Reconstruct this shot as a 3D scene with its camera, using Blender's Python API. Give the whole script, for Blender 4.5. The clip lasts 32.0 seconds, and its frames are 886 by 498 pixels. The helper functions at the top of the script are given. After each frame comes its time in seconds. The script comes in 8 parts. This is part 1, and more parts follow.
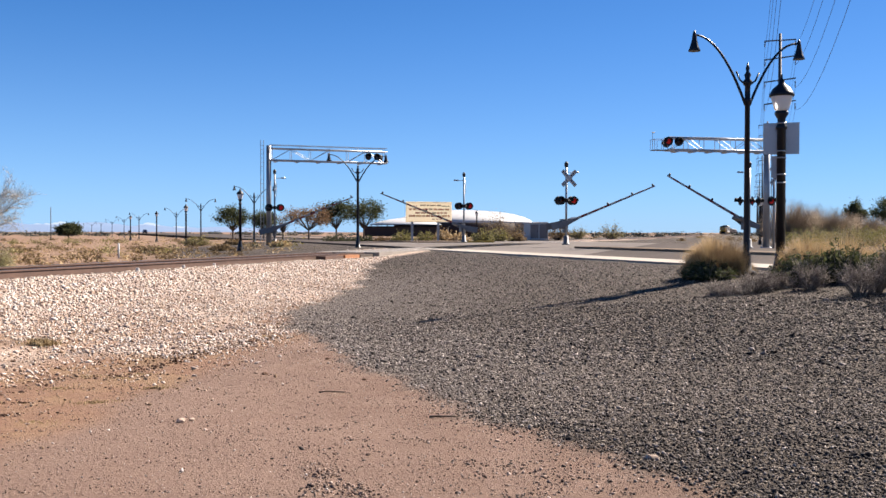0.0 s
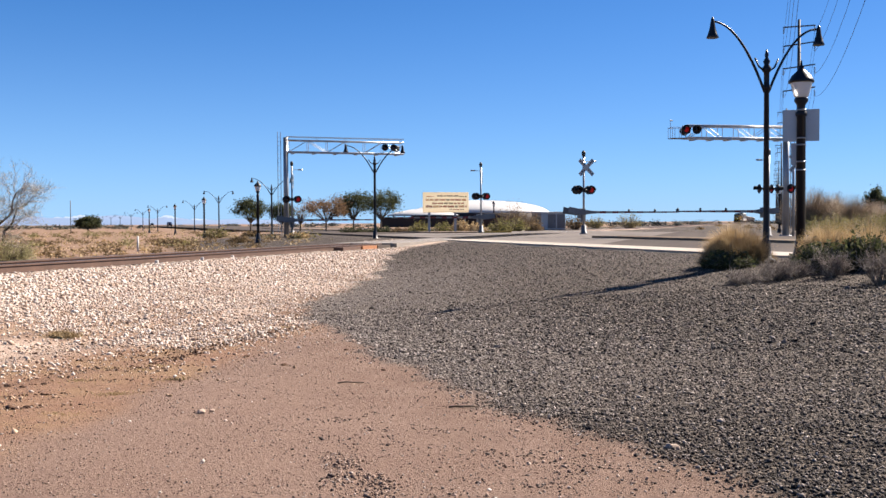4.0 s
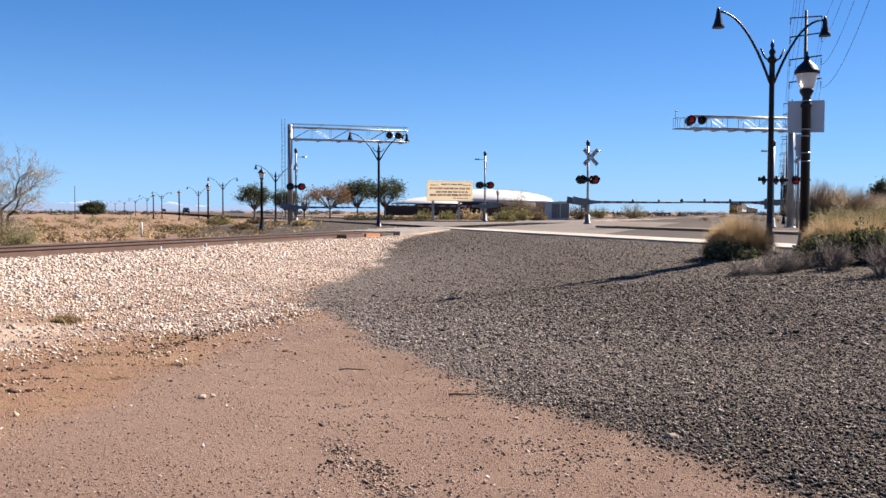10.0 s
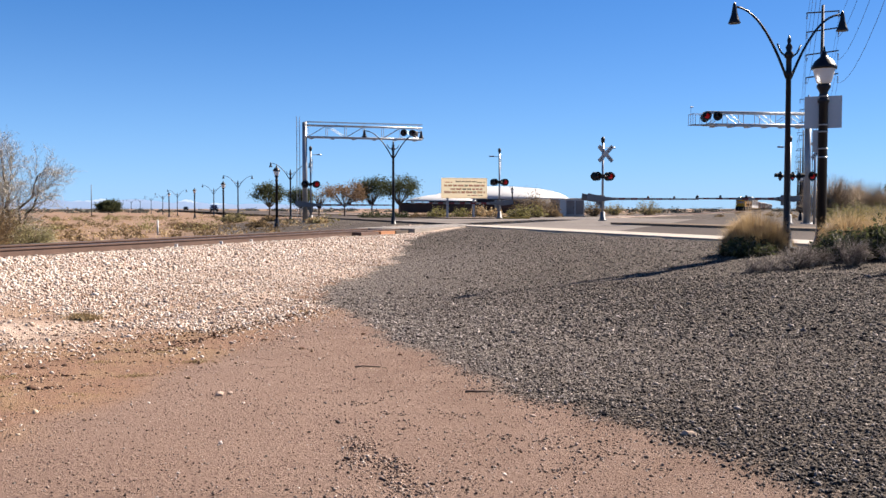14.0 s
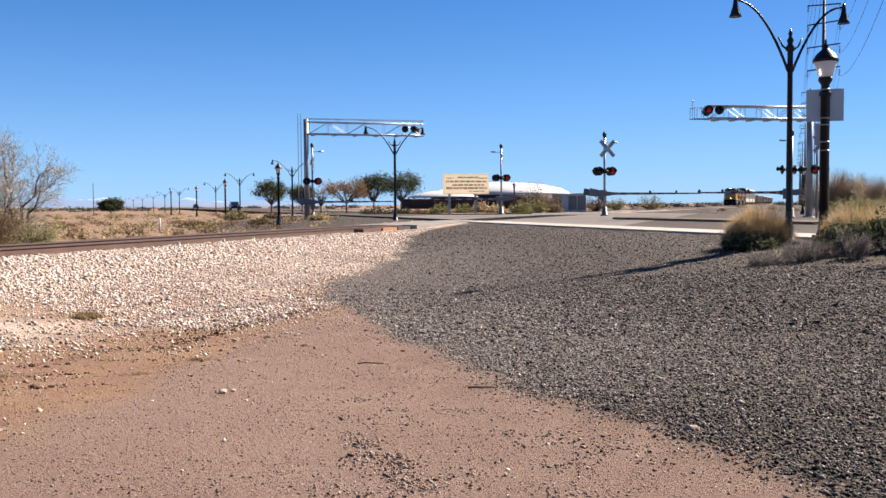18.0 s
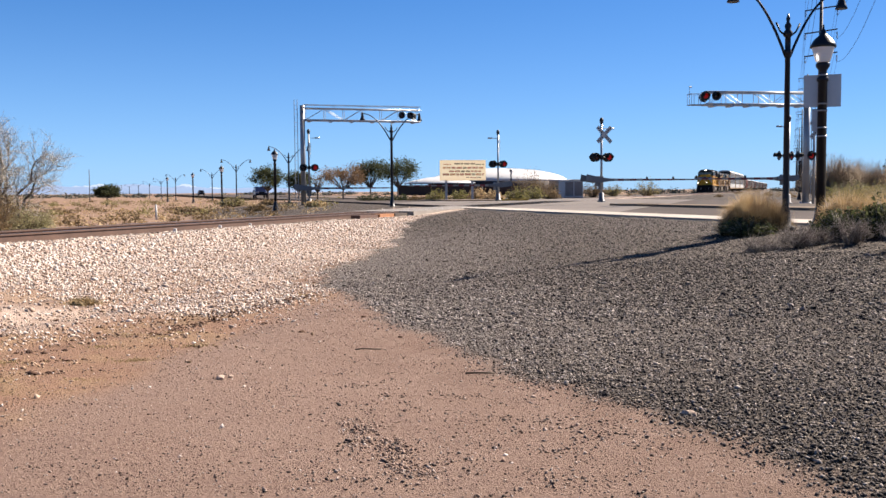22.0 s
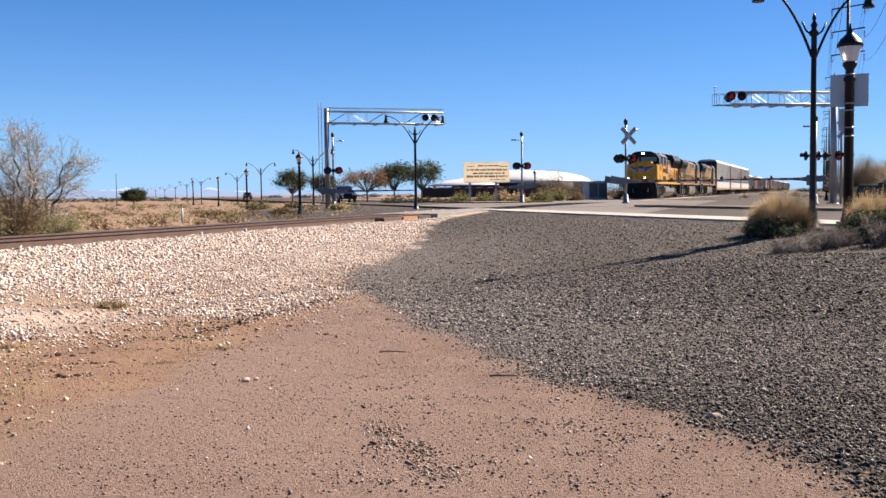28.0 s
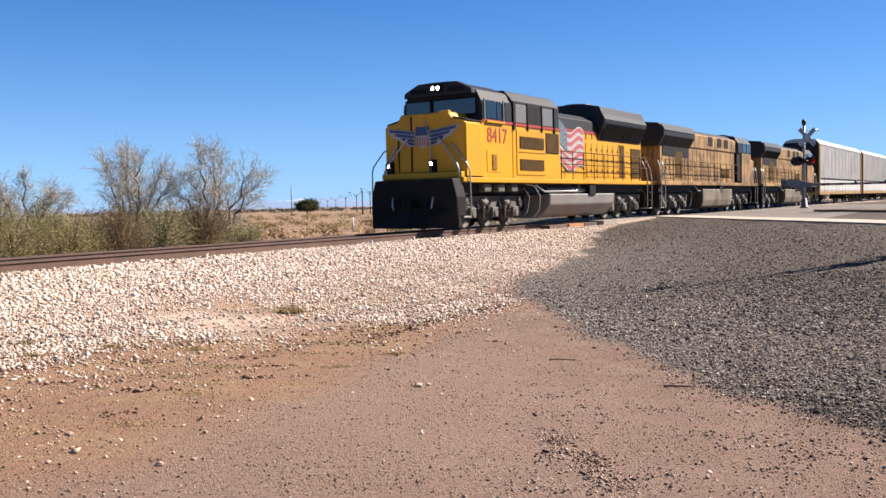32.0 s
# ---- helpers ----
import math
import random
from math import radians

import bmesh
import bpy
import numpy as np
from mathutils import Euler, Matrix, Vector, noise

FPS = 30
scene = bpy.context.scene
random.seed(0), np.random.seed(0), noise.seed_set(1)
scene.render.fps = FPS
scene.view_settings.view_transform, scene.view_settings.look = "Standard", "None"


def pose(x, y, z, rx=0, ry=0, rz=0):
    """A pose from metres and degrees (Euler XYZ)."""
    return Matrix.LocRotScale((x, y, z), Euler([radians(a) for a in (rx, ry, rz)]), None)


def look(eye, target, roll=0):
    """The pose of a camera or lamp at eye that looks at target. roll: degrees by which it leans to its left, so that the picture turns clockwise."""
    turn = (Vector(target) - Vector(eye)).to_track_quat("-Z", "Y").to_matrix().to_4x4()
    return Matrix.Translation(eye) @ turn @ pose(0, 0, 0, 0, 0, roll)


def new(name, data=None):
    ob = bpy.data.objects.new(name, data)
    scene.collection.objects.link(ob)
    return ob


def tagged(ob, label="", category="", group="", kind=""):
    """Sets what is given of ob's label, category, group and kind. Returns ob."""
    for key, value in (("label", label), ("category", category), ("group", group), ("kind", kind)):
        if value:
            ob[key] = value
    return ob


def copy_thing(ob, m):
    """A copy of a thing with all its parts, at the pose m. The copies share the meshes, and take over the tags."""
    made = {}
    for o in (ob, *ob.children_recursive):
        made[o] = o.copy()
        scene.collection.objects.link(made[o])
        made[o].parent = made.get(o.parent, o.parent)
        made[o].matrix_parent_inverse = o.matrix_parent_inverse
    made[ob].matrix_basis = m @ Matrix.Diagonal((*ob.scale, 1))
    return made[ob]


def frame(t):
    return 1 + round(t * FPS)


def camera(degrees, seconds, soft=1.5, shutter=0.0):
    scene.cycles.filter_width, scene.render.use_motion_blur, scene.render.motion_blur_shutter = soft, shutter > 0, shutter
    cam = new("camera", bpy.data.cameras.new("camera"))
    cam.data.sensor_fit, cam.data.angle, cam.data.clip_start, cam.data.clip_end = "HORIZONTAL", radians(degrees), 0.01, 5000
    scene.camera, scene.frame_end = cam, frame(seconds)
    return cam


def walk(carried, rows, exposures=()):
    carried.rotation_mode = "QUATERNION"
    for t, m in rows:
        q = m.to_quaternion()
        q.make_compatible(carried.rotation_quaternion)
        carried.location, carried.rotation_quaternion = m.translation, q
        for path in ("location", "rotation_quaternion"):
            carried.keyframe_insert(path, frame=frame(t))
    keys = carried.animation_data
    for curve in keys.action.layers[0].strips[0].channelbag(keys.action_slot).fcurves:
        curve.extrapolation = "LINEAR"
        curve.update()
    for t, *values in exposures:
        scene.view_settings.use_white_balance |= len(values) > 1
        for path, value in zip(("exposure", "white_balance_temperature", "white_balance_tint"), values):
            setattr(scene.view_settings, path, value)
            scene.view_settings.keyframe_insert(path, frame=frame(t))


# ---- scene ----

# ---- the plan, in metres ----
# The eye stands near the origin; z = 0 is the dirt at its foot. The track runs past on the far side at heading TRACK,
# the road crosses it at heading ROAD. u: distance from the track towards the eye, v: along it; q: across the road, w: along it.
TRACK, OFFSET, ROAD = 20.2, 16.3, -18.0
RAIL_Z, ROAD_Z = 0.76, 0.75
TF = Vector((math.sin(radians(TRACK)), math.cos(radians(TRACK))))
TN = Vector((TF.y, -TF.x))
RF = Vector((math.sin(radians(ROAD)), math.cos(radians(ROAD))))
RN = Vector((RF.y, -RF.x))


def on_track(u, v):
    return TF * v + TN * (u - OFFSET)


def on_road(q, w):
    return RN * q + RF * w


# ---- camera ----
# seconds, heading, tilt, roll in degrees, then the eye
cam = camera(50.54, 32.0, soft=1.5)
walk(cam, [(t, pose(x, y, z) @ pose(0, 0, 0, 0, 0, -h) @ pose(0, 0, 0, 90 + p) @ pose(0, 0, 0, 0, 0, r))
           for t, h, p, r, x, y, z in (
    (0, 2.02, -1.03, 0.09, -0.006, -0.015, 1.611), (0.5, 1.78, -1.06, -0.03, -0.004, -0.008, 1.609), (1, 1.54, -1.06, -0.08, -0.002, -0.007, 1.612),
    (1.5, 1.41, -1.10, -0.22, -0.002, -0.005, 1.607), (2, 1.23, -1.19, -0.23, -0.006, -0.011, 1.609), (2.5, 1.10, -1.31, -0.31, -0.006, -0.003, 1.606),
    (3, 1.01, -1.43, -0.37, -0.011, -0.005, 1.605), (3.5, 0.98, -1.53, -0.37, -0.014, -0.001, 1.607), (5.5, 1.05, -1.92, -0.18, -0.011, -0.003, 1.605),
    (6, 1.23, -2.09, -0.13, -0.010, 0.004, 1.603), (6.5, 1.42, -2.16, 0.14, -0.013, 0.016, 1.601), (7, 1.49, -2.24, 0.37, -0.019, 0.015, 1.599),
    (7.5, 1.48, -2.29, 0.44, -0.016, 0.012, 1.599), (8, 1.49, -2.33, 0.38, -0.011, 0.010, 1.604), (8.5, 1.51, -2.24, 0.34, -0.006, 0.014, 1.599),
    (9, 1.39, -2.20, 0.23, -0.002, 0.006, 1.598), (9.5, 1.19, -2.36, 0.20, 0.002, -0.004, 1.602), (10, 0.74, -2.30, 0.16, 0.007, -0.005, 1.601),
    (10.5, 0.41, -2.34, 0.28, 0.004, -0.006, 1.602), (11, 0.25, -2.21, 0.33, 0.003, -0.004, 1.604), (11.5, 0.07, -2.14, 0.28, 0.004, -0.007, 1.602),
    (12, -0.08, -2.21, 0.13, 0.007, -0.003, 1.601), (12.5, -0.04, -2.26, 0.08, 0.001, -0.016, 1.602), (13, 0.00, -2.31, -0.00, 0.000, -0.000, 1.600),
    (13.5, -0.04, -2.37, -0.01, -0.007, -0.001, 1.601), (14, -0.14, -2.47, -0.00, -0.007, -0.003, 1.601), (14.5, -0.15, -2.59, -0.01, -0.010, 0.011, 1.598),
    (16.5, -0.06, -2.54, -0.21, -0.005, -0.003, 1.599), (17, -0.14, -2.60, -0.31, -0.005, -0.010, 1.601), (17.5, -0.21, -2.68, -0.38, -0.002, 0.002, 1.598),
    (18, -0.28, -2.71, -0.42, -0.004, -0.001, 1.601), (18.5, -0.07, -2.75, -0.38, -0.005, 0.002, 1.599), (19, 0.08, -2.86, -0.32, -0.007, 0.001, 1.598),
    (19.5, 0.08, -3.01, -0.38, -0.001, 0.002, 1.598), (20, 0.29, -3.08, -0.46, 0.003, 0.002, 1.600), (20.5, 0.31, -3.08, -0.51, 0.002, -0.004, 1.599),
    (21, 0.07, -3.24, -0.54, -0.000, 0.005, 1.598), (21.5, 0.03, -3.38, -0.52, -0.001, 0.007, 1.597), (22, -0.09, -3.54, -0.46, -0.009, 0.006, 1.596),
    (22.5, 0.01, -3.57, -0.39, -0.009, 0.012, 1.597), (23, -0.03, -3.53, -0.36, -0.011, 0.009, 1.597), (23.5, 0.06, -3.51, -0.36, -0.010, 0.008, 1.596),
    (24, 0.07, -3.53, -0.36, -0.004, 0.010, 1.597), (24.5, -0.06, -3.51, -0.49, -0.003, 0.005, 1.597), (25, -0.31, -3.70, -0.48, 0.000, 0.013, 1.598),
    (25.5, -0.70, -3.56, -0.53, -0.001, 0.012, 1.596), (26, -0.99, -3.49, -0.74, -0.001, -0.001, 1.599), (26.5, -1.22, -3.42, -0.80, -0.008, 0.004, 1.597),
    (28.5, -1.67, -3.39, -0.72, -0.006, -0.015, 1.604), (29, -1.88, -3.36, -0.73, -0.008, -0.008, 1.601), (29.5, -2.44, -3.27, -0.84, -0.008, -0.013, 1.602),
    (30, -3.81, -3.16, -0.88, -0.021, -0.011, 1.599), (30.5, -5.66, -3.14, -0.80, -0.031, -0.008, 1.600), (31, -7.61, -2.88, -0.98, -0.039, -0.007, 1.601),
    (31.5, -9.75, -2.61, -1.13, -0.050, -0.009, 1.603), (32, -11.55, -2.74, -1.43, -0.059, -0.006, 1.599),
           )])

# ---- sky, sun, exposure ----
SUN_TO = Vector((0.848, 0.53, 0.81)).normalized()
world = bpy.data.worlds.new("sky")
scene.world = world
world.use_nodes = True
wn = world.node_tree
sky = wn.nodes.new("ShaderNodeTexSky")
sky.sky_type, sky.sun_disc = "NISHITA", False
sky.sun_elevation = math.asin(SUN_TO.z)
sky.sun_rotation = math.atan2(SUN_TO.x, SUN_TO.y)
sky.altitude, sky.air_density, sky.dust_density, sky.ozone_density = 300, 1.0, 0.2, 4.0
tint = wn.nodes.new("ShaderNodeMix")
tint.data_type, tint.blend_type = "RGBA", "MULTIPLY"
tint.inputs[0].default_value = 1.0
tint.inputs[7].default_value = (0.215, 0.314, 0.473, 1.0)
wn.links.new(sky.outputs[0], tint.inputs[6])
# light scattered evenly by thin haze, less overhead
even = wn.nodes.new("ShaderNodeMix")
even.data_type, even.blend_type = "RGBA", "ADD"
way = wn.nodes.new("ShaderNodeTexCoord")
split = wn.nodes.new("ShaderNodeSeparateXYZ")
wn.links.new(way.outputs["Generated"], split.inputs[0])
fade = wn.nodes.new("ShaderNodeMapRange")
fade.inputs[1].default_value, fade.inputs[2].default_value, fade.inputs[3].default_value, fade.inputs[4].default_value = 0.2, 0.8, 1.0, 0.1
wn.links.new(split.outputs[2], fade.inputs[0])
wn.links.new(fade.outputs[0], even.inputs[0])
even.inputs[7].default_value = (0.0, 0.5, 1.6, 1.0)
wn.links.new(tint.outputs[2], even.inputs[6])
# pale haze that thickens towards the horizon
rise = wn.nodes.new("ShaderNodeMapRange")
rise.inputs[1].default_value, rise.inputs[2].default_value, rise.inputs[3].default_value, rise.inputs[4].default_value = 0.0, 0.3, 1.0, 0.0
wn.links.new(split.outputs[2], rise.inputs[0])
thick = wn.nodes.new("ShaderNodeMath")
thick.operation = "POWER"
thick.inputs[1].default_value = 2.0
wn.links.new(rise.outputs[0], thick.inputs[0])
haze = wn.nodes.new("ShaderNodeMix")
haze.data_type, haze.blend_type = "RGBA", "ADD"
haze.inputs[7].default_value = (1.0, 1.5, 2.02, 1.0)
# it lies thicker over the flats, away from the sun
lean = wn.nodes.new("ShaderNodeMapRange")
lean.inputs[1].default_value, lean.inputs[2].default_value, lean.inputs[3].default_value, lean.inputs[4].default_value = -0.6, 0.6, 1.5, 0.6
wn.links.new(split.outputs[0], lean.inputs[0])
share = wn.nodes.new("ShaderNodeMath")
share.operation = "MULTIPLY"
wn.links.new(thick.outputs[0], share.inputs[0])
wn.links.new(lean.outputs[0], share.inputs[1])
haze.clamp_factor = False
wn.links.new(share.outputs[0], haze.inputs[0])
wn.links.new(even.outputs[2], haze.inputs[6])
wn.links.new(haze.outputs[2], wn.nodes["Background"].inputs[0])
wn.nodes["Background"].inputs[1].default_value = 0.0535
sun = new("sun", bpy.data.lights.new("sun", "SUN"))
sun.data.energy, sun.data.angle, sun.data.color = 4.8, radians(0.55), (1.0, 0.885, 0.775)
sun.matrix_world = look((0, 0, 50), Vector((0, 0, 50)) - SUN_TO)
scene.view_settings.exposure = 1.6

# ---- materials ----
SHADE = 0.585  # all paints and soils together, against the sun


def rgb(c):
    return (*(SHADE * x for x in c), 1.0)


def mat(name, a, b=None, rough=0.7, metal=0.0, scale=3.0, fine=40.0, bump=0.0, dirt=None, dirt_amount=0.0, dirt_scale=1.2, coords="Object", spec=0.5, streak=0.0):
    """Colour that wanders from a to b at two scales, with fine relief, patches of dirt and runs down the sides."""
    m = bpy.data.materials.new(name)
    m.use_nodes = True
    nt = m.node_tree
    n, bsdf = nt.nodes, nt.nodes["Principled BSDF"]
    bsdf.inputs["Roughness"].default_value, bsdf.inputs["Metallic"].default_value = rough, metal
    bsdf.inputs["Specular IOR Level"].default_value = spec
    b = b or tuple(0.8 * x for x in a)
    tc = n.new("ShaderNodeTexCoord")

    def noise_at(s, detail=4):
        k = n.new("ShaderNodeTexNoise")
        k.inputs["Scale"].default_value, k.inputs["Detail"].default_value = s, detail
        nt.links.new(tc.outputs[coords], k.inputs["Vector"])
        return k

    big, small = noise_at(scale), noise_at(fine)
    add = n.new("ShaderNodeMath")
    add.operation = "ADD"
    nt.links.new(big.outputs[0], add.inputs[0])
    nt.links.new(small.outputs[0], add.inputs[1])
    ramp = n.new("ShaderNodeMapRange")
    ramp.inputs[1].default_value, ramp.inputs[2].default_value = 0.75, 1.25
    nt.links.new(add.outputs[0], ramp.inputs[0])
    mix = n.new("ShaderNodeMix")
    mix.data_type = "RGBA"
    mix.inputs[6].default_value, mix.inputs[7].default_value = rgb(a), rgb(b)
    nt.links.new(ramp.outputs[0], mix.inputs[0])
    out = mix.outputs[2]
    if dirt:
        dn = noise_at(dirt_scale, 6)
        dr = n.new("ShaderNodeMapRange")
        dr.inputs[1].default_value, dr.inputs[2].default_value = 0.45, 0.7
        dr.inputs[4].default_value = dirt_amount
        nt.links.new(dn.outputs[0], dr.inputs[0])
        dm = n.new("ShaderNodeMix")
        dm.data_type = "RGBA"
        dm.inputs[7].default_value = rgb(dirt)
        nt.links.new(dr.outputs[0], dm.inputs[0])
        nt.links.new(out, dm.inputs[6])
        out = dm.outputs[2]
        if streak:
            mp = n.new("ShaderNodeMapping")
            mp.inputs["Scale"].default_value = (1.0, 1.0, 0.12)
            nt.links.new(tc.outputs[coords], mp.inputs["Vector"])
            sn = noise_at(5.0, 5)
            nt.links.new(mp.outputs[0], sn.inputs["Vector"])
            sr = n.new("ShaderNodeMapRange")
            sr.inputs[1].default_value, sr.inputs[2].default_value, sr.inputs[4].default_value = 0.48, 0.68, streak
            nt.links.new(sn.outputs[0], sr.inputs[0])
            sm = n.new("ShaderNodeMix")
            sm.data_type = "RGBA"
            sm.inputs[7].default_value = rgb(tuple(0.45 * x for x in dirt))
            nt.links.new(sr.outputs[0], sm.inputs[0])
            nt.links.new(out, sm.inputs[6])
            out = sm.outputs[2]
    nt.links.new(out, bsdf.inputs["Base Color"])
    if bump:
        bp = n.new("ShaderNodeBump")
        bp.inputs["Strength"].default_value, bp.inputs["Distance"].default_value = bump, 0.01
        nt.links.new(small.outputs[0], bp.inputs["Height"])
        nt.links.new(bp.outputs[0], bsdf.inputs["Normal"])
    return m


def varied(name, stops, rough=0.85, per="island", thin=0.0):
    """Stones, leaves, blades: a colour of its own for each piece of a joined mesh, or for each object."""
    m = bpy.data.materials.new(name)
    m.use_nodes = True
    nt = m.node_tree
    n, bsdf = nt.nodes, nt.nodes["Principled BSDF"]
    bsdf.inputs["Roughness"].default_value = rough
    bsdf.inputs["Specular IOR Level"].default_value = 0.3
    src = n.new("ShaderNodeNewGeometry" if per == "island" else "ShaderNodeObjectInfo")
    ramp = n.new("ShaderNodeValToRGB")
    e = ramp.color_ramp.elements
    while len(e) < len(stops):
        e.new(0.5)
    for k, (p, c) in enumerate(stops):
        e[k].position, e[k].color = p, rgb(c)
    nt.links.new(src.outputs["Random Per Island" if per == "island" else "Random"], ramp.inputs[0])
    nt.links.new(ramp.outputs[0], bsdf.inputs["Base Color"])
    if thin:
        # light also comes through thin leaves and blades
        tr, mx = n.new("ShaderNodeBsdfTranslucent"), n.new("ShaderNodeMixShader")
        nt.links.new(ramp.outputs[0], tr.inputs[0])
        mx.inputs[0].default_value = thin
        nt.links.new(bsdf.outputs[0], mx.inputs[1])
        nt.links.new(tr.outputs[0], mx.inputs[2])
        nt.links.new(mx.outputs[0], n["Material Output"].inputs[0])
    return m


def glow(name, c, strength):
    m = bpy.data.materials.new(name)
    m.use_nodes = True
    bsdf = m.node_tree.nodes["Principled BSDF"]
    bsdf.inputs["Base Color"].default_value = rgb(c)
    bsdf.inputs["Emission Color"].default_value = rgb(c)
    bsdf.inputs["Emission Strength"].default_value = strength
    return m


def glassy(name, tint, rough=0.05):
    m = bpy.data.materials.new(name)
    m.use_nodes = True
    bsdf = m.node_tree.nodes["Principled BSDF"]
    bsdf.inputs["Base Color"].default_value = rgb(tint)
    bsdf.inputs["Roughness"].default_value = rough
    bsdf.inputs["Metallic"].default_value = 0.0
    bsdf.inputs["Specular IOR Level"].default_value = 0.8
    return m


BLACK_IRON = mat("black_iron", (0.008, 0.011, 0.02), (0.013, 0.017, 0.028), 0.4, 0.0, 2, 60, 0.1, spec=0.3)
GALV = mat("galvanised_steel", (0.42, 0.44, 0.46), (0.55, 0.57, 0.6), 0.42, 0.55, 1.5, 30, 0.1, (0.3, 0.28, 0.25), 0.25)
ALU = mat("bare_aluminium", (0.62, 0.64, 0.66), (0.75, 0.76, 0.78), 0.4, 0.4, 2, 50)
SIGNAL_BLACK = mat("signal_black", (0.01, 0.01, 0.011), (0.02, 0.02, 0.02), 0.6)
LENS_OFF = mat("dark_red_lens", (0.03, 0.004, 0.004), (0.045, 0.005, 0.005), 0.25)
LENS_ON = glow("lit_red_lens", (0.5, 0.008, 0.008), 0.13)
WHITE_PAINT = mat("white_paint", (0.8, 0.8, 0.78), (0.7, 0.7, 0.68), 0.5, 0, 3, 40, 0, (0.4, 0.36, 0.3), 0.3)
RED_PAINT = mat("red_reflective_tape", (0.3, 0.035, 0.03), (0.22, 0.03, 0.028), 0.5)
RAIL_STEEL = mat("rusty_rail", (0.12, 0.065, 0.045), (0.2, 0.11, 0.075), 0.75, 0.1, 3, 50, 0.3)
RAIL_HEAD = mat("polished_rail_head", (0.45, 0.42, 0.4), (0.35, 0.32, 0.3), 0.3, 0.9, 1, 30)
CONCRETE = mat("concrete", (0.52, 0.47, 0.41), (0.42, 0.38, 0.33), 0.85, 0, 0.8, 25, 0.3, (0.25, 0.21, 0.17), 0.35, 0.5)
ASPHALT = mat("asphalt", (0.11, 0.092, 0.084), (0.145, 0.121, 0.11), 0.95, 0, 0.25, 30, 0.4, (0.2, 0.175, 0.15), 0.5, 0.15, spec=0.05)
PALE_ASPHALT = mat("worn_pale_asphalt", (0.26, 0.23, 0.21), (0.32, 0.285, 0.26), 0.95, 0, 0.3, 30, 0.4, (0.2, 0.175, 0.155), 0.5, 0.2, spec=0.05)
KERB_BROWN = mat("dusty_kerb", (0.3, 0.23, 0.17), (0.22, 0.165, 0.12), 0.95, 0, 0.8, 25, 0.3, (0.45, 0.38, 0.3), 0.3, 0.4, spec=0.05)
# white tape greyed: shade on the backs of the arms is put into it
ARM_SHADED_WHITE = mat("shaded_white_tape", (0.42, 0.41, 0.39), (0.34, 0.33, 0.31), 0.6)
DULL_STEEL = mat("dull_grey_steel", (0.2, 0.21, 0.225), (0.3, 0.31, 0.325), 0.5, 0.4, 2.5, 30, 0.1, (0.12, 0.1, 0.085), 0.4)
YELLOW_KERB = mat("yellow_kerb_paint", (0.6, 0.4, 0.05), (0.5, 0.33, 0.06), 0.7)


# ---- mesh helpers ----
def box(bm, lo, hi, bevel=0.0, m=None):
    xs = [(x, y, z) for z in (lo[2], hi[2]) for y in (lo[1], hi[1]) for x in (lo[0], hi[0])]
    vs = [bm.verts.new(p if m is None else m @ Vector(p)) for p in xs]
    fs = [bm.faces.new([vs[i] for i in f]) for f in ((0, 2, 3, 1), (4, 5, 7, 6), (0, 1, 5, 4), (2, 6, 7, 3), (0, 4, 6, 2), (1, 3, 7, 5))]
    if bevel:
        es = list({e for f in fs for e in f.edges})
        bmesh.ops.bevel(bm, geom=es, offset=bevel, segments=2, affect="EDGES", profile=0.5)
    return vs


def slab(bm, outline, axis, lo, hi, bevel=0.0):
    """A polygon pushed along an axis (0, 1 or 2); outline in the other two coordinates, in order."""
    def at(p, d):
        c = list(p)
        c.insert(axis, d)
        return c
    a = [bm.verts.new(at(p, lo)) for p in outline]
    b = [bm.verts.new(at(p, hi)) for p in outline]
    fs = [bm.faces.new(a[::-1]), bm.faces.new(b)]
    for i in range(len(a)):
        j = (i + 1) % len(a)
        fs.append(bm.faces.new((a[i], a[j], b[j], b[i])))
    bmesh.ops.recalc_face_normals(bm, faces=fs)
    if bevel:
        es = list({e for f in fs for e in f.edges})
        bmesh.ops.bevel(bm, geom=es, offset=bevel, segments=2, affect="EDGES", profile=0.5)


def tube(bm, p0, p1, r0, r1=None, n=10):
    p0, p1 = Vector(p0), Vector(p1)
    r1 = r0 if r1 is None else r1
    d = (p1 - p0).normalized()
    a = d.orthogonal().normalized()
    b = d.cross(a)
    rings = []
    for p, r in ((p0, r0), (p1, r1)):
        rings.append([bm.verts.new(p + (a * math.cos(k * math.tau / n) + b * math.sin(k * math.tau / n)) * r) for k in range(n)])
    for k in range(n):
        j = (k + 1) % n
        f = bm.faces.new((rings[0][k], rings[0][j], rings[1][j], rings[1][k]))
        f.smooth = n > 6
    bm.faces.new(rings[0][::-1])
    bm.faces.new(rings[1])


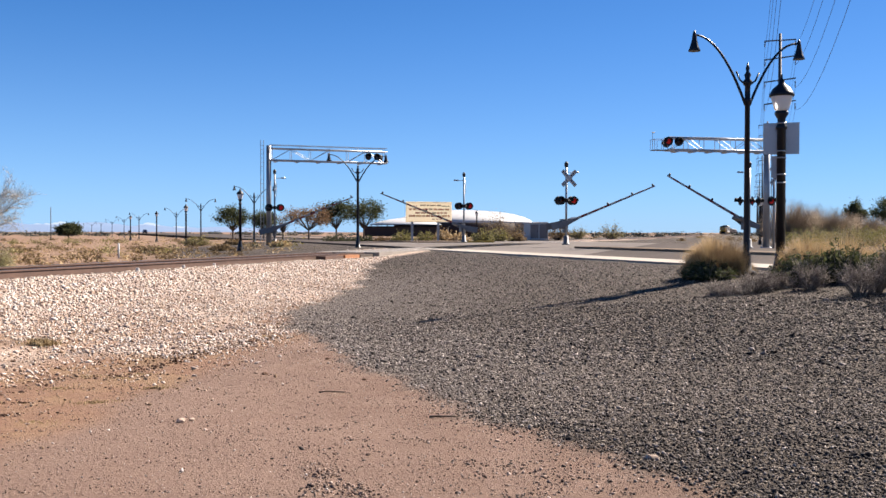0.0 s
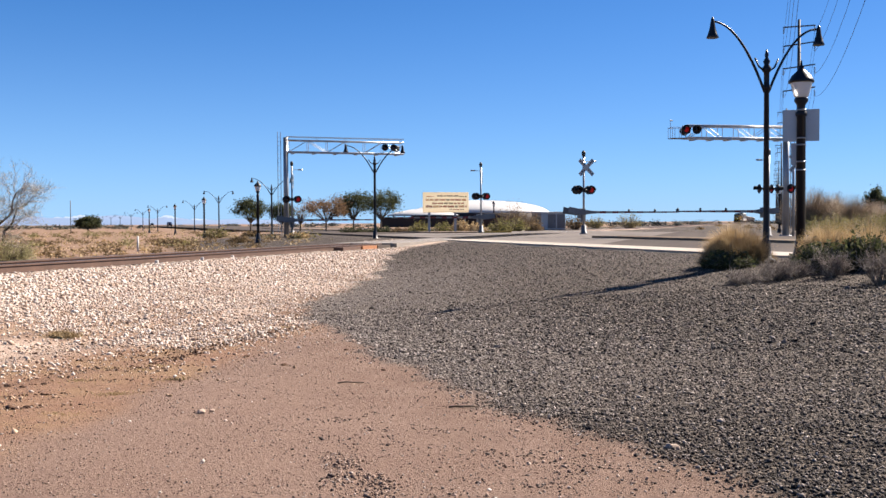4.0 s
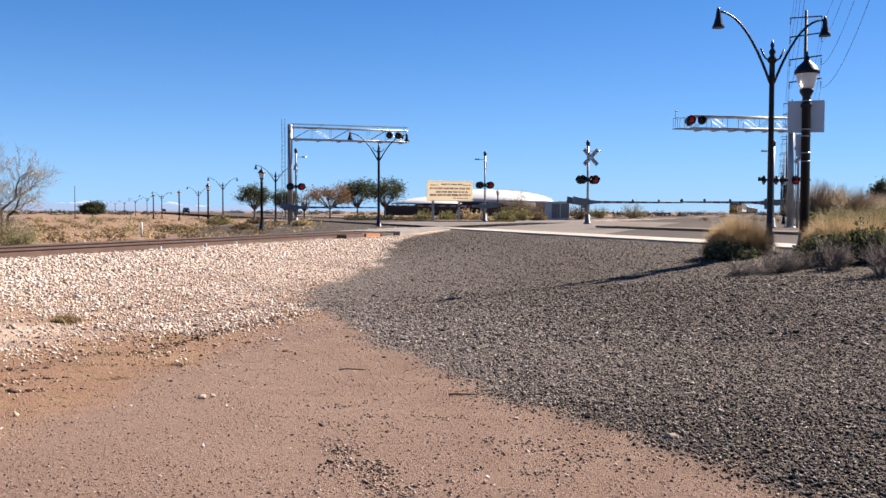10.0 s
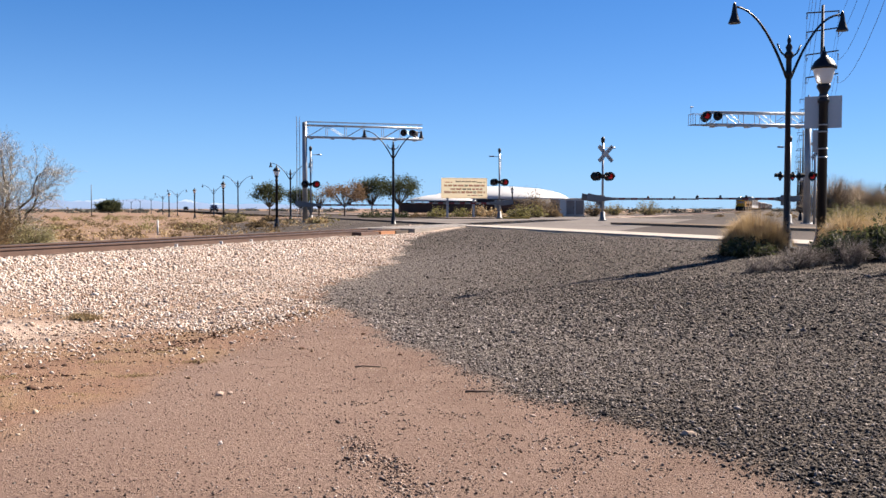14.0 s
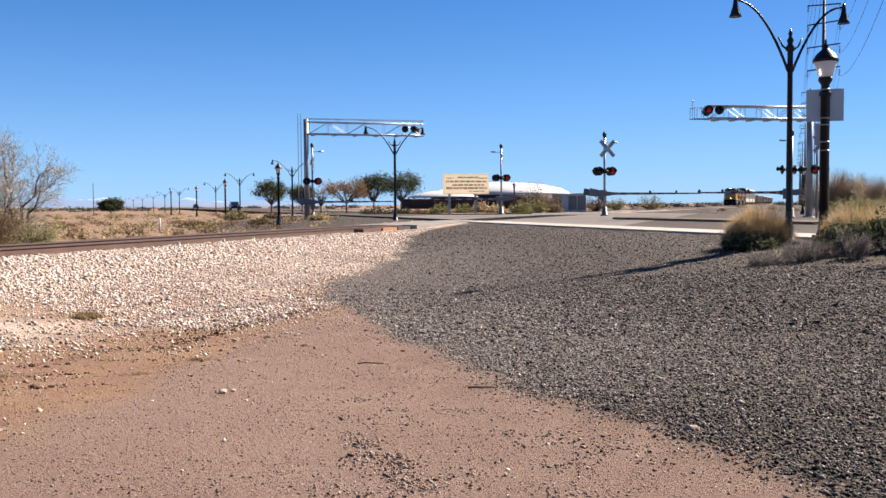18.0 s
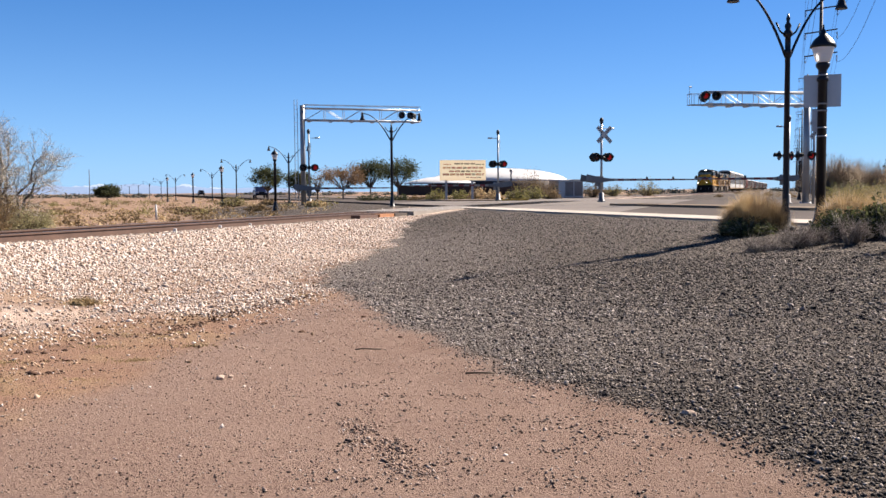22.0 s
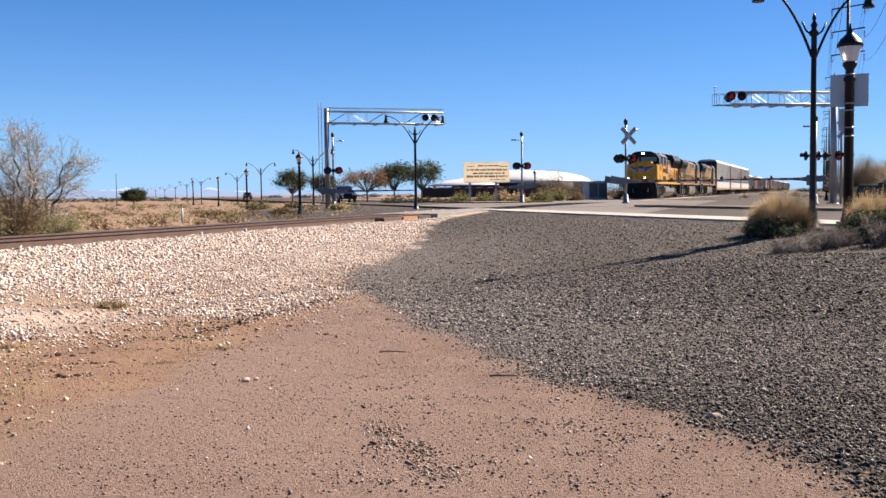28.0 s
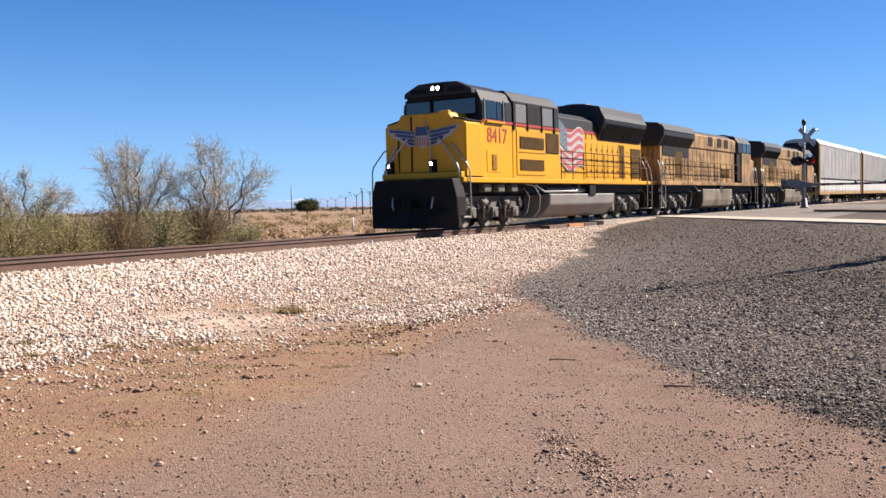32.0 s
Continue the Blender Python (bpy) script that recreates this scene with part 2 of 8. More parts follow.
def pipe(bm, pts, r, n=8, r_end=None):
    """A round bar along a bent line."""
    pts = [Vector(p) for p in pts]
    rings, a = [], None
    for i, p in enumerate(pts):
        d = (pts[min(i + 1, len(pts) - 1)] - pts[max(i - 1, 0)]).normalized()
        a = (d.orthogonal() if a is None else (a - d * a.dot(d))).normalized()
        b = d.cross(a)
        rr = r if r_end is None else r + (r_end - r) * i / (len(pts) - 1)
        rings.append([bm.verts.new(p + (a * math.cos(k * math.tau / n) + b * math.sin(k * math.tau / n)) * rr) for k in range(n)])
    for i in range(len(rings) - 1):
        for k in range(n):
            j = (k + 1) % n
            bm.faces.new((rings[i][k], rings[i][j], rings[i + 1][j], rings[i + 1][k])).smooth = True
    bm.faces.new(rings[0][::-1])
    bm.faces.new(rings[-1])


def lathe(bm, profile, n=16, at=(0, 0, 0), axis=2):
    """Turns (radius, height) pairs about an axis."""
    rings = []
    for r, h in profile:
        ring = []
        for k in range(n):
            p = [r * math.cos(k * math.tau / n), r * math.sin(k * math.tau / n)]
            p.insert(axis, h)
            ring.append(bm.verts.new(Vector(p) + Vector(at)))
        rings.append(ring)
    fs = []
    for i in range(len(rings) - 1):
        for k in range(n):
            j = (k + 1) % n
            f = bm.faces.new((rings[i][k], rings[i][j], rings[i + 1][j], rings[i + 1][k]))
            f.smooth = True
            fs.append(f)
    fs += [bm.faces.new(rings[0][::-1]), bm.faces.new(rings[-1])]
    bmesh.ops.recalc_face_normals(bm, faces=fs)


def mesh_of(name, bm, material):
    me = bpy.data.meshes.new(name)
    bm.to_mesh(me)
    bm.free()
    me.materials.append(material)
    return me


def part(name, bm, material, parent, label="", m=None):
    ob = new(name, mesh_of(name, bm, material))
    ob.parent = parent
    if m is not None:
        ob.matrix_basis = m
    return tagged(ob, label) if label else ob


def thing(name, m, label, category, group="", kind=""):
    ob = new(name)
    ob.empty_display_size = 0.2
    ob.matrix_basis = m
    return tagged(ob, label, category, group, kind)


def bm_():
    return bmesh.new()


def bulk(name, verts, faces, material, smooth=False):
    """A large joined mesh from arrays: faces all of one size."""
    me = bpy.data.meshes.new(name)
    verts, faces = np.asarray(verts, np.float32), np.asarray(faces, np.int32)
    k = faces.shape[1]
    me.vertices.add(len(verts))
    me.vertices.foreach_set("co", verts.ravel())
    me.loops.add(faces.size)
    me.loops.foreach_set("vertex_index", faces.ravel())
    me.polygons.add(len(faces))
    me.polygons.foreach_set("loop_start", np.arange(0, faces.size, k, dtype=np.int32))
    me.polygons.foreach_set("loop_total", np.full(len(faces), k, np.int32))
    me.update(calc_edges=True)
    if smooth:
        me.polygons.foreach_set("use_smooth", np.ones(len(faces), bool))
    me.materials.append(material)
    return me



# ---- the ground, one sheet ----
def ease(a):
    a = np.clip(a, 0, 1)
    return a * a * (3 - 2 * a)


GRAVEL_Y = [0, 5.1, 6.75, 7.66, 8.25, 8.9, 10.4, 11.8, 14.4, 15.8, 16.9, 19, 21.4, 25.6, 34, 47]
GRAVEL_X = [2.4, 2.0, 1.47, 0.98, 0.65, 0.33, -0.24, -0.85, -1.4, -2.0, -2.3, -2.35, -1.9, -1.5, -1.5, -0.2]
TOE_V = [0, 5.8, 7.2, 7.85, 8.4, 9.3, 10, 11.4, 13.8, 17, 20]
TOE_U = [7.1, 7.15, 7.2, 7.5, 8.6, 8.9, 9.2, 9.3, 8.8, 7.6, 7.4]


def wobble(x, y, s, seed=0.0):
    """Cheap smooth noise, about -1 to 1."""
    return (np.sin(x * s + 1.7 * np.sin(y * s * 0.83 + seed)) * 0.5 + np.sin(y * s * 1.31 + 1.3 * np.sin(x * s * 0.71 + 2 * seed) + seed) * 0.5)


def plan(x, y):
    """u, v, q of places."""
    u = x * TN.x + y * TN.y + OFFSET
    v = x * TF.x + y * TF.y
    q = x * RN.x + y * RN.y
    return u, v, q


def gravel_edge(y):
    return np.interp(y, GRAVEL_Y, GRAVEL_X)


def ballast_toe(v):
    """How far from the track the ballast reaches down the bank."""
    return np.interp(v, TOE_V, TOE_U)


def dust_and_light_share(x, y):
    """Gravel paled by dust and painted-in sunlight, broadest beyond the bend of its edge."""
    return ease(1 - (x - gravel_edge(y)) / 5.5) * ease((y - 6.0) / 4.5) * ease((34 - y) / 12)


def height(x, y):
    u, v, q = plan(x, y)
    rise = ROAD_Z - 0.03
    near = rise * ease((q - 3.2) / 11.6)
    bed = 0.56 * np.clip(1 - (np.abs(u) - 1.7) / 6.6, 0, 1) ** 1.15
    far = 0.3 + (rise - 0.3) * ease((q - 4) / 9) * ease((120 - v) / 60 + 0.3)
    far = np.where(q > 43, 0.3 + (rise - 0.3) * ease((96 - q) / 50), far)
    side = ease((u + 2) / 4)
    base = near * side + far * (1 - side)
    base = np.where((u > 0) & (q > 43), rise, base)
    z = np.maximum(base, bed)
    z = np.where((q > 14.9) & (q < 42.2), np.minimum(z, ROAD_Z - 0.12), z)
    rough = np.where((q > 14.9) & (q < 42.2), 0, 1) * np.where(np.abs(u) < 2, 0.3, 1)
    z = z + rough * (0.018 * wobble(x, y, 0.9) + 0.01 * wobble(x, y, 2.7, 1.1) + 0.005 * wobble(x, y, 8.1, 2.2))
    dist = np.hypot(x, y)
    z = z + rough * 0.12 * wobble(x, y, 0.12, 0.4) * ease((dist - 40) / 60)
    return np.where(dist > 150, z * np.clip(1 - (dist - 150) / 400, 0.2, 1), z)


def zat(x, y):
    return float(height(np.array([float(x)]), np.array([float(y)]))[0])


def spaced(fine_lo, fine_hi, step, lo, hi, grow=1.12):
    a = list(np.arange(fine_lo, fine_hi, step))
    s = step
    while a[-1] < hi:
        s *= grow
        a.append(a[-1] + s)
    s = step
    while a[0] > lo:
        s *= grow
        a.insert(0, a[0] - s)
    return np.array(a)


def ground_material():
    m = bpy.data.materials.new("dirt_ballast_and_gravel")
    m.use_nodes = True
    nt = m.node_tree
    n, bsdf = nt.nodes, nt.nodes["Principled BSDF"]
    bsdf.inputs["Roughness"].default_value, bsdf.inputs["Specular IOR Level"].default_value = 0.95, 0.2
    tc = n.new("ShaderNodeTexCoord")

    def ns(s, d=6, r=0.6):
        k = n.new("ShaderNodeTexNoise")
        k.inputs["Scale"].default_value, k.inputs["Detail"].default_value, k.inputs["Roughness"].default_value = s, d, r
        nt.links.new(tc.outputs["Object"], k.inputs["Vector"])
        return k.outputs[0]

    def ramp(src, stops):
        k = n.new("ShaderNodeValToRGB")
        e = k.color_ramp.elements
        while len(e) < len(stops):
            e.new(0.5)
        for i, (p, c) in enumerate(stops):
            e[i].position, e[i].color = p, rgb(c)
        nt.links.new(src, k.inputs[0])
        return k.outputs[0]

    def mix(f, a, b):
        k = n.new("ShaderNodeMix")
        k.data_type = "RGBA"
        nt.links.new(f, k.inputs[0])
        nt.links.new(a, k.inputs[6])
        nt.links.new(b, k.inputs[7])
        return k.outputs[2]

    def zone(name):
        k = n.new("ShaderNodeAttribute")
        k.attribute_name = name
        return k.outputs["Fac"]

    def math2(op, a, b):
        k = n.new("ShaderNodeMath")
        k.operation = op
        for i, s in enumerate((a, b)):
            if isinstance(s, (int, float)):
                k.inputs[i].default_value = s
            else:
                nt.links.new(s, k.inputs[i])
        return k.outputs[0]

    def cells(scale):
        k = n.new("ShaderNodeTexVoronoi")
        k.inputs["Scale"].default_value = scale
        nt.links.new(tc.outputs["Object"], k.inputs["Vector"])
        return k

    # packed reddish dirt with fine grit and paler, drier patches
    dirt = mix(ramp(ns(0.9, 6, 0.65), [(0.35, (0, 0, 0)), (0.65, (1, 1, 1))]), ramp(ns(26, 8, 0.8), [(0.34, (0.176, 0.109, 0.079)), (0.52, (0.339, 0.224, 0.169)), (0.72, (0.484, 0.348, 0.275))]),
               ramp(ns(42, 8, 0.8), [(0.34, (0.216, 0.141, 0.106)), (0.52, (0.392, 0.269, 0.207)), (0.72, (0.563, 0.422, 0.339))]))
    # grit: single grains lighter or darker than the rest
    vs = cells(62)
    grain = math2("MULTIPLY", ramp(vs.outputs["Distance"], [(0.3, (1, 1, 1)), (0.6, (0, 0, 0))]), 1.0)
    speck = ramp(vs.outputs["Color"], [(0.0, (0.084, 0.049, 0.037)), (0.3, (0.243, 0.148, 0.108)), (0.75, (0.375, 0.252, 0.191)), (1.0, (0.580, 0.450, 0.372))])
    dirt = mix(math2("MULTIPLY", grain, ramp(ns(3.5, 6, 0.7), [(0.35, (0.4, 0.4, 0.4)), (0.6, (1, 1, 1))])), dirt, speck)
    red = ramp(ns(14, 8, 0.75), [(0.3, (0.19, 0.092, 0.046)), (0.5, (0.37, 0.195, 0.105)), (0.75, (0.56, 0.345, 0.2))])
    straw = ramp(ns(30, 8, 0.75), [(0.3, (0.3, 0.18, 0.075)), (0.55, (0.5, 0.335, 0.15)), (0.8, (0.66, 0.49, 0.26))])
    red = mix(ramp(ns(1.1, 6, 0.65), [(0.46, (0, 0, 0)), (0.58, (0.9, 0.9, 0.9))]), red, straw)
    dirt = mix(math2("MULTIPLY", zone("red"), ramp(ns(1.6, 5), [(0.25, (0.8, 0.8, 0.8)), (0.45, (1, 1, 1))])), dirt, red)
    # darker, redder soil mixed with grit along the gravel
    soil = ramp(ns(38, 8, 0.8), [(0.34, (0.12, 0.07, 0.045)), (0.52, (0.24, 0.145, 0.1)), (0.72, (0.42, 0.29, 0.21))])
    dirt = mix(math2("MULTIPLY", zone("soil"), ramp(ns(2.2, 6, 0.65), [(0.34, (0, 0, 0)), (0.58, (0.95, 0.95, 0.95))])), dirt, soil)
    sand = ramp(ns(0.35, 8, 0.65), [(0.3, (0.25, 0.155, 0.1)), (0.5, (0.35, 0.225, 0.15)), (0.7, (0.43, 0.295, 0.2))])
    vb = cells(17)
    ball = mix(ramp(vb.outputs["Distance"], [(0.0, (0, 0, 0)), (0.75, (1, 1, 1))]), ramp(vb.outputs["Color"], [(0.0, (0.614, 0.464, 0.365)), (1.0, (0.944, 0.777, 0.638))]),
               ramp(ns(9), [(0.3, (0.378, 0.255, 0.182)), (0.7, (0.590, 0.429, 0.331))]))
    # gravel cells sink to near-black rims: shade between stones, put into the colour
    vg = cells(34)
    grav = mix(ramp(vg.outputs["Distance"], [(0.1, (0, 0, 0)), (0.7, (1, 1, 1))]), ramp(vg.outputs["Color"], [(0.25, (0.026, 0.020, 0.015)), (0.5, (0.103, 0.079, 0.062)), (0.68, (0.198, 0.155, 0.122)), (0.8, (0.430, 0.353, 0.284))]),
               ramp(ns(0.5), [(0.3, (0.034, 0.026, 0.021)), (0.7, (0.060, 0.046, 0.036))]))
    # paler copy of the gravel: dust, and stronger light put into the colour
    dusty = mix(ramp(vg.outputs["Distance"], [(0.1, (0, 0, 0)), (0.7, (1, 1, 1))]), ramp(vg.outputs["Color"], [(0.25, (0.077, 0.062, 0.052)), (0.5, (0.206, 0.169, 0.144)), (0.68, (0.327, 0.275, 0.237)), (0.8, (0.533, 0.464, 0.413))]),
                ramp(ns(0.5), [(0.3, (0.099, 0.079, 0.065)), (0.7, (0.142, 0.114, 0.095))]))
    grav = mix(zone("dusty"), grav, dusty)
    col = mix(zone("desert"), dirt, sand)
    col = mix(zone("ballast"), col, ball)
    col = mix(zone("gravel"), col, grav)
    nt.links.new(col, bsdf.inputs["Base Color"])
    bp = n.new("ShaderNodeBump")
    bp.inputs["Strength"].default_value, bp.inputs["Distance"].default_value = 0.9, 0.025
    nt.links.new(math2("ADD", math2("SUBTRACT", ns(30, 8, 0.75), math2("MULTIPLY", vs.outputs["Distance"], 0.3)), math2("MULTIPLY", vg.outputs["Distance"], zone("gravel"))), bp.inputs["Height"])
    nt.links.new(bp.outputs[0], bsdf.inputs["Normal"])
    return m


def build_ground():
    xs, ys = spaced(-16, 12, 0.22, -4200, 4200), spaced(2, 36, 0.22, -3000, 4600)
    gx, gy = np.meshgrid(xs, ys)
    x, y = gx.ravel(), gy.ravel()
    nx, ny = len(xs), len(ys)
    i = np.arange((ny - 1) * nx).reshape(ny - 1, nx)[:, :-1].ravel()
    me = bulk("ground", np.stack([x, y, height(x, y)], 1), np.stack([i, i + 1, i + nx + 1, i + nx], 1), ground_material(), True)
    u, v, q = plan(x, y)
    w1 = wobble(x, y, 1.9) * 0.18 + wobble(x, y, 5.3, 1.7) * 0.08
    gravel = ease((x - gravel_edge(y) + w1) / 0.25 + 0.5) * ease((u - 1.9) / 0.6)
    gravel = np.maximum(gravel, ease((-u - 2) / 1.0) * ease((q - 1) / 4) * ease((30 + u) / 6) * ease((v - 30) / 6))
    ballast = ease((ballast_toe(v) + 0.1 + 0.3 * wobble(x, y, 0.7, 0.8) + w1 - np.abs(u)) / 1.3)
    mixed = ease((u - 4.2) / 1.6) * ease((wobble(x, y, 0.8, 0.7) + wobble(x, y, 2.1, 1.9) * 0.5 + 0.55) / 0.8)
    ballast = ballast * (1 - 0.75 * np.where(u > 0, mixed, 0))
    ballast = ballast * np.where(u < 0, ease((5 + u) / 2), 1)
    red = ease((11.5 + 0.4 * wobble(x, y, 0.9, 0.5) + 2 * w1 - 1.1 * ease((x + 2.9) / 0.9) - u) / 0.9) * ease((u - 3.8) / 1.5)
    desert = np.maximum(ease((-u - 3) / 2), ease((np.hypot(x, y) - 35) / 20))
    soil = ease(1 - (gravel_edge(y) - x) / 2.6)
    for name, val in (("dusty", dust_and_light_share(x, y)), ("soil", soil), ("gravel", gravel), ("ballast", ballast), ("red", red), ("desert", desert)):
        me.attributes.new(name, "FLOAT", "POINT").data.foreach_set("value", val.astype(np.float32))
    tagged(new("ground", me), "reddish packed dirt, pale ballast and dark gravel beside the track", "ground", kind="structure")


build_ground()


# ---- road ----
def strip(name, q0, q1, w0, w1, z, thick, material, label, category="", step=6.0):
    """A slab that follows the road."""
    bm = bm_()
    k = max(1, int((w1 - w0) / step))
    rows = []
    for i in range(k + 1):
        w = w0 + (w1 - w0) * i / k
        a, b = on_road(q0, w), on_road(q1, w)
        rows.append([bm.verts.new((a.x, a.y, z - thick)), bm.verts.new((a.x, a.y, z)), bm.verts.new((b.x, b.y, z)), bm.verts.new((b.x, b.y, z - thick))])
    for r, s in zip(rows, rows[1:]):
        for j in range(3):
            bm.faces.new((r[j], s[j], s[j + 1], r[j + 1]))
    bm.faces.new(rows[0])
    bm.faces.new(rows[-1][::-1])
    bmesh.ops.recalc_face_normals(bm, faces=bm.faces)
    ob = new(name, mesh_of(name, bm, material))
    return tagged(ob, label, category or name, kind="structure")


strip("road", 16.8, 42.0, -40, 700, ROAD_Z, 0.15, ASPHALT, "weathered grey asphalt road over the crossing", "road")
strip("pavement", 15.0, 16.798, -40, 44.2, ROAD_Z + 0.02, 0.3, mat("pale_pavement", (0.62, 0.55, 0.46), (0.54, 0.47, 0.39), 0.9, 0, 0.7, 25, 0.3, (0.4, 0.33, 0.26), 0.4, 0.5), "pale concrete footway along the road's edge", "pavement")
bm = bm_()
quad = []
for q, u in ((16.85, 10.2), (41.9, 9.2), (41.9, -11), (16.85, -11)):
    # where the road's line q meets the line u beside the track
    det = RN.x * TN.y - RN.y * TN.x
    quad.append(((q * TN.y - RN.y * (u - OFFSET)) / det, (RN.x * (u - OFFSET) - q * TN.x) / det))
slab(bm, quad, 2, ROAD_Z - 0.1, ROAD_Z + 0.004)
tagged(new("road_apron", mesh_of("road_apron", bm, PALE_ASPHALT)), "paler worn asphalt apron over the crossing", "road", kind="structure")
strip("median", 23.8, 25.6, -30, 44.8, ROAD_Z + 0.11, 0.2, KERB_BROWN, "raised concrete median in the road", "median")
strip("median", 24.0, 30.6, 72.0, 170, ROAD_Z + 0.1, 0.2, mat("planting_soil", (0.2, 0.135, 0.09), (0.27, 0.19, 0.13), 0.95, 0, 0.6, 12, 0.4), "planted median bed in the road", "median")
strip("kerb", 27.8, 30.6, 71.6, 71.996, ROAD_Z + 0.15, 0.2, YELLOW_KERB, "yellow painted kerb at the median's nose", "kerb")


# ---- track ----
def along_track(name, u0, u1, z0, z1, v0, v1, material, label, category):
    bm = bm_()
    c = [on_track(u, v) for u, v in ((u0, v0), (u1, v0), (u1, v1), (u0, v1))]
    lo = [bm.verts.new((p.x, p.y, z0)) for p in c]
    hi = [bm.verts.new((p.x, p.y, z1)) for p in c]
    bm.faces.new(lo[::-1]), bm.faces.new(hi)
    for i in range(4):
        j = (i + 1) % 4
        bm.faces.new((lo[i], lo[j], hi[j], hi[i]))
    bmesh.ops.recalc_face_normals(bm, faces=bm.faces)
    return bm


def build_rail(u):
    root = thing("rail", Matrix(), "rusty steel rail with a bright worn head", "rail", "rails of the track")
    part("rail_foot", along_track("f", u - 0.075, u + 0.075, RAIL_Z - 0.18, RAIL_Z - 0.165, -60, 900, RAIL_STEEL, "", ""), RAIL_STEEL, root)
    part("rail_web", along_track("w", u - 0.012, u + 0.012, RAIL_Z - 0.165, RAIL_Z - 0.04, -60, 900, RAIL_STEEL, "", ""), RAIL_STEEL, root)
    part("rail_side", along_track("s", u - 0.037, u + 0.037, RAIL_Z - 0.04, RAIL_Z - 0.004, -60, 900, RAIL_STEEL, "", ""), RAIL_STEEL, root)
    part("rail_head", along_track("h", u - 0.034, u + 0.034, RAIL_Z - 0.004, RAIL_Z, -60, 900, RAIL_HEAD, "", ""), RAIL_HEAD, root)


for side in (-0.755, 0.755):
    build_rail(side)

# ---- paints of the train ----
ARMOUR = mat("armour_yellow", (0.86, 0.44, 0.012), (0.8, 0.4, 0.012), 0.42, 0, 0.8, 25, 0.02, (0.5, 0.27, 0.06), 0.4, 0.7, spec=0.25)
FADED = mat("faded_yellow", (0.55, 0.33, 0.13), (0.4, 0.24, 0.105), 0.7, 0, 0.9, 12, 0.05, (0.13, 0.08, 0.05), 1.0, 0.8, spec=0.2, streak=0.9)
ROOF_GREY = mat("harbour_grey", (0.03, 0.033, 0.04), (0.042, 0.045, 0.052), 0.5, 0, 1, 25, 0.03, (0.03, 0.028, 0.026), 0.5, spec=0.15)
PANEL_GREY = mat("light_grey_paint", (0.2, 0.215, 0.235), (0.16, 0.17, 0.185), 0.5, 0, 1, 25, 0.03, (0.14, 0.12, 0.1), 0.4)
UNDER_BLACK = mat("black_underframe", (0.007, 0.007, 0.009), (0.014, 0.013, 0.013), 0.65, 0, 1.5, 30, 0.1, (0.035, 0.028, 0.022), 0.15, spec=0.15)
TRUCK_GREY = mat("dusty_truck_grey", (0.16, 0.145, 0.13), (0.1, 0.09, 0.08), 0.75, 0, 2, 30, 0.2, (0.05, 0.04, 0.03), 0.75, 2.0)
TANK_GREY = mat("dusty_tank_grey", (0.28, 0.27, 0.25), (0.22, 0.21, 0.195), 0.6, 0, 0.7, 20, 0.05, (0.15, 0.12, 0.09), 0.5, 0.6)
SOILED_TANK = mat("soiled_tank", (0.3, 0.26, 0.2), (0.22, 0.185, 0.14), 0.7, 0, 0.7, 20, 0.05, (0.09, 0.065, 0.045), 0.8, 0.7, spec=0.2, streak=0.6)
GRILLE = mat("bronze_grille", (0.17, 0.095, 0.026), (0.1, 0.056, 0.02), 0.75, 0.0, 3, 80, 0.3, spec=0.1)
WHEEL_STEEL = mat("wheel_steel", (0.05, 0.038, 0.03), (0.085, 0.068, 0.056), 0.65, 0.3, 2, 30, 0.2)
WINDOW = glassy("tinted_window", (0.012, 0.02, 0.024), 0.06)
VENT_YELLOW = mat("louvre_yellow", (0.55, 0.27, 0.012), (0.45, 0.22, 0.012), 0.5)
RED_LINE = mat("red_stripe", (0.5, 0.05, 0.02), (0.4, 0.045, 0.02), 0.45)
EMBLEM_BLUE = mat("emblem_blue", (0.02, 0.045, 0.16), (0.025, 0.05, 0.18), 0.4)
EMBLEM_WHITE = mat("emblem_white", (0.6, 0.58, 0.54), (0.5, 0.48, 0.45), 0.45)
HANDRAIL = mat("handrail_alloy", (0.65, 0.66, 0.67), (0.5, 0.51, 0.52), 0.35, 0.6)
HEADLIGHT = glow("headlight_glow", (1.0, 0.86, 0.66), 12.0)
RACK_SIDE = mat("galvanised_rack_panel", (0.8, 0.785, 0.76), (0.68, 0.665, 0.64), 0.55, 0.1, 0.6, 14, 0.05, (0.25, 0.18, 0.12), 0.3, 0.5)
RACK_ROOF = mat("white_rack_roof", (0.8, 0.8, 0.78), (0.7, 0.7, 0.68), 0.5)
RACK_YELLOW = mat("ochre_rack_frame", (0.5, 0.29, 0.06), (0.38, 0.21, 0.05), 0.6, 0, 1, 20, 0.05, (0.12, 0.07, 0.04), 0.5)
BOX_RED = mat("oxide_red", (0.24, 0.06, 0.04), (0.17, 0.05, 0.035), 0.7, 0, 0.8, 15, 0.05, (0.09, 0.05, 0.04), 0.5)
HOPPER = mat("pale_grey_hopper", (0.5, 0.47, 0.43), (0.4, 0.37, 0.34), 0.6, 0, 0.8, 15, 0.05, (0.2, 0.14, 0.1), 0.5)
FLAG_RED = mat("flag_red", (0.62, 0.13, 0.13), (0.5, 0.1, 0.11), 0.45)
FLAG_BLUE = mat("flag_blue", (0.09, 0.15, 0.2), (0.15, 0.22, 0.27), 0.45)

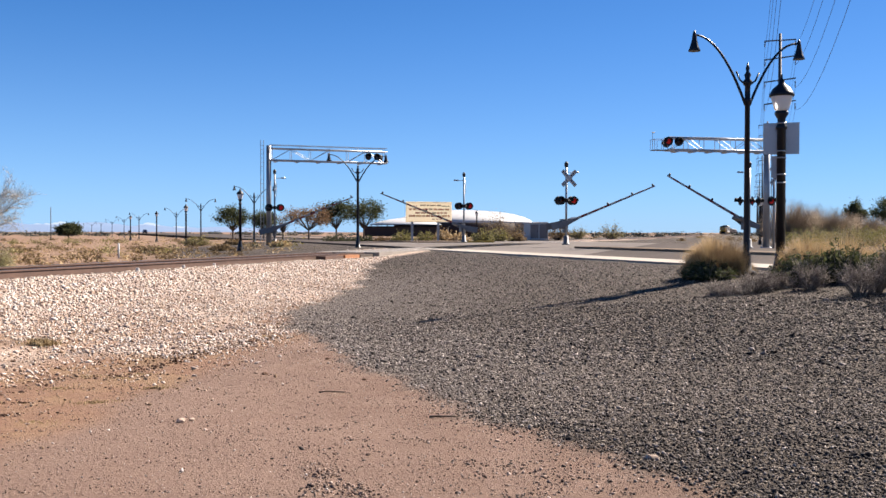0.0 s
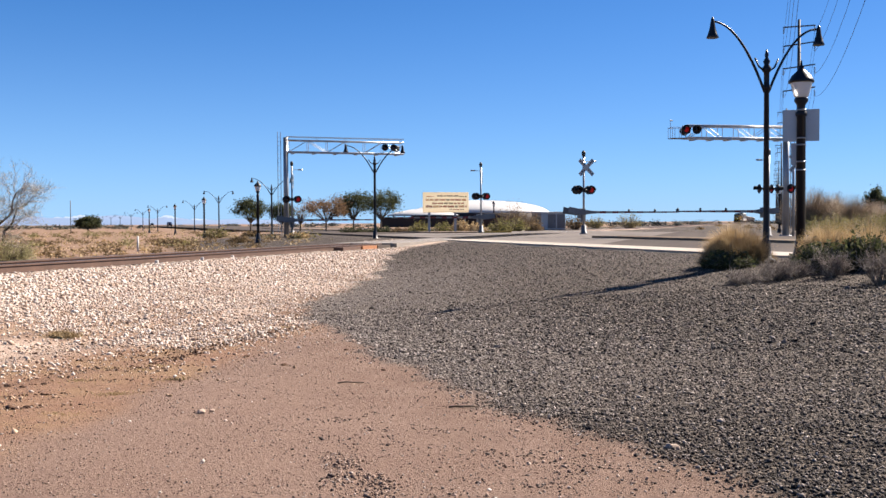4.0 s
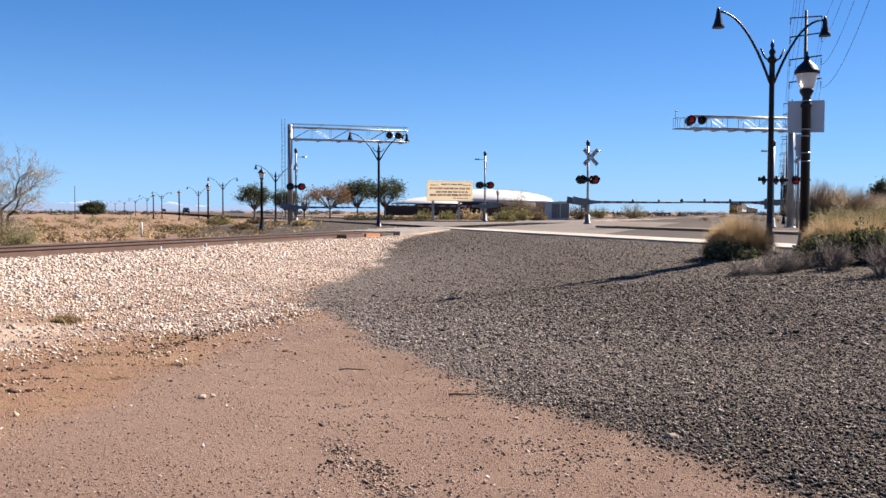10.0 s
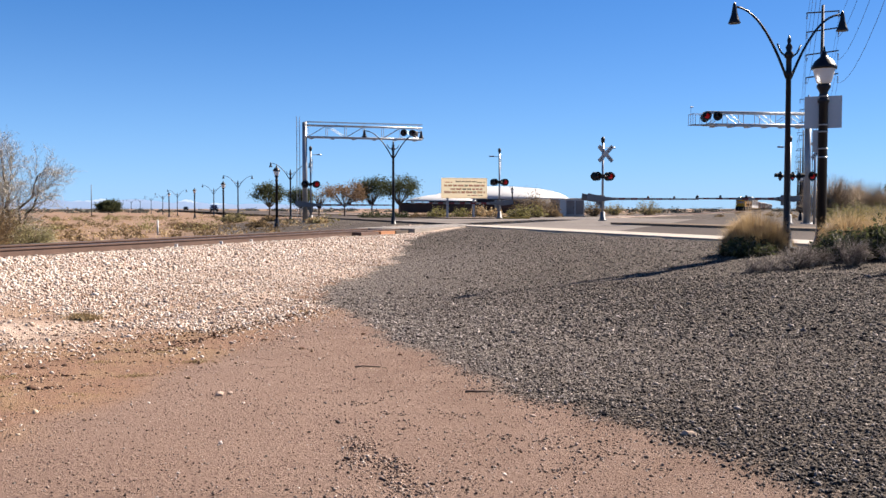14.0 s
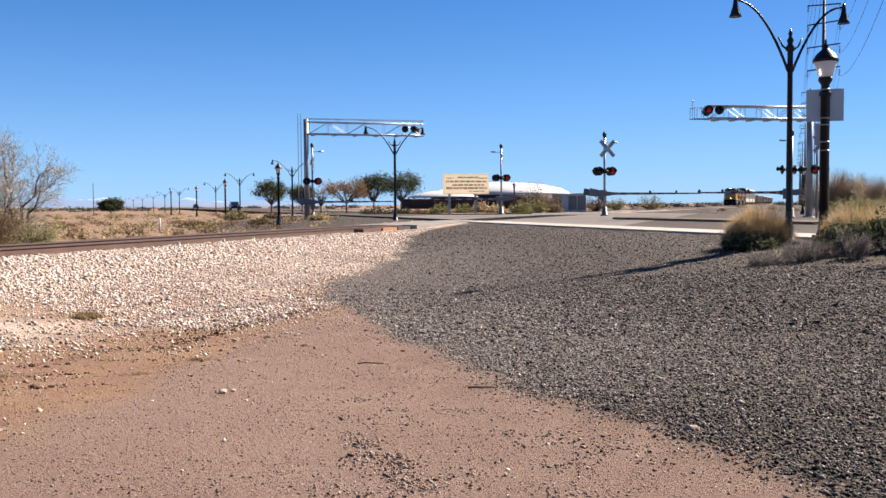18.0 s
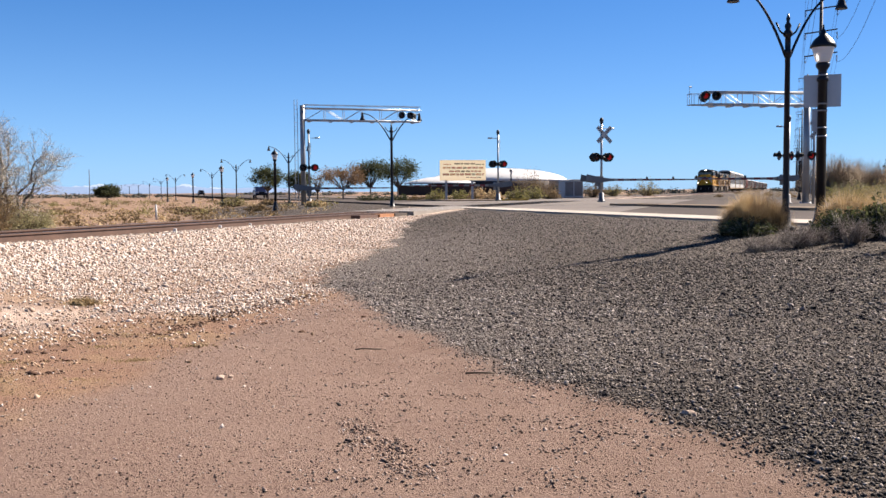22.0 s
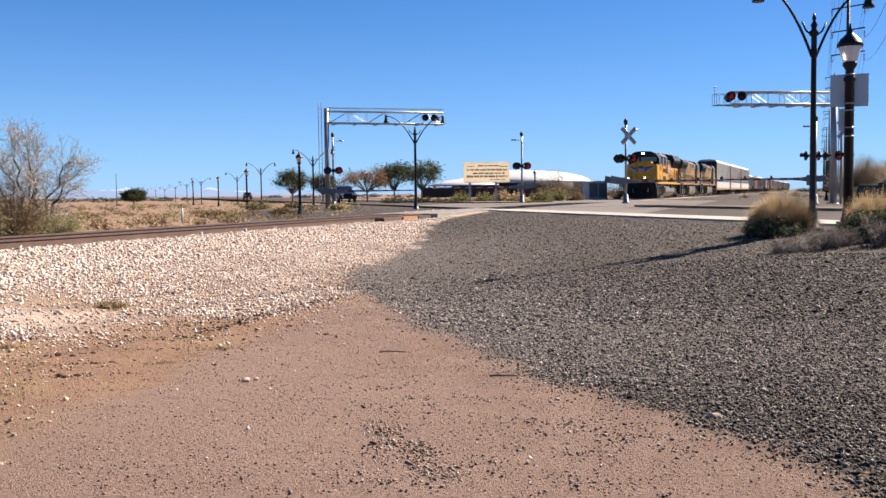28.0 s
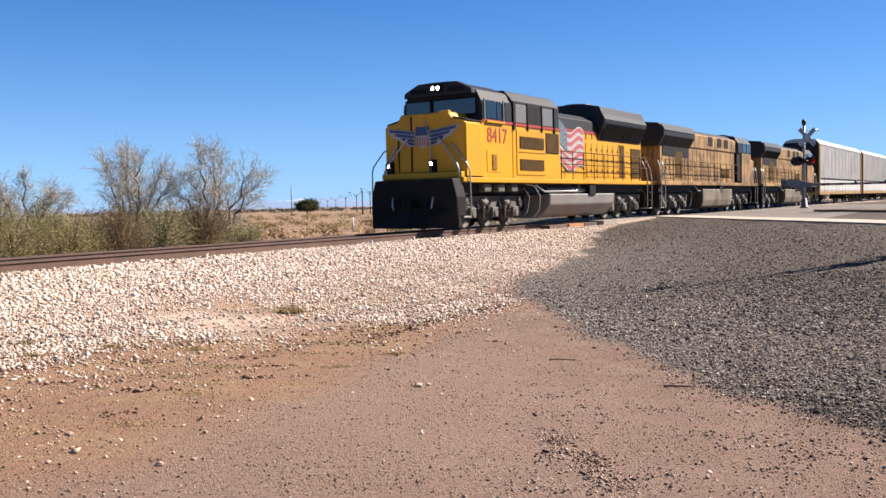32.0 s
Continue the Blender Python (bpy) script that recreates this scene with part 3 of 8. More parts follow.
# ---- the train ----
# In each vehicle's space x points to the eye's side, y runs back from its front, z up from the rail.
SPEED, FRONT = 17.35, 24.3


def mirrored(outline):
    """A closed outline from its half: (x, z) from bottom to top."""
    return [(x, z) for x, z in outline] + [(-x, z) for x, z in outline[::-1]]


def hull(name, half, y0, y1, material, parent, label="", bevel=0.03):
    bm = bm_()
    slab(bm, mirrored(half), 1, y0, y1, bevel)
    return part(name, bm, material, parent, label)


def wheelset(y, parent):
    root = new("wheelset")
    root.parent = parent
    root.matrix_basis = pose(0, y, 0.51)
    bm = bm_()
    tube(bm, (-0.8, 0, 0), (0.8, 0, 0), 0.09, n=8)
    part("axle", bm, WHEEL_STEEL, root)
    for s in (-1, 1):
        bm = bm_()
        lathe(bm, [(0.12, 0.62), (0.14, 0.68), (0.42, 0.69), (0.5, 0.69), (0.51, 0.72), (0.5, 0.8), (0.43, 0.82), (0.4, 0.77), (0.16, 0.78), (0.14, 0.84), (0.02, 0.84)], 24, axis=0)
        for k in range(4):
            a = k * math.tau / 4
            box(bm, (0.775, -0.02, -0.1), (0.795, 0.02, 0.1), 0, pose(0, 0.28 * math.cos(a), 0.28 * math.sin(a), math.degrees(a)))
        part("wheel", bm, WHEEL_STEEL, root, m=pose(0, 0, 0, 0, 0, 0 if s > 0 else 180))
    return root


def truck(ys, parent, material=TRUCK_GREY):
    """Side frames, journal boxes, springs, motors and brake gear of one six- or four-wheel truck."""
    y0, y1 = min(ys) - 0.75, max(ys) + 0.75
    if len(ys) > 2:
        for y in ys:
            bm = bm_()
            box(bm, (-0.6, y - 0.15, 0.2), (0.6, y + 0.85, 0.92), 0.08)
            part("traction_motor", bm, UNDER_BLACK, parent)
        bm = bm_()
        box(bm, (-0.95, y0 + 0.15, 0.9), (0.95, y1 - 0.15, 1.14), 0.04)
        part("bolster", bm, UNDER_BLACK, parent)
    for s in (-1, 1):
        bm = bm_()
        top, low = 1.04, 0.46
        pts = [(y0, 0.72), (y0 + 0.1, top - 0.08), (y0 + 0.5, top), (y1 - 0.5, top), (y1 - 0.1, top - 0.08), (y1, 0.72)]
        back = []
        for y in sorted(ys, reverse=True):
            back += [(y + 0.42, 0.66), (y + 0.3, low), (y - 0.3, low), (y - 0.42, 0.66)]
        slab(bm, pts + back, 0, s * 0.98 - 0.09, s * 0.98 + 0.09, 0.02)
        part("side_frame", bm, material, parent, "dusty grey cast truck frame")
        for y in ys:
            bm = bm_()
            box(bm, (s * 1.08 - 0.1, y - 0.2, 0.36), (s * 1.08 + 0.1, y + 0.2, 0.7), 0.03)
            tube(bm, (s * 1.08, y, 0.51), (s * 1.22, y, 0.51), 0.13, 0.12, 12)
            part("journal_box", bm, material, parent)
            for dy in (-0.36, 0.36):
                bm = bm_()
                for k in range(4):
                    tube(bm, (s * 1.1, y + dy, 0.62 + 0.07 * k), (s * 1.1, y + dy, 0.66 + 0.07 * k), 0.075, n=8)
                part("spring", bm, UNDER_BLACK, parent)
        for a, b in zip(sorted(ys), sorted(ys)[1:]):
            bm = bm_()
            tube(bm, (s * 1.12, (a + b) / 2 - 0.2, 0.86), (s * 1.12, (a + b) / 2 + 0.2, 0.86), 0.1, n=10)
            tube(bm, (s * 1.12, (a + b) / 2, 0.3), (s * 1.12, (a + b) / 2, 0.86), 0.035, n=6)
            part("brake_cylinder", bm, material, parent)
        bm = bm_()
        box(bm, (s * 1.14 - 0.03, y0 + 0.3, 1.02), (s * 1.14 + 0.03, y1 - 0.3, 1.06))
        for y in np.linspace(y0 + 0.4, y1 - 0.4, 4):
            box(bm, (s * 1.1 - 0.06, y - 0.08, 0.9), (s * 1.1 + 0.06, y + 0.08, 1.04), 0.01)
        part("brake_rigging", bm, material, parent)
        bm = bm_()
        pipe(bm, [(s * 1.25, y1 - 0.9, 1.25), (s * 1.3, y1 - 0.3, 1.3), (s * 1.3, y1 + 0.05, 1.0), (s * 1.26, y1 - 0.05, 0.5), (s * 1.2, y1 - 0.4, 0.3)], 0.025, 6)
        part("sand_hose", bm, material, parent)


def rail_posts(x, y0, y1, z0, z1, step, parent, material):
    n = max(1, round((y1 - y0) / step))
    for k in range(n + 1):
        bm = bm_()
        y = y0 + (y1 - y0) * k / n
        tube(bm, (x, y, z0), (x, y, z1), 0.02, n=6)
        part("handrail_post", bm, material, parent)
    for z in (z1, (z0 + z1) / 2 + 0.05):
        bm = bm_()
        tube(bm, (x, y0, z), (x, y1, z), 0.02, n=6)
        part("handrail", bm, material, parent)


def slats(name, x, y0, y1, z0, z1, n, parent, material, along="z"):
    """A framed grille with its own louvres on the hood's side, at both sides."""
    for s in (-1, 1):
        bm = bm_()
        box(bm, (s * x - 0.015, y0, z0), (s * x + 0.015, y1, z1))
        grille = part(name, bm, material, parent, "bronze-brown louvred grille")
        bm = bm_()
        for k in range(n):
            if along == "z":
                z = z0 + (z1 - z0) * (k + 0.5) / n
                box(bm, (s * x - 0.03, y0 + 0.03, z - 0.012), (s * x + 0.03, y1 - 0.03, z + 0.006))
            else:
                y = y0 + (y1 - y0) * (k + 0.5) / n
                box(bm, (s * x - 0.03, y - 0.012, z0 + 0.03), (s * x + 0.03, y + 0.006, z1 - 0.03))
        part("louvres", bm, material, grille)


def panel(name, x, y0, y1, z0, z1, material, parent, label="", proud=0.02, both=True, bevel=0.0):
    for s in ((-1, 1) if both else (1,)):
        bm = bm_()
        box(bm, (s * x - proud, y0, z0), (s * x + proud, y1, z1), bevel)
        part(name, bm, material, parent, label)


def hood_doors(x, y0, y1, z0, z1, n, parent, material):
    """Access doors along the hood, each with its latches."""
    w = (y1 - y0) / n
    for k in range(n):
        for s in (-1, 1):
            bm = bm_()
            box(bm, (s * x - 0.015, y0 + w * k + 0.03, z0), (s * x + 0.015, y0 + w * (k + 1) - 0.03, z1), 0.006)
            door = part("hood_door", bm, material, parent)
            bm = bm_()
            for z in (z0 + 0.25, (z0 + z1) / 2, z1 - 0.25):
                box(bm, (s * (x + 0.02) - 0.012, y0 + w * (k + 1) - 0.13, z - 0.05), (s * (x + 0.02) + 0.012, y0 + w * (k + 1) - 0.07, z + 0.05))
            part("latch", bm, GRILLE, door)


def coupler(y, s, parent):
    bm = bm_()
    box(bm, (-0.12, min(y, y + s * 0.5), 0.72), (0.12, max(y, y + s * 0.5), 0.98), 0.02)
    box(bm, (-0.2, min(y + s * 0.4, y + s * 0.62), 0.68), (0.16, max(y + s * 0.4, y + s * 0.62), 1.02), 0.04)
    part("coupler", bm, UNDER_BLACK, parent)


def steps(y, s, parent, material=UNDER_BLACK):
    """A corner stairwell with its treads."""
    for side in (-1, 1):
        for k in range(4):
            bm = bm_()
            x1, x0 = side * (1.55 - 0.0 * k), side * (1.05)
            z = 0.42 + 0.36 * k
            box(bm, (min(x0, x1), min(y, y + s * 0.6), z - 0.02), (max(x0, x1), max(y, y + s * 0.6), z + 0.02))
            box(bm, (side * 1.55 - 0.02, min(y, y + s * 0.6), z - 0.025), (side * 1.55 + 0.012, max(y, y + s * 0.6), z + 0.03))
            part("step", bm, HANDRAIL if k == 0 else material, parent)


def underframe(length, parent, ya, yb, deep=False):
    bm = bm_()
    box(bm, (-1.2, 0.7, 1.15), (1.2, length - 0.7, 1.5))
    box(bm, (-0.35, 0.9, 0.5), (0.35, length - 0.9, 1.2))
    part("underframe", bm, UNDER_BLACK, parent)
    tank_half = [(1.1, 0.22), (1.4, 0.36), (1.5, 0.7), (1.5, 1.3)] if deep else [(0.85, 0.24), (1.1, 0.34), (1.42, 0.72), (1.45, 1.12)]
    hull("fuel_tank", tank_half, ya, yb, SOILED_TANK if deep else TANK_GREY, parent, "soiled tan-grey fuel tank" if deep else "dusty grey fuel tank", 0.05)
    for s in (-1, 1):
        bm = bm_()
        tube(bm, (s * 1.22, ya + 0.2, 1.26), (s * 1.22, yb - 2.6, 1.26), 0.1, n=10)
        part("air_tank", bm, TANK_GREY, parent)
        bm = bm_()
        pipe(bm, [(s * 1.35, ya - 1.0, 1.45), (s * 1.35, ya - 0.3, 1.2), (s * 1.35, ya + 2.6, 1.22), (s * 1.35, ya + 2.9, 1.45)], 0.04, 6)
        part("air_pipe", bm, HANDRAIL, parent)
        bm = bm_()
        box(bm, (s * 1.4 - 0.1, (ya + yb) / 2 + 0.4, 1.05), (s * 1.4 + 0.1, (ya + yb) / 2 + 1.0, 1.5), 0.02)
        part("fuel_filler", bm, UNDER_BLACK, parent)


def letters(text, size, m, material, parent, name="number"):
    cu = bpy.data.curves.new(name, "FONT")
    cu.body, cu.size, cu.extrude = text, size, 0.006
    cu.align_x, cu.align_y = "CENTER", "CENTER"
    ob = new(name, cu)
    me = bpy.data.meshes.new_from_object(ob.evaluated_get(bpy.context.evaluated_depsgraph_get()))
    bpy.data.objects.remove(ob)
    me.materials.append(material)
    ob = new(name, me)
    ob.parent = parent
    ob.matrix_basis = m
    return ob


def shape(name, pts, m, material, parent, depth=0.012, label=""):
    """A flat plate of any outline in its own xy, lifted a little off its surface."""
    bm = bm_()
    slab(bm, pts, 2, 0, depth)
    return part(name, bm, material, parent, label, m)


def wavy_flag(parent):
    """A streaming striped flag painted on the hood's side, in plates of paint."""
    for s in (-1, 1):
        def wave(a, b):
            return (a + 0.08 * math.sin(b * 3.4), b + 0.17 * math.sin(a * 3.1 + 0.5) - 0.05 * a)
        base = pose(s * 1.312, 7.95, 2.05, 90, 0, 90 * s)
        if s < 0:
            base = pose(-1.312, 10.75, 2.05, 90, 0, -90)
        for k in range(9):
            z0, z1 = 0.2 + 0.155 * k, 0.2 + 0.155 * (k + 1)
            if k % 2:
                continue
            a0 = 0.0 if k < 4 else 1.05
            xs = np.linspace(a0, 2.7, 10)
            pts = [wave(a, z0) for a in xs] + [wave(a, z1) for a in xs[::-1]]
            shape("flag_stripe", pts, base, FLAG_RED, parent, 0.004 + 0.001 * k)
        xs = np.linspace(0, 2.75, 10)
        shape("flag_field", [wave(a, 0.12) for a in xs] + [wave(a, 1.66) for a in xs[::-1]], base, EMBLEM_WHITE, parent, 0.002, "white stripes of a painted flag")
        xs = np.linspace(0, 1.08, 6)
        shape("flag_canton", [wave(a, 0.8) for a in xs] + [wave(a, 1.72) for a in xs[::-1]], base, FLAG_BLUE, parent, 0.016, "blue field of a painted flag")
        star = bm_()
        for i in range(5):
            for j in range(4):
                a, b = wave(0.12 + 0.2 * i, 0.92 + 0.2 * j)
                box(star, (a - 0.03, b - 0.03, 0.016), (a + 0.03, b + 0.03, 0.019))
        part("flag_stars", star, EMBLEM_WHITE, parent, m=base)


def winged_emblem(y, parent):
    """Shield with spread wings on the nose, as plain shapes."""
    base = pose(-0.07, y, 3.0, 90, 0, 0) @ Matrix.Diagonal((1.0, 1.3, 1.0, 1.0))
    shape("shield", [(-0.26, 0.18), (-0.2, 0.27), (0, 0.23), (0.2, 0.27), (0.26, 0.18), (0.22, -0.18), (0, -0.3), (-0.22, -0.18)], base, EMBLEM_WHITE, parent, 0.014)
    shape("shield_top", [(-0.25, 0.2), (-0.2, 0.26), (0, 0.23), (0.2, 0.26), (0.25, 0.2), (0.24, 0.03), (-0.24, 0.03)], base, EMBLEM_BLUE, parent, 0.022)
    for k in range(5):
        x = -0.19 + 0.095 * k
        shape("shield_bar", [(x - 0.02, 0.0), (x + 0.02, 0.0), (x + 0.02, -0.22), (x - 0.02, -0.22)], base, FLAG_RED, parent, 0.02)
    for s in (-1, 1):
        out = [(s * 0.28, 0.14), (s * 1.38, 0.26), (s * 1.36, 0.2), (s * 1.12, 0.02), (s * 0.8, -0.1), (s * 0.55, -0.22), (s * 0.3, -0.24)]
        shape("wing_edge", out, base, EMBLEM_WHITE, parent, 0.012)
        for k in range(4):
            b0, b1 = 0.13 - 0.09 * k, 0.06 - 0.09 * k
            tip = 1.3 - 0.24 * k
            shape("wing_feather", [(s * 0.31, b0), (s * tip, b0 + 0.1 - 0.02 * k), (s * (tip - 0.08), b1 + 0.09 - 0.02 * k), (s * 0.31, b1)], base, EMBLEM_BLUE, parent, 0.02)


def lead_locomotive():
    L = 18.5
    root = thing("locomotive", Matrix(), "bright yellow diesel locomotive with grey roof, winged emblem and painted flag", "locomotive", "locomotives of the train")
    # deck and underframe
    bm = bm_()
    box(bm, (-1.55, 0.75, 1.5), (1.55, L - 0.4, 1.66), 0.02)
    part("deck", bm, ARMOUR, root)
    underframe(L, root, 7.2, 13.6)
    front_ys, rear_ys = (1.95, 3.45, 4.95), (14.0, 15.5, 17.0)
    truck(front_ys, root)
    truck(rear_ys, root)
    axles = [wheelset(y, root) for y in front_ys + rear_ys]
    # pilot, plough, steps
    bm = bm_()
    slab(bm, [(-1.6, 0.45), (1.6, 0.45), (1.6, 1.05), (1.45, 1.62), (-1.45, 1.62), (-1.6, 1.05)], 1, 0.22, 0.78, 0.03)
    part("pilot", bm, UNDER_BLACK, root, "black pilot plate")
    bm = bm_()
    vs = [bm.verts.new(p) for p in ((-1.62, 0.28, 0.1), (0, -0.16, 0.1), (1.62, 0.28, 0.1), (1.62, 0.28, 0.75), (0, 0.06, 0.75), (-1.62, 0.28, 0.75), (-1.5, 0.7, 0.14), (1.5, 0.7, 0.14), (1.5, 0.7, 0.75), (-1.5, 0.7, 0.75))]
    for f in ((0, 1, 4, 5), (1, 2, 3, 4), (2, 7, 8, 3), (0, 5, 9, 6), (5, 4, 3, 8, 9), (0, 6, 7, 2, 1), (6, 9, 8, 7)):
        bm.faces.new([vs[i] for i in f])
    bmesh.ops.recalc_face_normals(bm, faces=bm.faces)
    part("plough", bm, UNDER_BLACK, root, "black snow plough")
    coupler(0.5, -1, root)
    coupler(L - 0.5, 1, root)
    for x in (-0.75, -0.5, 0.5, 0.75):
        bm = bm_()
        pipe(bm, [(x, 0.34, 1.1), (x, 0.2, 1.05), (x * 0.98, 0.14, 0.8), (x * 0.9, 0.2, 0.6)], 0.03, 6)
        part("air_hose", bm, HANDRAIL if abs(x) > 0.6 else UNDER_BLACK, root)
    steps(0.8, 0.6, root)
    steps(L - 0.5, -0.6, root)
    bm = bm_()
    box(bm, (-1.5, 0.7, 1.66), (1.5, 0.95, 1.84), 0.02)
    part("front_sill", bm, ARMOUR, root)
    for s in (-1, 1):
        for pts in ([(s * 0.5, 0.93, 2.98), (s * 0.62, 0.86, 2.92), (s * 1.34, 0.72, 2.06), (s * 1.42, 0.7, 1.86), (s * 1.44, 0.68, 0.5)],
                    [(s * 1.02, 0.94, 2.72), (s * 1.1, 0.9, 2.68), (s * 1.52, 1.0, 2.1), (s * 1.6, 1.05, 1.86), (s * 1.61, 1.08, 0.46)]):
            bm = bm_()
            pipe(bm, pts, 0.026, 8)
            part("corner_handrail", bm, HANDRAIL, root, "bare metal corner handrail")
        bm = bm_()
        box(bm, (s * 1.5 - 0.16, 0.62, 0.4), (s * 1.5 + 0.12, 0.95, 0.45), 0.01)
        part("bright_step", bm, HANDRAIL, root)
        if s > 0:
            continue
        bm = bm_()
        pipe(bm, [(s * 1.46, 0.98, 2.62), (s * 1.52, 0.86, 2.58), (s * 1.63, 0.42, 2.08), (s * 1.64, 0.36, 1.9), (s * 1.64, 0.34, 0.95)], 0.024, 8)
        part("corner_handrail", bm, HANDRAIL, root, "bare metal corner handrail")
    # nose
    hull("nose", [(1.48, 1.84), (1.48, 3.42), (1.02, 3.52), (0.9, 3.74)], 0.98, 2.2, ARMOUR, root, "yellow short nose", 0.04)
    for s in (-1, 1):
        bm = bm_()
        slab(bm, [(s * 0.96, 3.56), (s * 1.5, 3.44), (s * 1.5, 3.47), (s * 0.96, 3.6)], 1, 1.06, 2.05)
        bmesh.ops.recalc_face_normals(bm, faces=bm.faces)
        part("nose_shelf", bm, ROOF_GREY, root, "dark anti-glare shelf on the nose")
    panel("nose_side", 1.5, 1.0, 2.04, 1.7, 3.36, ARMOUR, root, proud=0.03, bevel=0.015)
    bm = bm_()
    box(bm, (-0.52, 0.955, 1.9), (-0.47, 0.99, 3.66))
    box(bm, (0.2, 0.955, 1.9), (0.23, 0.99, 3.1))
    box(bm, (-1.02, 0.955, 1.9), (-0.98, 0.99, 3.3))
    part("nose_door_seams", bm, UNDER_BLACK, root)
    bm = bm_()
    box(bm, (0.55, 0.95, 3.5), (0.92, 1.12, 3.78), 0.02)
    part("step_light", bm, ARMOUR, root)
    winged_emblem(0.962, root)
    # cab
    hull("cab_lower", [(1.52, 1.66), (1.52, 3.5)], 2.0, 4.1, ARMOUR, root, "", 0.02)
    hull("cab_upper", [(1.52, 3.5), (1.52, 4.05), (1.3, 4.5), (0.75, 4.74), (0.3, 4.76)], 2.07, 4.12, ROOF_GREY, root, "dark grey cab roof", 0.03)
    hull("cab_brow", [(1.3, 4.36), (1.28, 4.52), (0.75, 4.78), (0.3, 4.8)], 1.8, 2.15, ROOF_GREY, root, "", 0.02)
    panel("red_stripe", 1.53, 2.05, 8.0, 3.44, 3.54, RED_LINE, root, proud=0.012)
    for x0, x1 in ((-1.36, -0.42), (-0.28, 1.3)):
        bm = bm_()
        box(bm, (x0, 2.01, 3.72), (x1, 2.09, 4.24), 0.02)
        part("windscreen", bm, WINDOW, root, "dark windscreen pane")
        bm = bm_()
        for a, b, c, d in ((x0 - 0.05, x1 + 0.05, 3.66, 3.72), (x0 - 0.05, x1 + 0.05, 4.24, 4.3), (x0 - 0.05, x0, 3.66, 4.3), (x1, x1 + 0.05, 3.66, 4.3)):
            box(bm, (a, 2.035, c), (b, 2.08, d))
        part("windscreen_frame", bm, UNDER_BLACK, root)
    for y0, y1 in ((2.3, 2.95), (3.02, 3.3)):
        panel("side_window", 1.525, y0, y1, 3.58, 4.16, WINDOW, root, "dark cab side window", 0.012)
    panel("window_frame", 1.53, 2.16, 2.23, 3.5, 4.2, PANEL_GREY, root, proud=0.02)
    panel("window_post", 1.54, 3.42, 3.48, 3.5, 4.2, PANEL_GREY, root, proud=0.03)
    panel("arm_rest", 1.56, 2.25, 3.45, 3.44, 3.5, ARMOUR, root, proud=0.04)
    for x in (-0.1, 0.1):
        bm = bm_()
        lathe(bm, [(0.07, 0), (0.07, 0.05), (0.06, 0.07)], 14, (x, 1.71, 4.6), 1)
        part("headlight", bm, HEADLIGHT, root, "lit twin headlight lens")
        bm = bm_()
        lathe(bm, [(0.073, 1.79), (0.073, 1.65), (0.088, 1.65), (0.088, 1.79)], 14, (x, 0, 4.6), 1)
        part("headlight_rim", bm, UNDER_BLACK, root)
    bm = bm_()
    box(bm, (-0.24, 1.75, 4.48), (0.24, 1.95, 4.72), 0.03)
    part("headlight_housing", bm, UNDER_BLACK, root)
    for s in (-1, 1):
        bm = bm_()
        box(bm, (s * 0.72 - 0.3, 1.77, 4.47), (s * 0.72 + 0.3, 1.85, 4.62), 0.01)
        part("number_board", bm, UNDER_BLACK, root)
        bm = bm_()
        lathe(bm, [(0.075, 0), (0.075, 0.1), (0.07, 0.12)], 12, (s * 0.82 - 0.5, 0.84, 2.12), 1)
        part("ditch_light", bm, HEADLIGHT, root, "lit ditch light")
        bm = bm_()
        lathe(bm, [(0.079, 0.985), (0.079, 0.77), (0.096, 0.77), (0.096, 0.985)], 14, (s * 0.82 - 0.5, 0, 2.12), 1)
        part("ditch_light_rim", bm, UNDER_BLACK, root)
        bm = bm_()
        box(bm, (s * 0.82 - 0.63, 0.9, 1.84), (s * 0.82 - 0.37, 1.0, 2.26), 0.02)
        part("ditch_light_housing", bm, UNDER_BLACK, root)
    for y in (2.9, 3.7, 4.6):
        bm = bm_()
        box(bm, (-0.2, y - 0.15, 4.74), (0.2, y + 0.15, 4.84), 0.03)
        part("roof_antenna", bm, ROOF_GREY, root)
    letters("8417", 0.7, pose(1.528, 3.03, 3.02, 90, 0, 90), RED_LINE, root)
    letters("8417", 0.7, pose(-1.528, 3.03, 3.02, 90, 0, -90), RED_LINE, root)
    panel("cab_door_seam", 1.525, 2.3, 3.3, 1.85, 2.56, ARMOUR, root, proud=0.012)
    slats("cab_vent", 1.545, 2.62, 2.95, 1.93, 2.42, 10, root, VENT_YELLOW)
    # equipment section behind the cab
    hull("equipment_box", [(1.52, 1.66), (1.52, 3.5)], 4.14, 7.95, ARMOUR, root, "", 0.02)
    hull("equipment_roof", [(1.5, 3.5), (1.5, 4.3), (1.2, 4.64), (0.4, 4.72)], 4.16, 7.95, ROOF_GREY, root, "", 0.03)
    for y0, y1, m in ((4.35, 5.15, PANEL_GREY), (6.45, 7.3, PANEL_GREY), (3.6, 4.02, ROOF_GREY)):
        panel("upper_panel", 1.52, y0, y1, 3.56, 4.18, m, root, "light grey upper hood panel", 0.02, True, 0.01)
    panel("intake_screen", 1.525, 5.3, 6.3, 3.42, 4.2, UNDER_BLACK, root, "black open intake behind the cab", 0.015)
    for y0, y1 in ((4.14, 4.28), (5.2, 5.27), (6.34, 6.4), (7.38, 7.48)):
        panel("black_post", 1.54, y0, y1, 3.3, 4.24, UNDER_BLACK, root, proud=0.03)
    slats("side_grille", 1.545, 4.6, 6.5, 2.7, 3.1, 14, root, GRILLE)
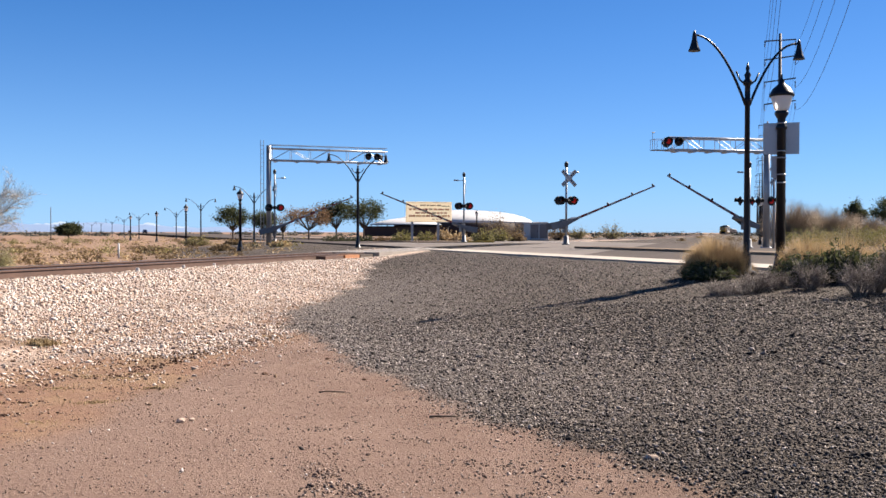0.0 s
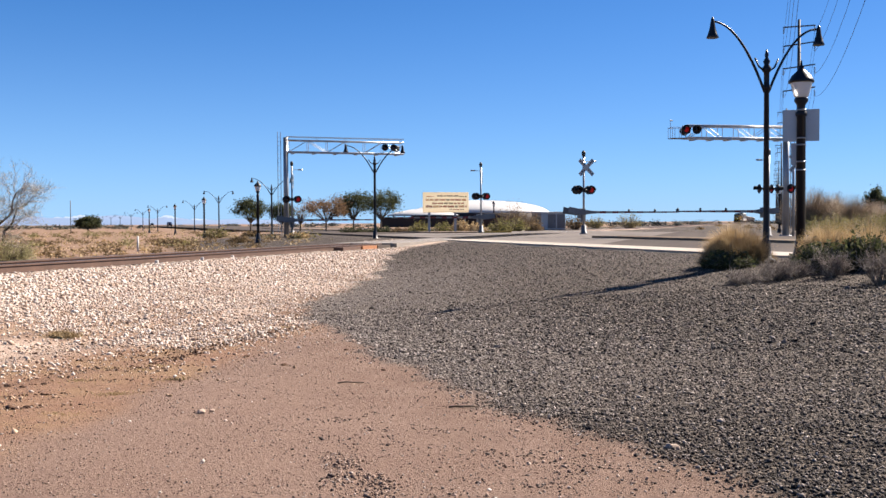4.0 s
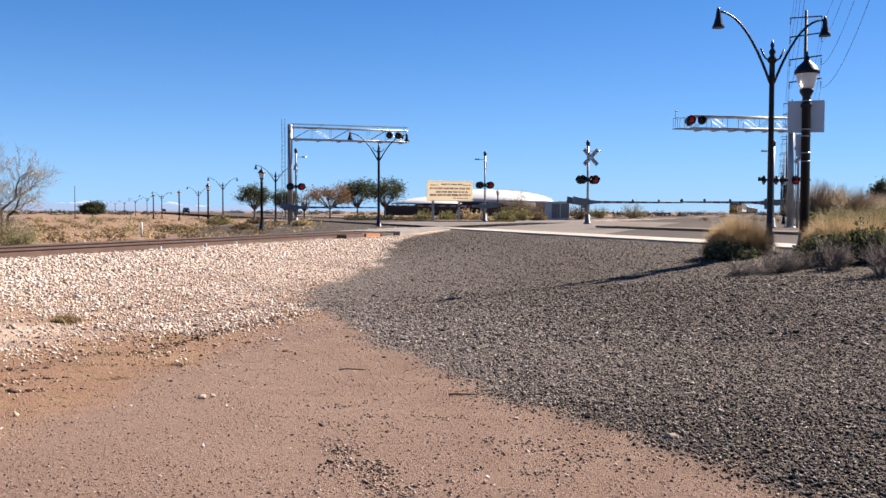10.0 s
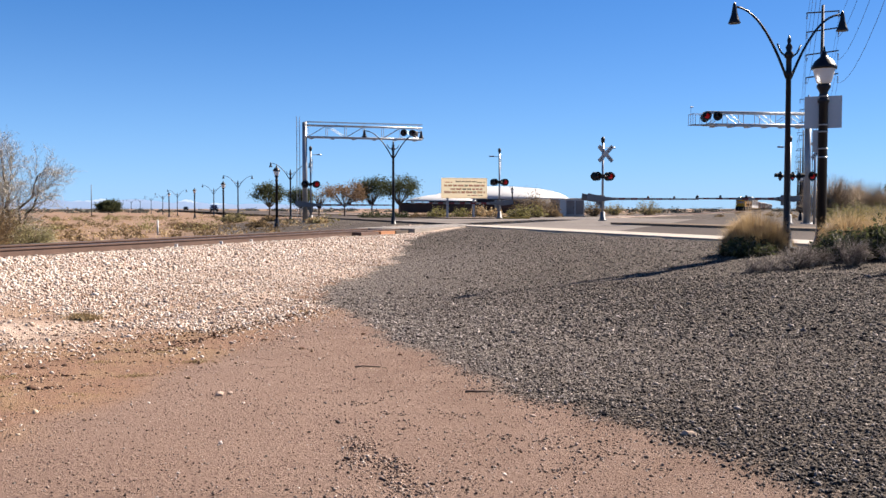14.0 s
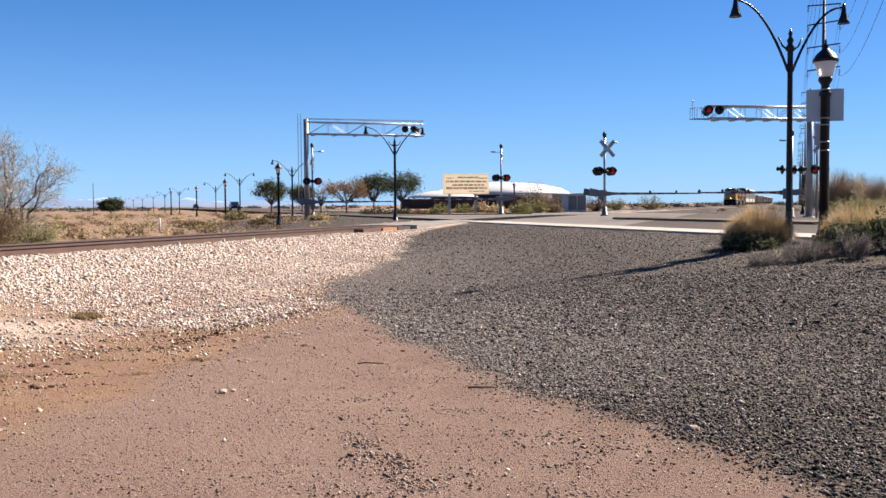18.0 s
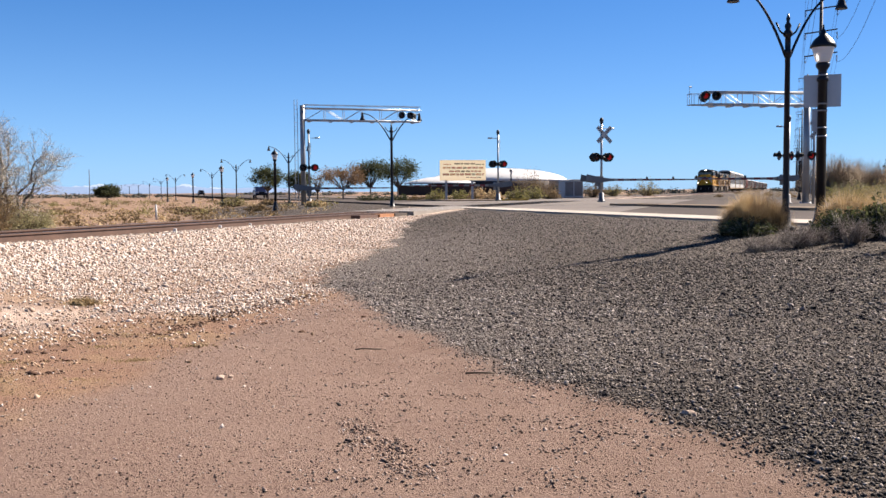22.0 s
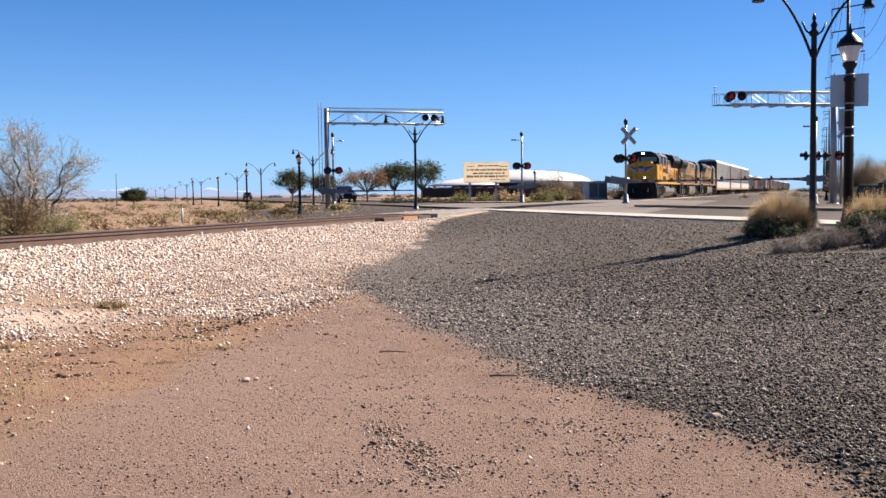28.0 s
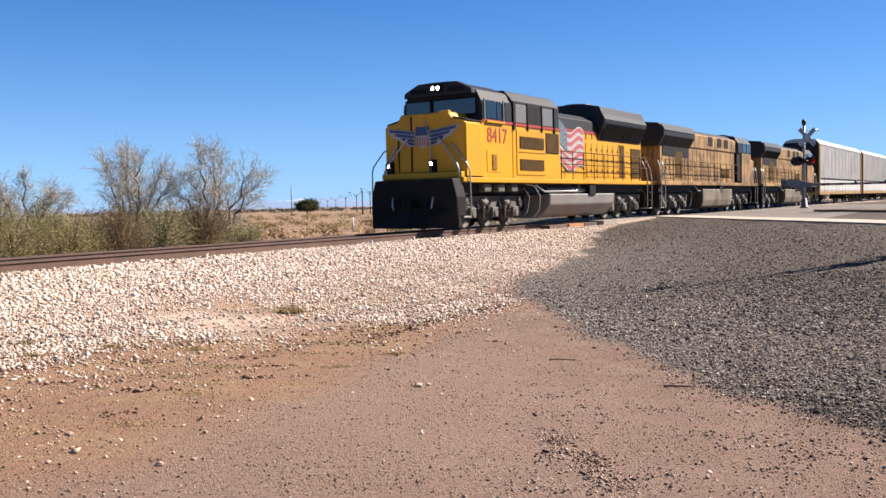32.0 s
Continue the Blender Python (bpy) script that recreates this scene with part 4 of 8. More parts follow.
    slats("side_grille", 1.545, 4.6, 6.5, 1.95, 2.32, 14, root, GRILLE)
    slats("side_grille", 1.535, 6.72, 7.8, 2.6, 3.32, 10, root, GRILLE)
    for z0, z1 in ((1.78, 2.5), (2.56, 3.32)):
        panel("access_door", 1.53, 4.4, 6.65, z0, z1, ARMOUR, root, proud=0.015, bevel=0.006)
    # engine hood
    hull("engine_hood", [(1.28, 1.66), (1.28, 3.62)], 7.95, 17.35, ARMOUR, root, "", 0.02)
    hull("hood_roof", [(1.28, 3.62), (1.22, 4.05), (0.8, 4.28)], 7.95, 12.3, ROOF_GREY, root, "grey curved hood roof", 0.03)
    panel("red_stripe", 1.285, 7.95, 12.1, 3.52, 3.63, RED_LINE, root, proud=0.012)
    hood_doors(1.29, 10.9, 15.6, 1.8, 3.15, 8, root, ARMOUR)
    slats("rear_grille", 1.3, 14.55, 15.15, 1.8, 3.2, 12, root, GRILLE)
    slats("rear_grille", 1.3, 16.0, 17.2, 1.8, 3.1, 14, root, GRILLE)
    bars = bm_()
    for k in range(7):
        for s in (-1, 1):
            box(bars, (s * 1.285 - 0.01, 10.95 + 0.0 + 0.62 * k, 3.3), (s * 1.285 + 0.012, 11.0 + 0.62 * k, 3.52))
    part("hinge_bars", bars, GRILLE, root)
    for s in (-1, 1):
        bm = bm_()
        pipe(bm, [(s * 1.3, 5.5, 1.46), (s * 1.42, 5.9, 1.42), (s * 1.46, 6.3, 1.05), (s * 1.4, 6.35, 0.55), (s * 1.3, 6.1, 0.3)], 0.022, 8)
        part("cable_loop", bm, HANDRAIL, root, "pale cable loop before the tank")
        for k in range(3):
            bm = bm_()
            box(bm, (s * 1.3 - 0.12, 2.3 + 0.95 * k, 1.2), (s * 1.3 + 0.12, 2.75 + 0.95 * k, 1.46), 0.03)
            part("air_filter", bm, TRUCK_GREY, root)
    wavy_flag(root)
    # flared radiator
    hull("radiator_flare", [(1.28, 3.3), (1.62, 4.04), (1.62, 4.18), (1.4, 4.7), (0.7, 4.84)], 12.15, 17.2, ROOF_GREY, root, "dark flared radiator housing", 0.03)
    for s in (-1, 1):
        for k in range(2):
            y0 = 12.35 + 2.4 * k
            bm = bm_()
            vs = [bm.verts.new(p) for p in ((s * 1.33, y0, 3.36), (s * 1.33, y0 + 2.27, 3.36), (s * 1.64, y0 + 2.27, 3.96), (s * 1.64, y0, 3.96))]
            bm.faces.new(vs)
            bmesh.ops.solidify(bm, geom=bm.faces[:], thickness=0.02)
            part("radiator_screen", bm, UNDER_BLACK, root, "black radiator screen")
        bm = bm_()
        box(bm, (s * 1.5 - 0.14, 12.2, 4.11), (s * 1.5 + 0.13, 17.15, 4.15))
        part("radiator_ledge", bm, ROOF_GREY, root)
        shape("radiator_side", [(0, 0), (5.0, 0), (5.0, 0.45), (0, 0.45)], pose(s * 1.63, 12.17 if s > 0 else 17.17, 4.16, 62, 0, 90 * s), ROOF_GREY, root, 0.02)
    for k in range(3):
        bm = bm_()
        lathe(bm, [(0.62, 4.82), (0.62, 4.9), (0.55, 4.92)], 20, (0, 13.1 + 1.55 * k, 0))
        part("radiator_fan", bm, ROOF_GREY, root)
    bm = bm_()
    box(bm, (-0.35, 9.4, 4.14), (0.35, 10.4, 4.32), 0.04)
    part("exhaust", bm, UNDER_BLACK, root)
    for s in (-1, 1):
        rail_posts(s * 1.5, 8.1, 17.6, 1.66, 2.72, 1.05, root, GRILLE)
        for y in (L - 0.5, L - 1.1):
            bm = bm_()
            pipe(bm, [(s * 1.55, y, 0.5), (s * 1.57, y, 1.7), (s * 1.5, y, 2.2), (s * 1.35, y - 0.3, 2.7)], 0.024, 8)
            part("grab_rail", bm, HANDRAIL, root, "bare metal grab rail")
    bm = bm_()
    pipe(bm, [(0.3, 0.85, 1.84), (0.3, 0.82, 2.9), (0.1, 0.84, 3.5)], 0.02, 6)
    part("nose_rail", bm, HANDRAIL, root)
    return root, axles


def trailing_locomotive(label):
    """Runs long hood first: radiator end in front, cab at the back."""
    L = 20.2
    root = thing("locomotive", Matrix(), label, "locomotive", "locomotives of the train")
    bm = bm_()
    box(bm, (-1.55, 0.5, 1.5), (1.55, L - 0.5, 1.68), 0.02)
    part("deck", bm, FADED, root)
    underframe(L, root, 7.6, 13.6, True)
    for ys in ((2.2, 3.8, 5.4), (15.0, 16.6, 18.2)):
        truck(ys, root)
        for y in ys:
            wheelset(y, root)
    coupler(0.5, -1, root)
    coupler(L - 0.5, 1, root)
    steps(0.5, 0.6, root)
    steps(L - 0.5, -0.6, root)
    bm = bm_()
    slab(bm, [(-1.5, 0.4), (1.5, 0.4), (1.45, 1.5), (-1.45, 1.5)], 1, 0.4, 0.75, 0.03)
    part("pilot", bm, UNDER_BLACK, root)
    hull("hood", [(1.3, 1.68), (1.3, 3.55)], 1.2, 15.0, FADED, root, "faded sooty yellow long hood", 0.02)
    hull("radiator_wing", [(1.3, 3.4), (1.6, 3.9), (1.6, 4.15), (1.35, 4.5), (0.6, 4.58)], 0.9, 5.9, ROOF_GREY, root, "dark grey radiator wing", 0.03)
    for s in (-1, 1):
        shape("radiator_side", [(0, 0), (4.9, 0), (4.9, 0.36), (0, 0.36)], pose(s * 1.61, 0.95 if s > 0 else 5.85, 4.14, 62, 0, 90 * s), ROOF_GREY, root, 0.02)
        for y0 in (1.2, 3.55):
            bm = bm_()
            vs = [bm.verts.new(p) for p in ((s * 1.35, y0, 3.45), (s * 1.35, y0 + 2.2, 3.45), (s * 1.6, y0 + 2.2, 3.88), (s * 1.6, y0, 3.88))]
            bm.faces.new(vs)
            bmesh.ops.solidify(bm, geom=bm.faces[:], thickness=0.02)
            part("radiator_screen", bm, UNDER_BLACK, root)
    hull("hood_top", [(1.36, 3.5), (1.36, 4.2), (0.9, 4.42)], 5.9, 15.0, FADED, root, "sooty faded yellow hood side", 0.03)
    hull("hood_roof", [(1.3, 4.2), (0.85, 4.5), (0.4, 4.55)], 6.0, 14.9, ROOF_GREY, root, "", 0.02)
    for y0 in (9.2, 11.0, 12.4):
        panel("intake_screen", 1.37, y0, y0 + 0.8, 3.7, 4.2, UNDER_BLACK, root, proud=0.012)
    panel("lower_screen", 1.315, 1.5, 5.7, 2.95, 3.42, UNDER_BLACK, root, "sooty black screen under the radiator", 0.012)
    hood_doors(1.31, 1.4, 6.2, 1.85, 2.9, 8, root, FADED)
    hood_doors(1.31, 6.4, 11.8, 1.85, 3.4, 8, root, FADED)
    slats("rear_grille", 1.32, 3.4, 4.6, 1.9, 3.2, 12, root, GRILLE)
    slats("side_grille", 1.33, 11.9, 13.6, 2.0, 2.5, 8, root, GRILLE)
    panel("cab_gap", 1.4, 15.0, 15.9, 1.8, 4.1, UNDER_BLACK, root, "dark doorway behind the cab", 0.03)
    hull("cab_lower", [(1.5, 1.68), (1.5, 3.5)], 15.9, 18.2, FADED, root, "", 0.02)
    hull("cab_upper", [(1.5, 3.5), (1.5, 4.1), (1.25, 4.5), (0.6, 4.65)], 15.1, 18.2, ROOF_GREY, root, "", 0.03)
    for y0 in (16.1, 17.1):
        panel("side_window", 1.51, y0, y0 + 0.75, 3.58, 4.1, WINDOW, root, "", 0.012)
    hull("nose", [(1.4, 1.68), (1.4, 3.1), (0.9, 3.5)], 18.2, 19.3, FADED, root, "", 0.04)
    for s in (-1, 1):
        rail_posts(s * 1.5, 1.3, 14.8, 1.68, 2.74, 1.25, root, GRILLE)
        for y in (0.55, 1.15, L - 1.15, L - 0.55):
            bm = bm_()
            pipe(bm, [(s * 1.55, y, 0.5), (s * 1.57, y, 1.7), (s * 1.5, y, 2.3), (s * 1.4, y, 2.7)], 0.024, 8)
            part("grab_rail", bm, HANDRAIL, root)
    return root


def autorack():
    L = 25.2
    root = thing("autorack_wagon", Matrix(), "tall autorack wagon with grey ribbed panels and white roof", "rail wagon", "autorack wagons")
    for y in (2.6, L - 2.6):
        truck((y - 0.9, y + 0.9), root, UNDER_BLACK)
        for d in (-0.9, 0.9):
            wheelset(y + d, root)
    bm = bm_()
    box(bm, (-1.48, 0.5, 0.85), (1.48, L - 0.5, 1.12), 0.02)
    part("side_sill", bm, RACK_YELLOW, root, "ochre side sill")
    hull("rack_body", [(1.44, 1.12), (1.44, 5.15)], 0.7, L - 0.7, RACK_SIDE, root, "", 0.02)
    hull("rack_roof", [(1.5, 5.12), (1.5, 5.24), (1.25, 5.55), (0.6, 5.68)], 0.55, L - 0.55, RACK_ROOF, root, "white curved roof", 0.03)
    n = 12
    for k in range(n):
        w = (L - 2.0) / n
        y0 = 1.0 + w * k
        for s in (-1, 1):
            bm = bm_()
            box(bm, (s * 1.455 - 0.015, y0 + 0.06, 1.2), (s * 1.455 + 0.015, y0 + w - 0.06, 2.15))
            part("lower_panel", bm, RACK_SIDE, root)
            bm = bm_()
            box(bm, (s * 1.455 - 0.015, y0 + 0.06, 2.3), (s * 1.455 + 0.015, y0 + w - 0.06, 5.06))
            part("side_panel", bm, RACK_SIDE, root)
            bm = bm_()
            for j in range(5):
                yy = y0 + 0.06 + (w - 0.12) * (j + 0.5) / 5
                box(bm, (s * 1.478 - 0.006, yy - 0.03, 2.3), (s * 1.478 + 0.012, yy + 0.03, 5.06))
            tagged(part("corrugation", bm, RACK_SIDE, root), kind="stuff")
    for s in (-1, 1):
        for y in (0.72, L - 0.72):
            bm = bm_()
            box(bm, (s * 1.46 - 0.06, y - 0.22, 0.9), (s * 1.46 + 0.06, y + 0.22, 5.18), 0.02)
            part("corner_post", bm, RACK_YELLOW, root)
        bm = bm_()
        box(bm, (s * 1.47 - 0.03, 0.9, 2.17), (s * 1.47 + 0.03, L - 0.9, 2.27))
        part("deck_rail", bm, UNDER_BLACK, root)
    for y0, y1 in ((0.48, 0.7), (L - 0.7, L - 0.48)):
        bm = bm_()
        box(bm, (-1.4, y0, 1.1), (1.4, y1, 5.35), 0.03)
        part("end_door", bm, ROOF_GREY, root, "dark grey end door")
        for k in range(6):
            x = -1.2 + 0.48 * k
            bm = bm_()
            box(bm, (x - 0.03, y0 - 0.03, 1.2), (x + 0.03, y1 + 0.03, 5.2))
            part("door_rib", bm, ROOF_GREY, root)
    coupler(0.5, -1, root)
    coupler(L - 0.5, 1, root)
    return root


def goods_wagon(kind):
    L = 17.2
    if kind == "hopper":
        root = thing("hopper_wagon", Matrix(), "pale grey covered hopper wagon with ribbed sides", "rail wagon", "goods wagons")
        hull("hopper_body", [(0.9, 1.1), (1.45, 1.9), (1.48, 3.9), (1.0, 4.25)], 1.4, L - 1.4, HOPPER, root, "", 0.05)
        for k in range(10):
            y = 1.8 + (L - 3.6) * k / 9
            for s in (-1, 1):
                bm = bm_()
                box(bm, (s * 1.49 - 0.05, y - 0.05, 1.7), (s * 1.49 + 0.05, y + 0.05, 3.9))
                part("side_rib", bm, HOPPER, root)
    else:
        root = thing("box_wagon", Matrix(), "oxide red box wagon with a sliding door", "rail wagon", "goods wagons")
        hull("box_body", [(1.46, 1.1), (1.46, 3.85), (0.9, 4.05)], 0.8, L - 0.8, BOX_RED, root, "", 0.03)
        panel("sliding_door", 1.48, 7.0, 10.2, 1.2, 3.75, HOPPER if kind == "white" else BOX_RED, root, "", 0.03)
        for k in range(14):
            y = 1.1 + (L - 2.2) * k / 13
            for s in (-1, 1):
                bm = bm_()
                box(bm, (s * 1.475 - 0.02, y - 0.04, 1.15), (s * 1.475 + 0.02, y + 0.04, 3.8))
                part("side_rib", bm, BOX_RED, root)
    bm = bm_()
    box(bm, (-1.2, 0.4, 0.9), (1.2, L - 0.4, 1.12))
    part("underframe", bm, UNDER_BLACK, root)
    for y in (2.2, L - 2.2):
        truck((y - 0.85, y + 0.85), root, UNDER_BLACK)
        for d in (-0.85, 0.85):
            wheelset(y + d, root)
    coupler(0.3, -1, root)
    coupler(L - 0.3, 1, root)
    return root


lead, lead_axles = lead_locomotive()
TRAIN = [(lead, 0.0)]
second = trailing_locomotive("faded sooty yellow diesel locomotive coupled behind the leader")
third = copy_thing(second, Matrix())
third["label"] = "third faded yellow diesel locomotive coupled before the wagons"
TRAIN += [(second, 18.8), (third, 39.5)]
rack = autorack()
racks = [rack, copy_thing(rack, Matrix()), copy_thing(rack, Matrix())]
for k, ob in enumerate(racks):
    TRAIN.append((ob, 60.2 + 25.6 * k))
kinds = {k: goods_wagon(k) for k in ("hopper", "red", "white")}
used = set()
for k, kind in enumerate(("hopper", "red", "hopper", "hopper", "white", "hopper", "red", "hopper", "hopper", "hopper", "white", "hopper", "hopper", "red", "hopper", "hopper", "hopper", "hopper", "white", "hopper")):
    ob = copy_thing(kinds[kind], Matrix()) if kind in used else kinds[kind]
    used.add(kind)
    TRAIN.append((ob, 137.2 + 17.5 * k))


def train_pose(t, back):
    p = on_track(0, FRONT + SPEED * (32 - t) + back)
    return pose(p.x, p.y, RAIL_Z, 0, 0, -TRACK)


for ob, back in TRAIN:
    ob.matrix_basis = train_pose(0, back)

# ---- crossing gates, gantries ----
def facing_light(x, z, parent, lit, y=-0.18, turn=0):
    """One flashing lamp: round black background, hood, lens and housing; it looks along -y."""
    root = new("signal_light")
    root.parent = parent
    root.matrix_basis = pose(x, 0, z, 0, 0, turn)
    bm = bm_()
    lathe(bm, [(0.254, y), (0.254, y + 0.012), (0.1, y + 0.016)], 24, axis=1)
    part("background", bm, SIGNAL_BLACK, root, "round black signal background")
    bm = bm_()
    lathe(bm, [(0.02, y - 0.02), (0.1, y - 0.015), (0.148, y - 0.002)], 18, axis=1)
    part("lens", bm, LENS_ON if lit else LENS_OFF, root, "glowing red lens" if lit else "dark red lens")
    bm = bm_()
    n = 14
    ring = [(0.16 * math.cos(a), 0.16 * math.sin(a)) for a in np.linspace(-0.3, math.pi + 0.3, n)]
    back = [bm.verts.new((a, y, b)) for a, b in ring]
    lip = [bm.verts.new((a, y - 0.26, b)) for a, b in ring]
    for k in range(n - 1):
        bm.faces.new((back[k], back[k + 1], lip[k + 1], lip[k]))
    bmesh.ops.solidify(bm, geom=bm.faces[:], thickness=0.006)
    part("hood", bm, SIGNAL_BLACK, root)
    bm = bm_()
    lathe(bm, [(0.13, y + 0.016), (0.12, y + 0.12), (0.05, y + 0.16)], 14, axis=1)
    part("housing", bm, SIGNAL_BLACK, root)
    return root


def crossbuck(z, parent, y=-0.1, turn=0):
    """Two white boards crossed, with black letter bars."""
    for k, a in enumerate((45, -45)):
        bm = bm_()
        box(bm, (-0.61, -0.008, -0.115), (0.61, 0.008, 0.115), 0.004)
        board = part("crossbuck_board", bm, WHITE_PAINT, parent, "white crossbuck board", pose(0, 0, 0, 0, 0, turn) @ pose(0.12, y - 0.02 * k, z, 0, a, 0))
        bm = bm_()
        for x in np.linspace(-0.5, 0.5, 8):
            if abs(x) > 0.12:
                box(bm, (x - 0.03, -0.012, -0.045), (x + 0.03, -0.009, 0.045))
        tagged(part("letter_bar", bm, SIGNAL_BLACK, board), kind="stuff")


def gate(x, y, z0, top, sig, buck, pivot, length, side, label, lit, lamp=True, turn=0):
    """A signal mast with a barrier arm; side 1: the arm reaches to the right of the traffic that it stops. Heights over z = 0."""
    root = thing("crossing_gate", pose(x, y, z0, 0, 0, -ROAD), label, "crossing gate", "gates of the level crossing")
    h = lambda z: z - z0
    bm = bm_()
    tube(bm, (0, 0, 0), (0, 0, h(top) - 0.35), 0.063, n=14)
    part("mast", bm, GALV, root, "galvanised steel mast")
    bm = bm_()
    lathe(bm, [(0.24, 0), (0.24, 0.05), (0.16, 0.1), (0.13, 0.5), (0.07, 0.54)], 16)
    part("mast_base", bm, DULL_STEEL, root)
    bm = bm_()
    lathe(bm, [(0.04, h(top) - 0.36), (0.1, h(top) - 0.3), (0.12, h(top) - 0.12), (0.05, h(top))], 14)
    part("bell", bm, SIGNAL_BLACK, root, "black warning bell")
    bm = bm_()
    tube(bm, (0, 0, h(top) - 0.62), (side * 0.72, 0, h(top) - 0.6), 0.02, n=6)
    tube(bm, (side * 0.45, 0, h(top) - 0.6), (side * 0.78, 0, h(top) - 0.6), 0.05, n=8)
    part("flood_lamp", bm, GALV, root)
    if lamp:
        crossbuck(h(buck), root, turn=turn)
    bm = bm_()
    tube(bm, (-0.42, 0, h(sig)), (0.42, 0, h(sig)), 0.035, n=8)
    box(bm, (-0.1, -0.1, h(sig) - 0.12), (0.1, 0.1, h(sig) + 0.12), 0.02)
    part("signal_arm", bm, SIGNAL_BLACK, root)
    for k, dx in enumerate((-0.4, 0.4)):
        facing_light(dx, h(sig), root, k == lit, turn=0 if lamp else 75)
        facing_light(dx, h(sig), root, k != lit, turn=180 if lamp else -105)
    # mechanism, counterweights, arm
    bm = bm_()
    box(bm, (-0.18, 0.08, h(pivot) - 0.35), (0.18, 0.5, h(pivot) + 0.22), 0.03)
    box(bm, (-0.12, 0.0, h(pivot) - 0.55), (0.12, 0.2, h(pivot) - 0.3), 0.02)
    part("gate_mechanism", bm, DULL_STEEL, root, "grey gate motor housing")
    arm = new("gate_arm")
    arm.parent = root
    arm.matrix_basis = pose(0, 0, h(pivot))
    s = side
    for yy in (-0.13, 0.58):
        bm = bm_()
        reach = 1.0 if lamp else 0.6
        pts = [(s * 0.5, -0.08), (s * 0.5, 0.08), (s * -0.2, 0.17), (s * -0.98 * reach, 0.32 * reach), (s * -1.04 * reach, -0.06), (s * -0.2, -0.17)]
        slab(bm, pts, 1, yy - 0.02, yy + 0.02, 0.006)
        part("counterweight", bm, DULL_STEEL, arm, "grey counterweight plate")
    bm = bm_()
    box(bm, (min(s * 0.45, s * 0.75), -0.15, -0.08), (max(s * 0.45, s * 0.75), 0.6, 0.08), 0.02)
    part("arm_bracket", bm, DULL_STEEL, arm)
    n = max(4, round((length - 0.6) / 0.41))
    for k in range(n):
        a, b = 0.6 + (length - 0.6) * k / n, 0.6 + (length - 0.6) * (k + 1) / n
        t0, t1 = 0.07 - 0.035 * k / n, 0.07 - 0.035 * (k + 1) / n
        bm = bm_()
        box(bm, (min(s * a, s * b), -0.03, -t0), (max(s * a, s * b), 0.03, t0))
        part("arm_stripe", bm, RED_PAINT if k % 2 else ARM_SHADED_WHITE, arm, "red reflective stripe" if k % 2 else "white reflective stripe")
    for f in (0.42, 0.72, 0.98):
        bm = bm_()
        lathe(bm, [(0.05, 0.04), (0.06, 0.06), (0.06, 0.14), (0.03, 0.18)], 10, (s * (0.5 + (length - 0.5) * f), 0, 0))
        part("arm_lamp", bm, SIGNAL_BLACK, arm)
    return root, arm, side


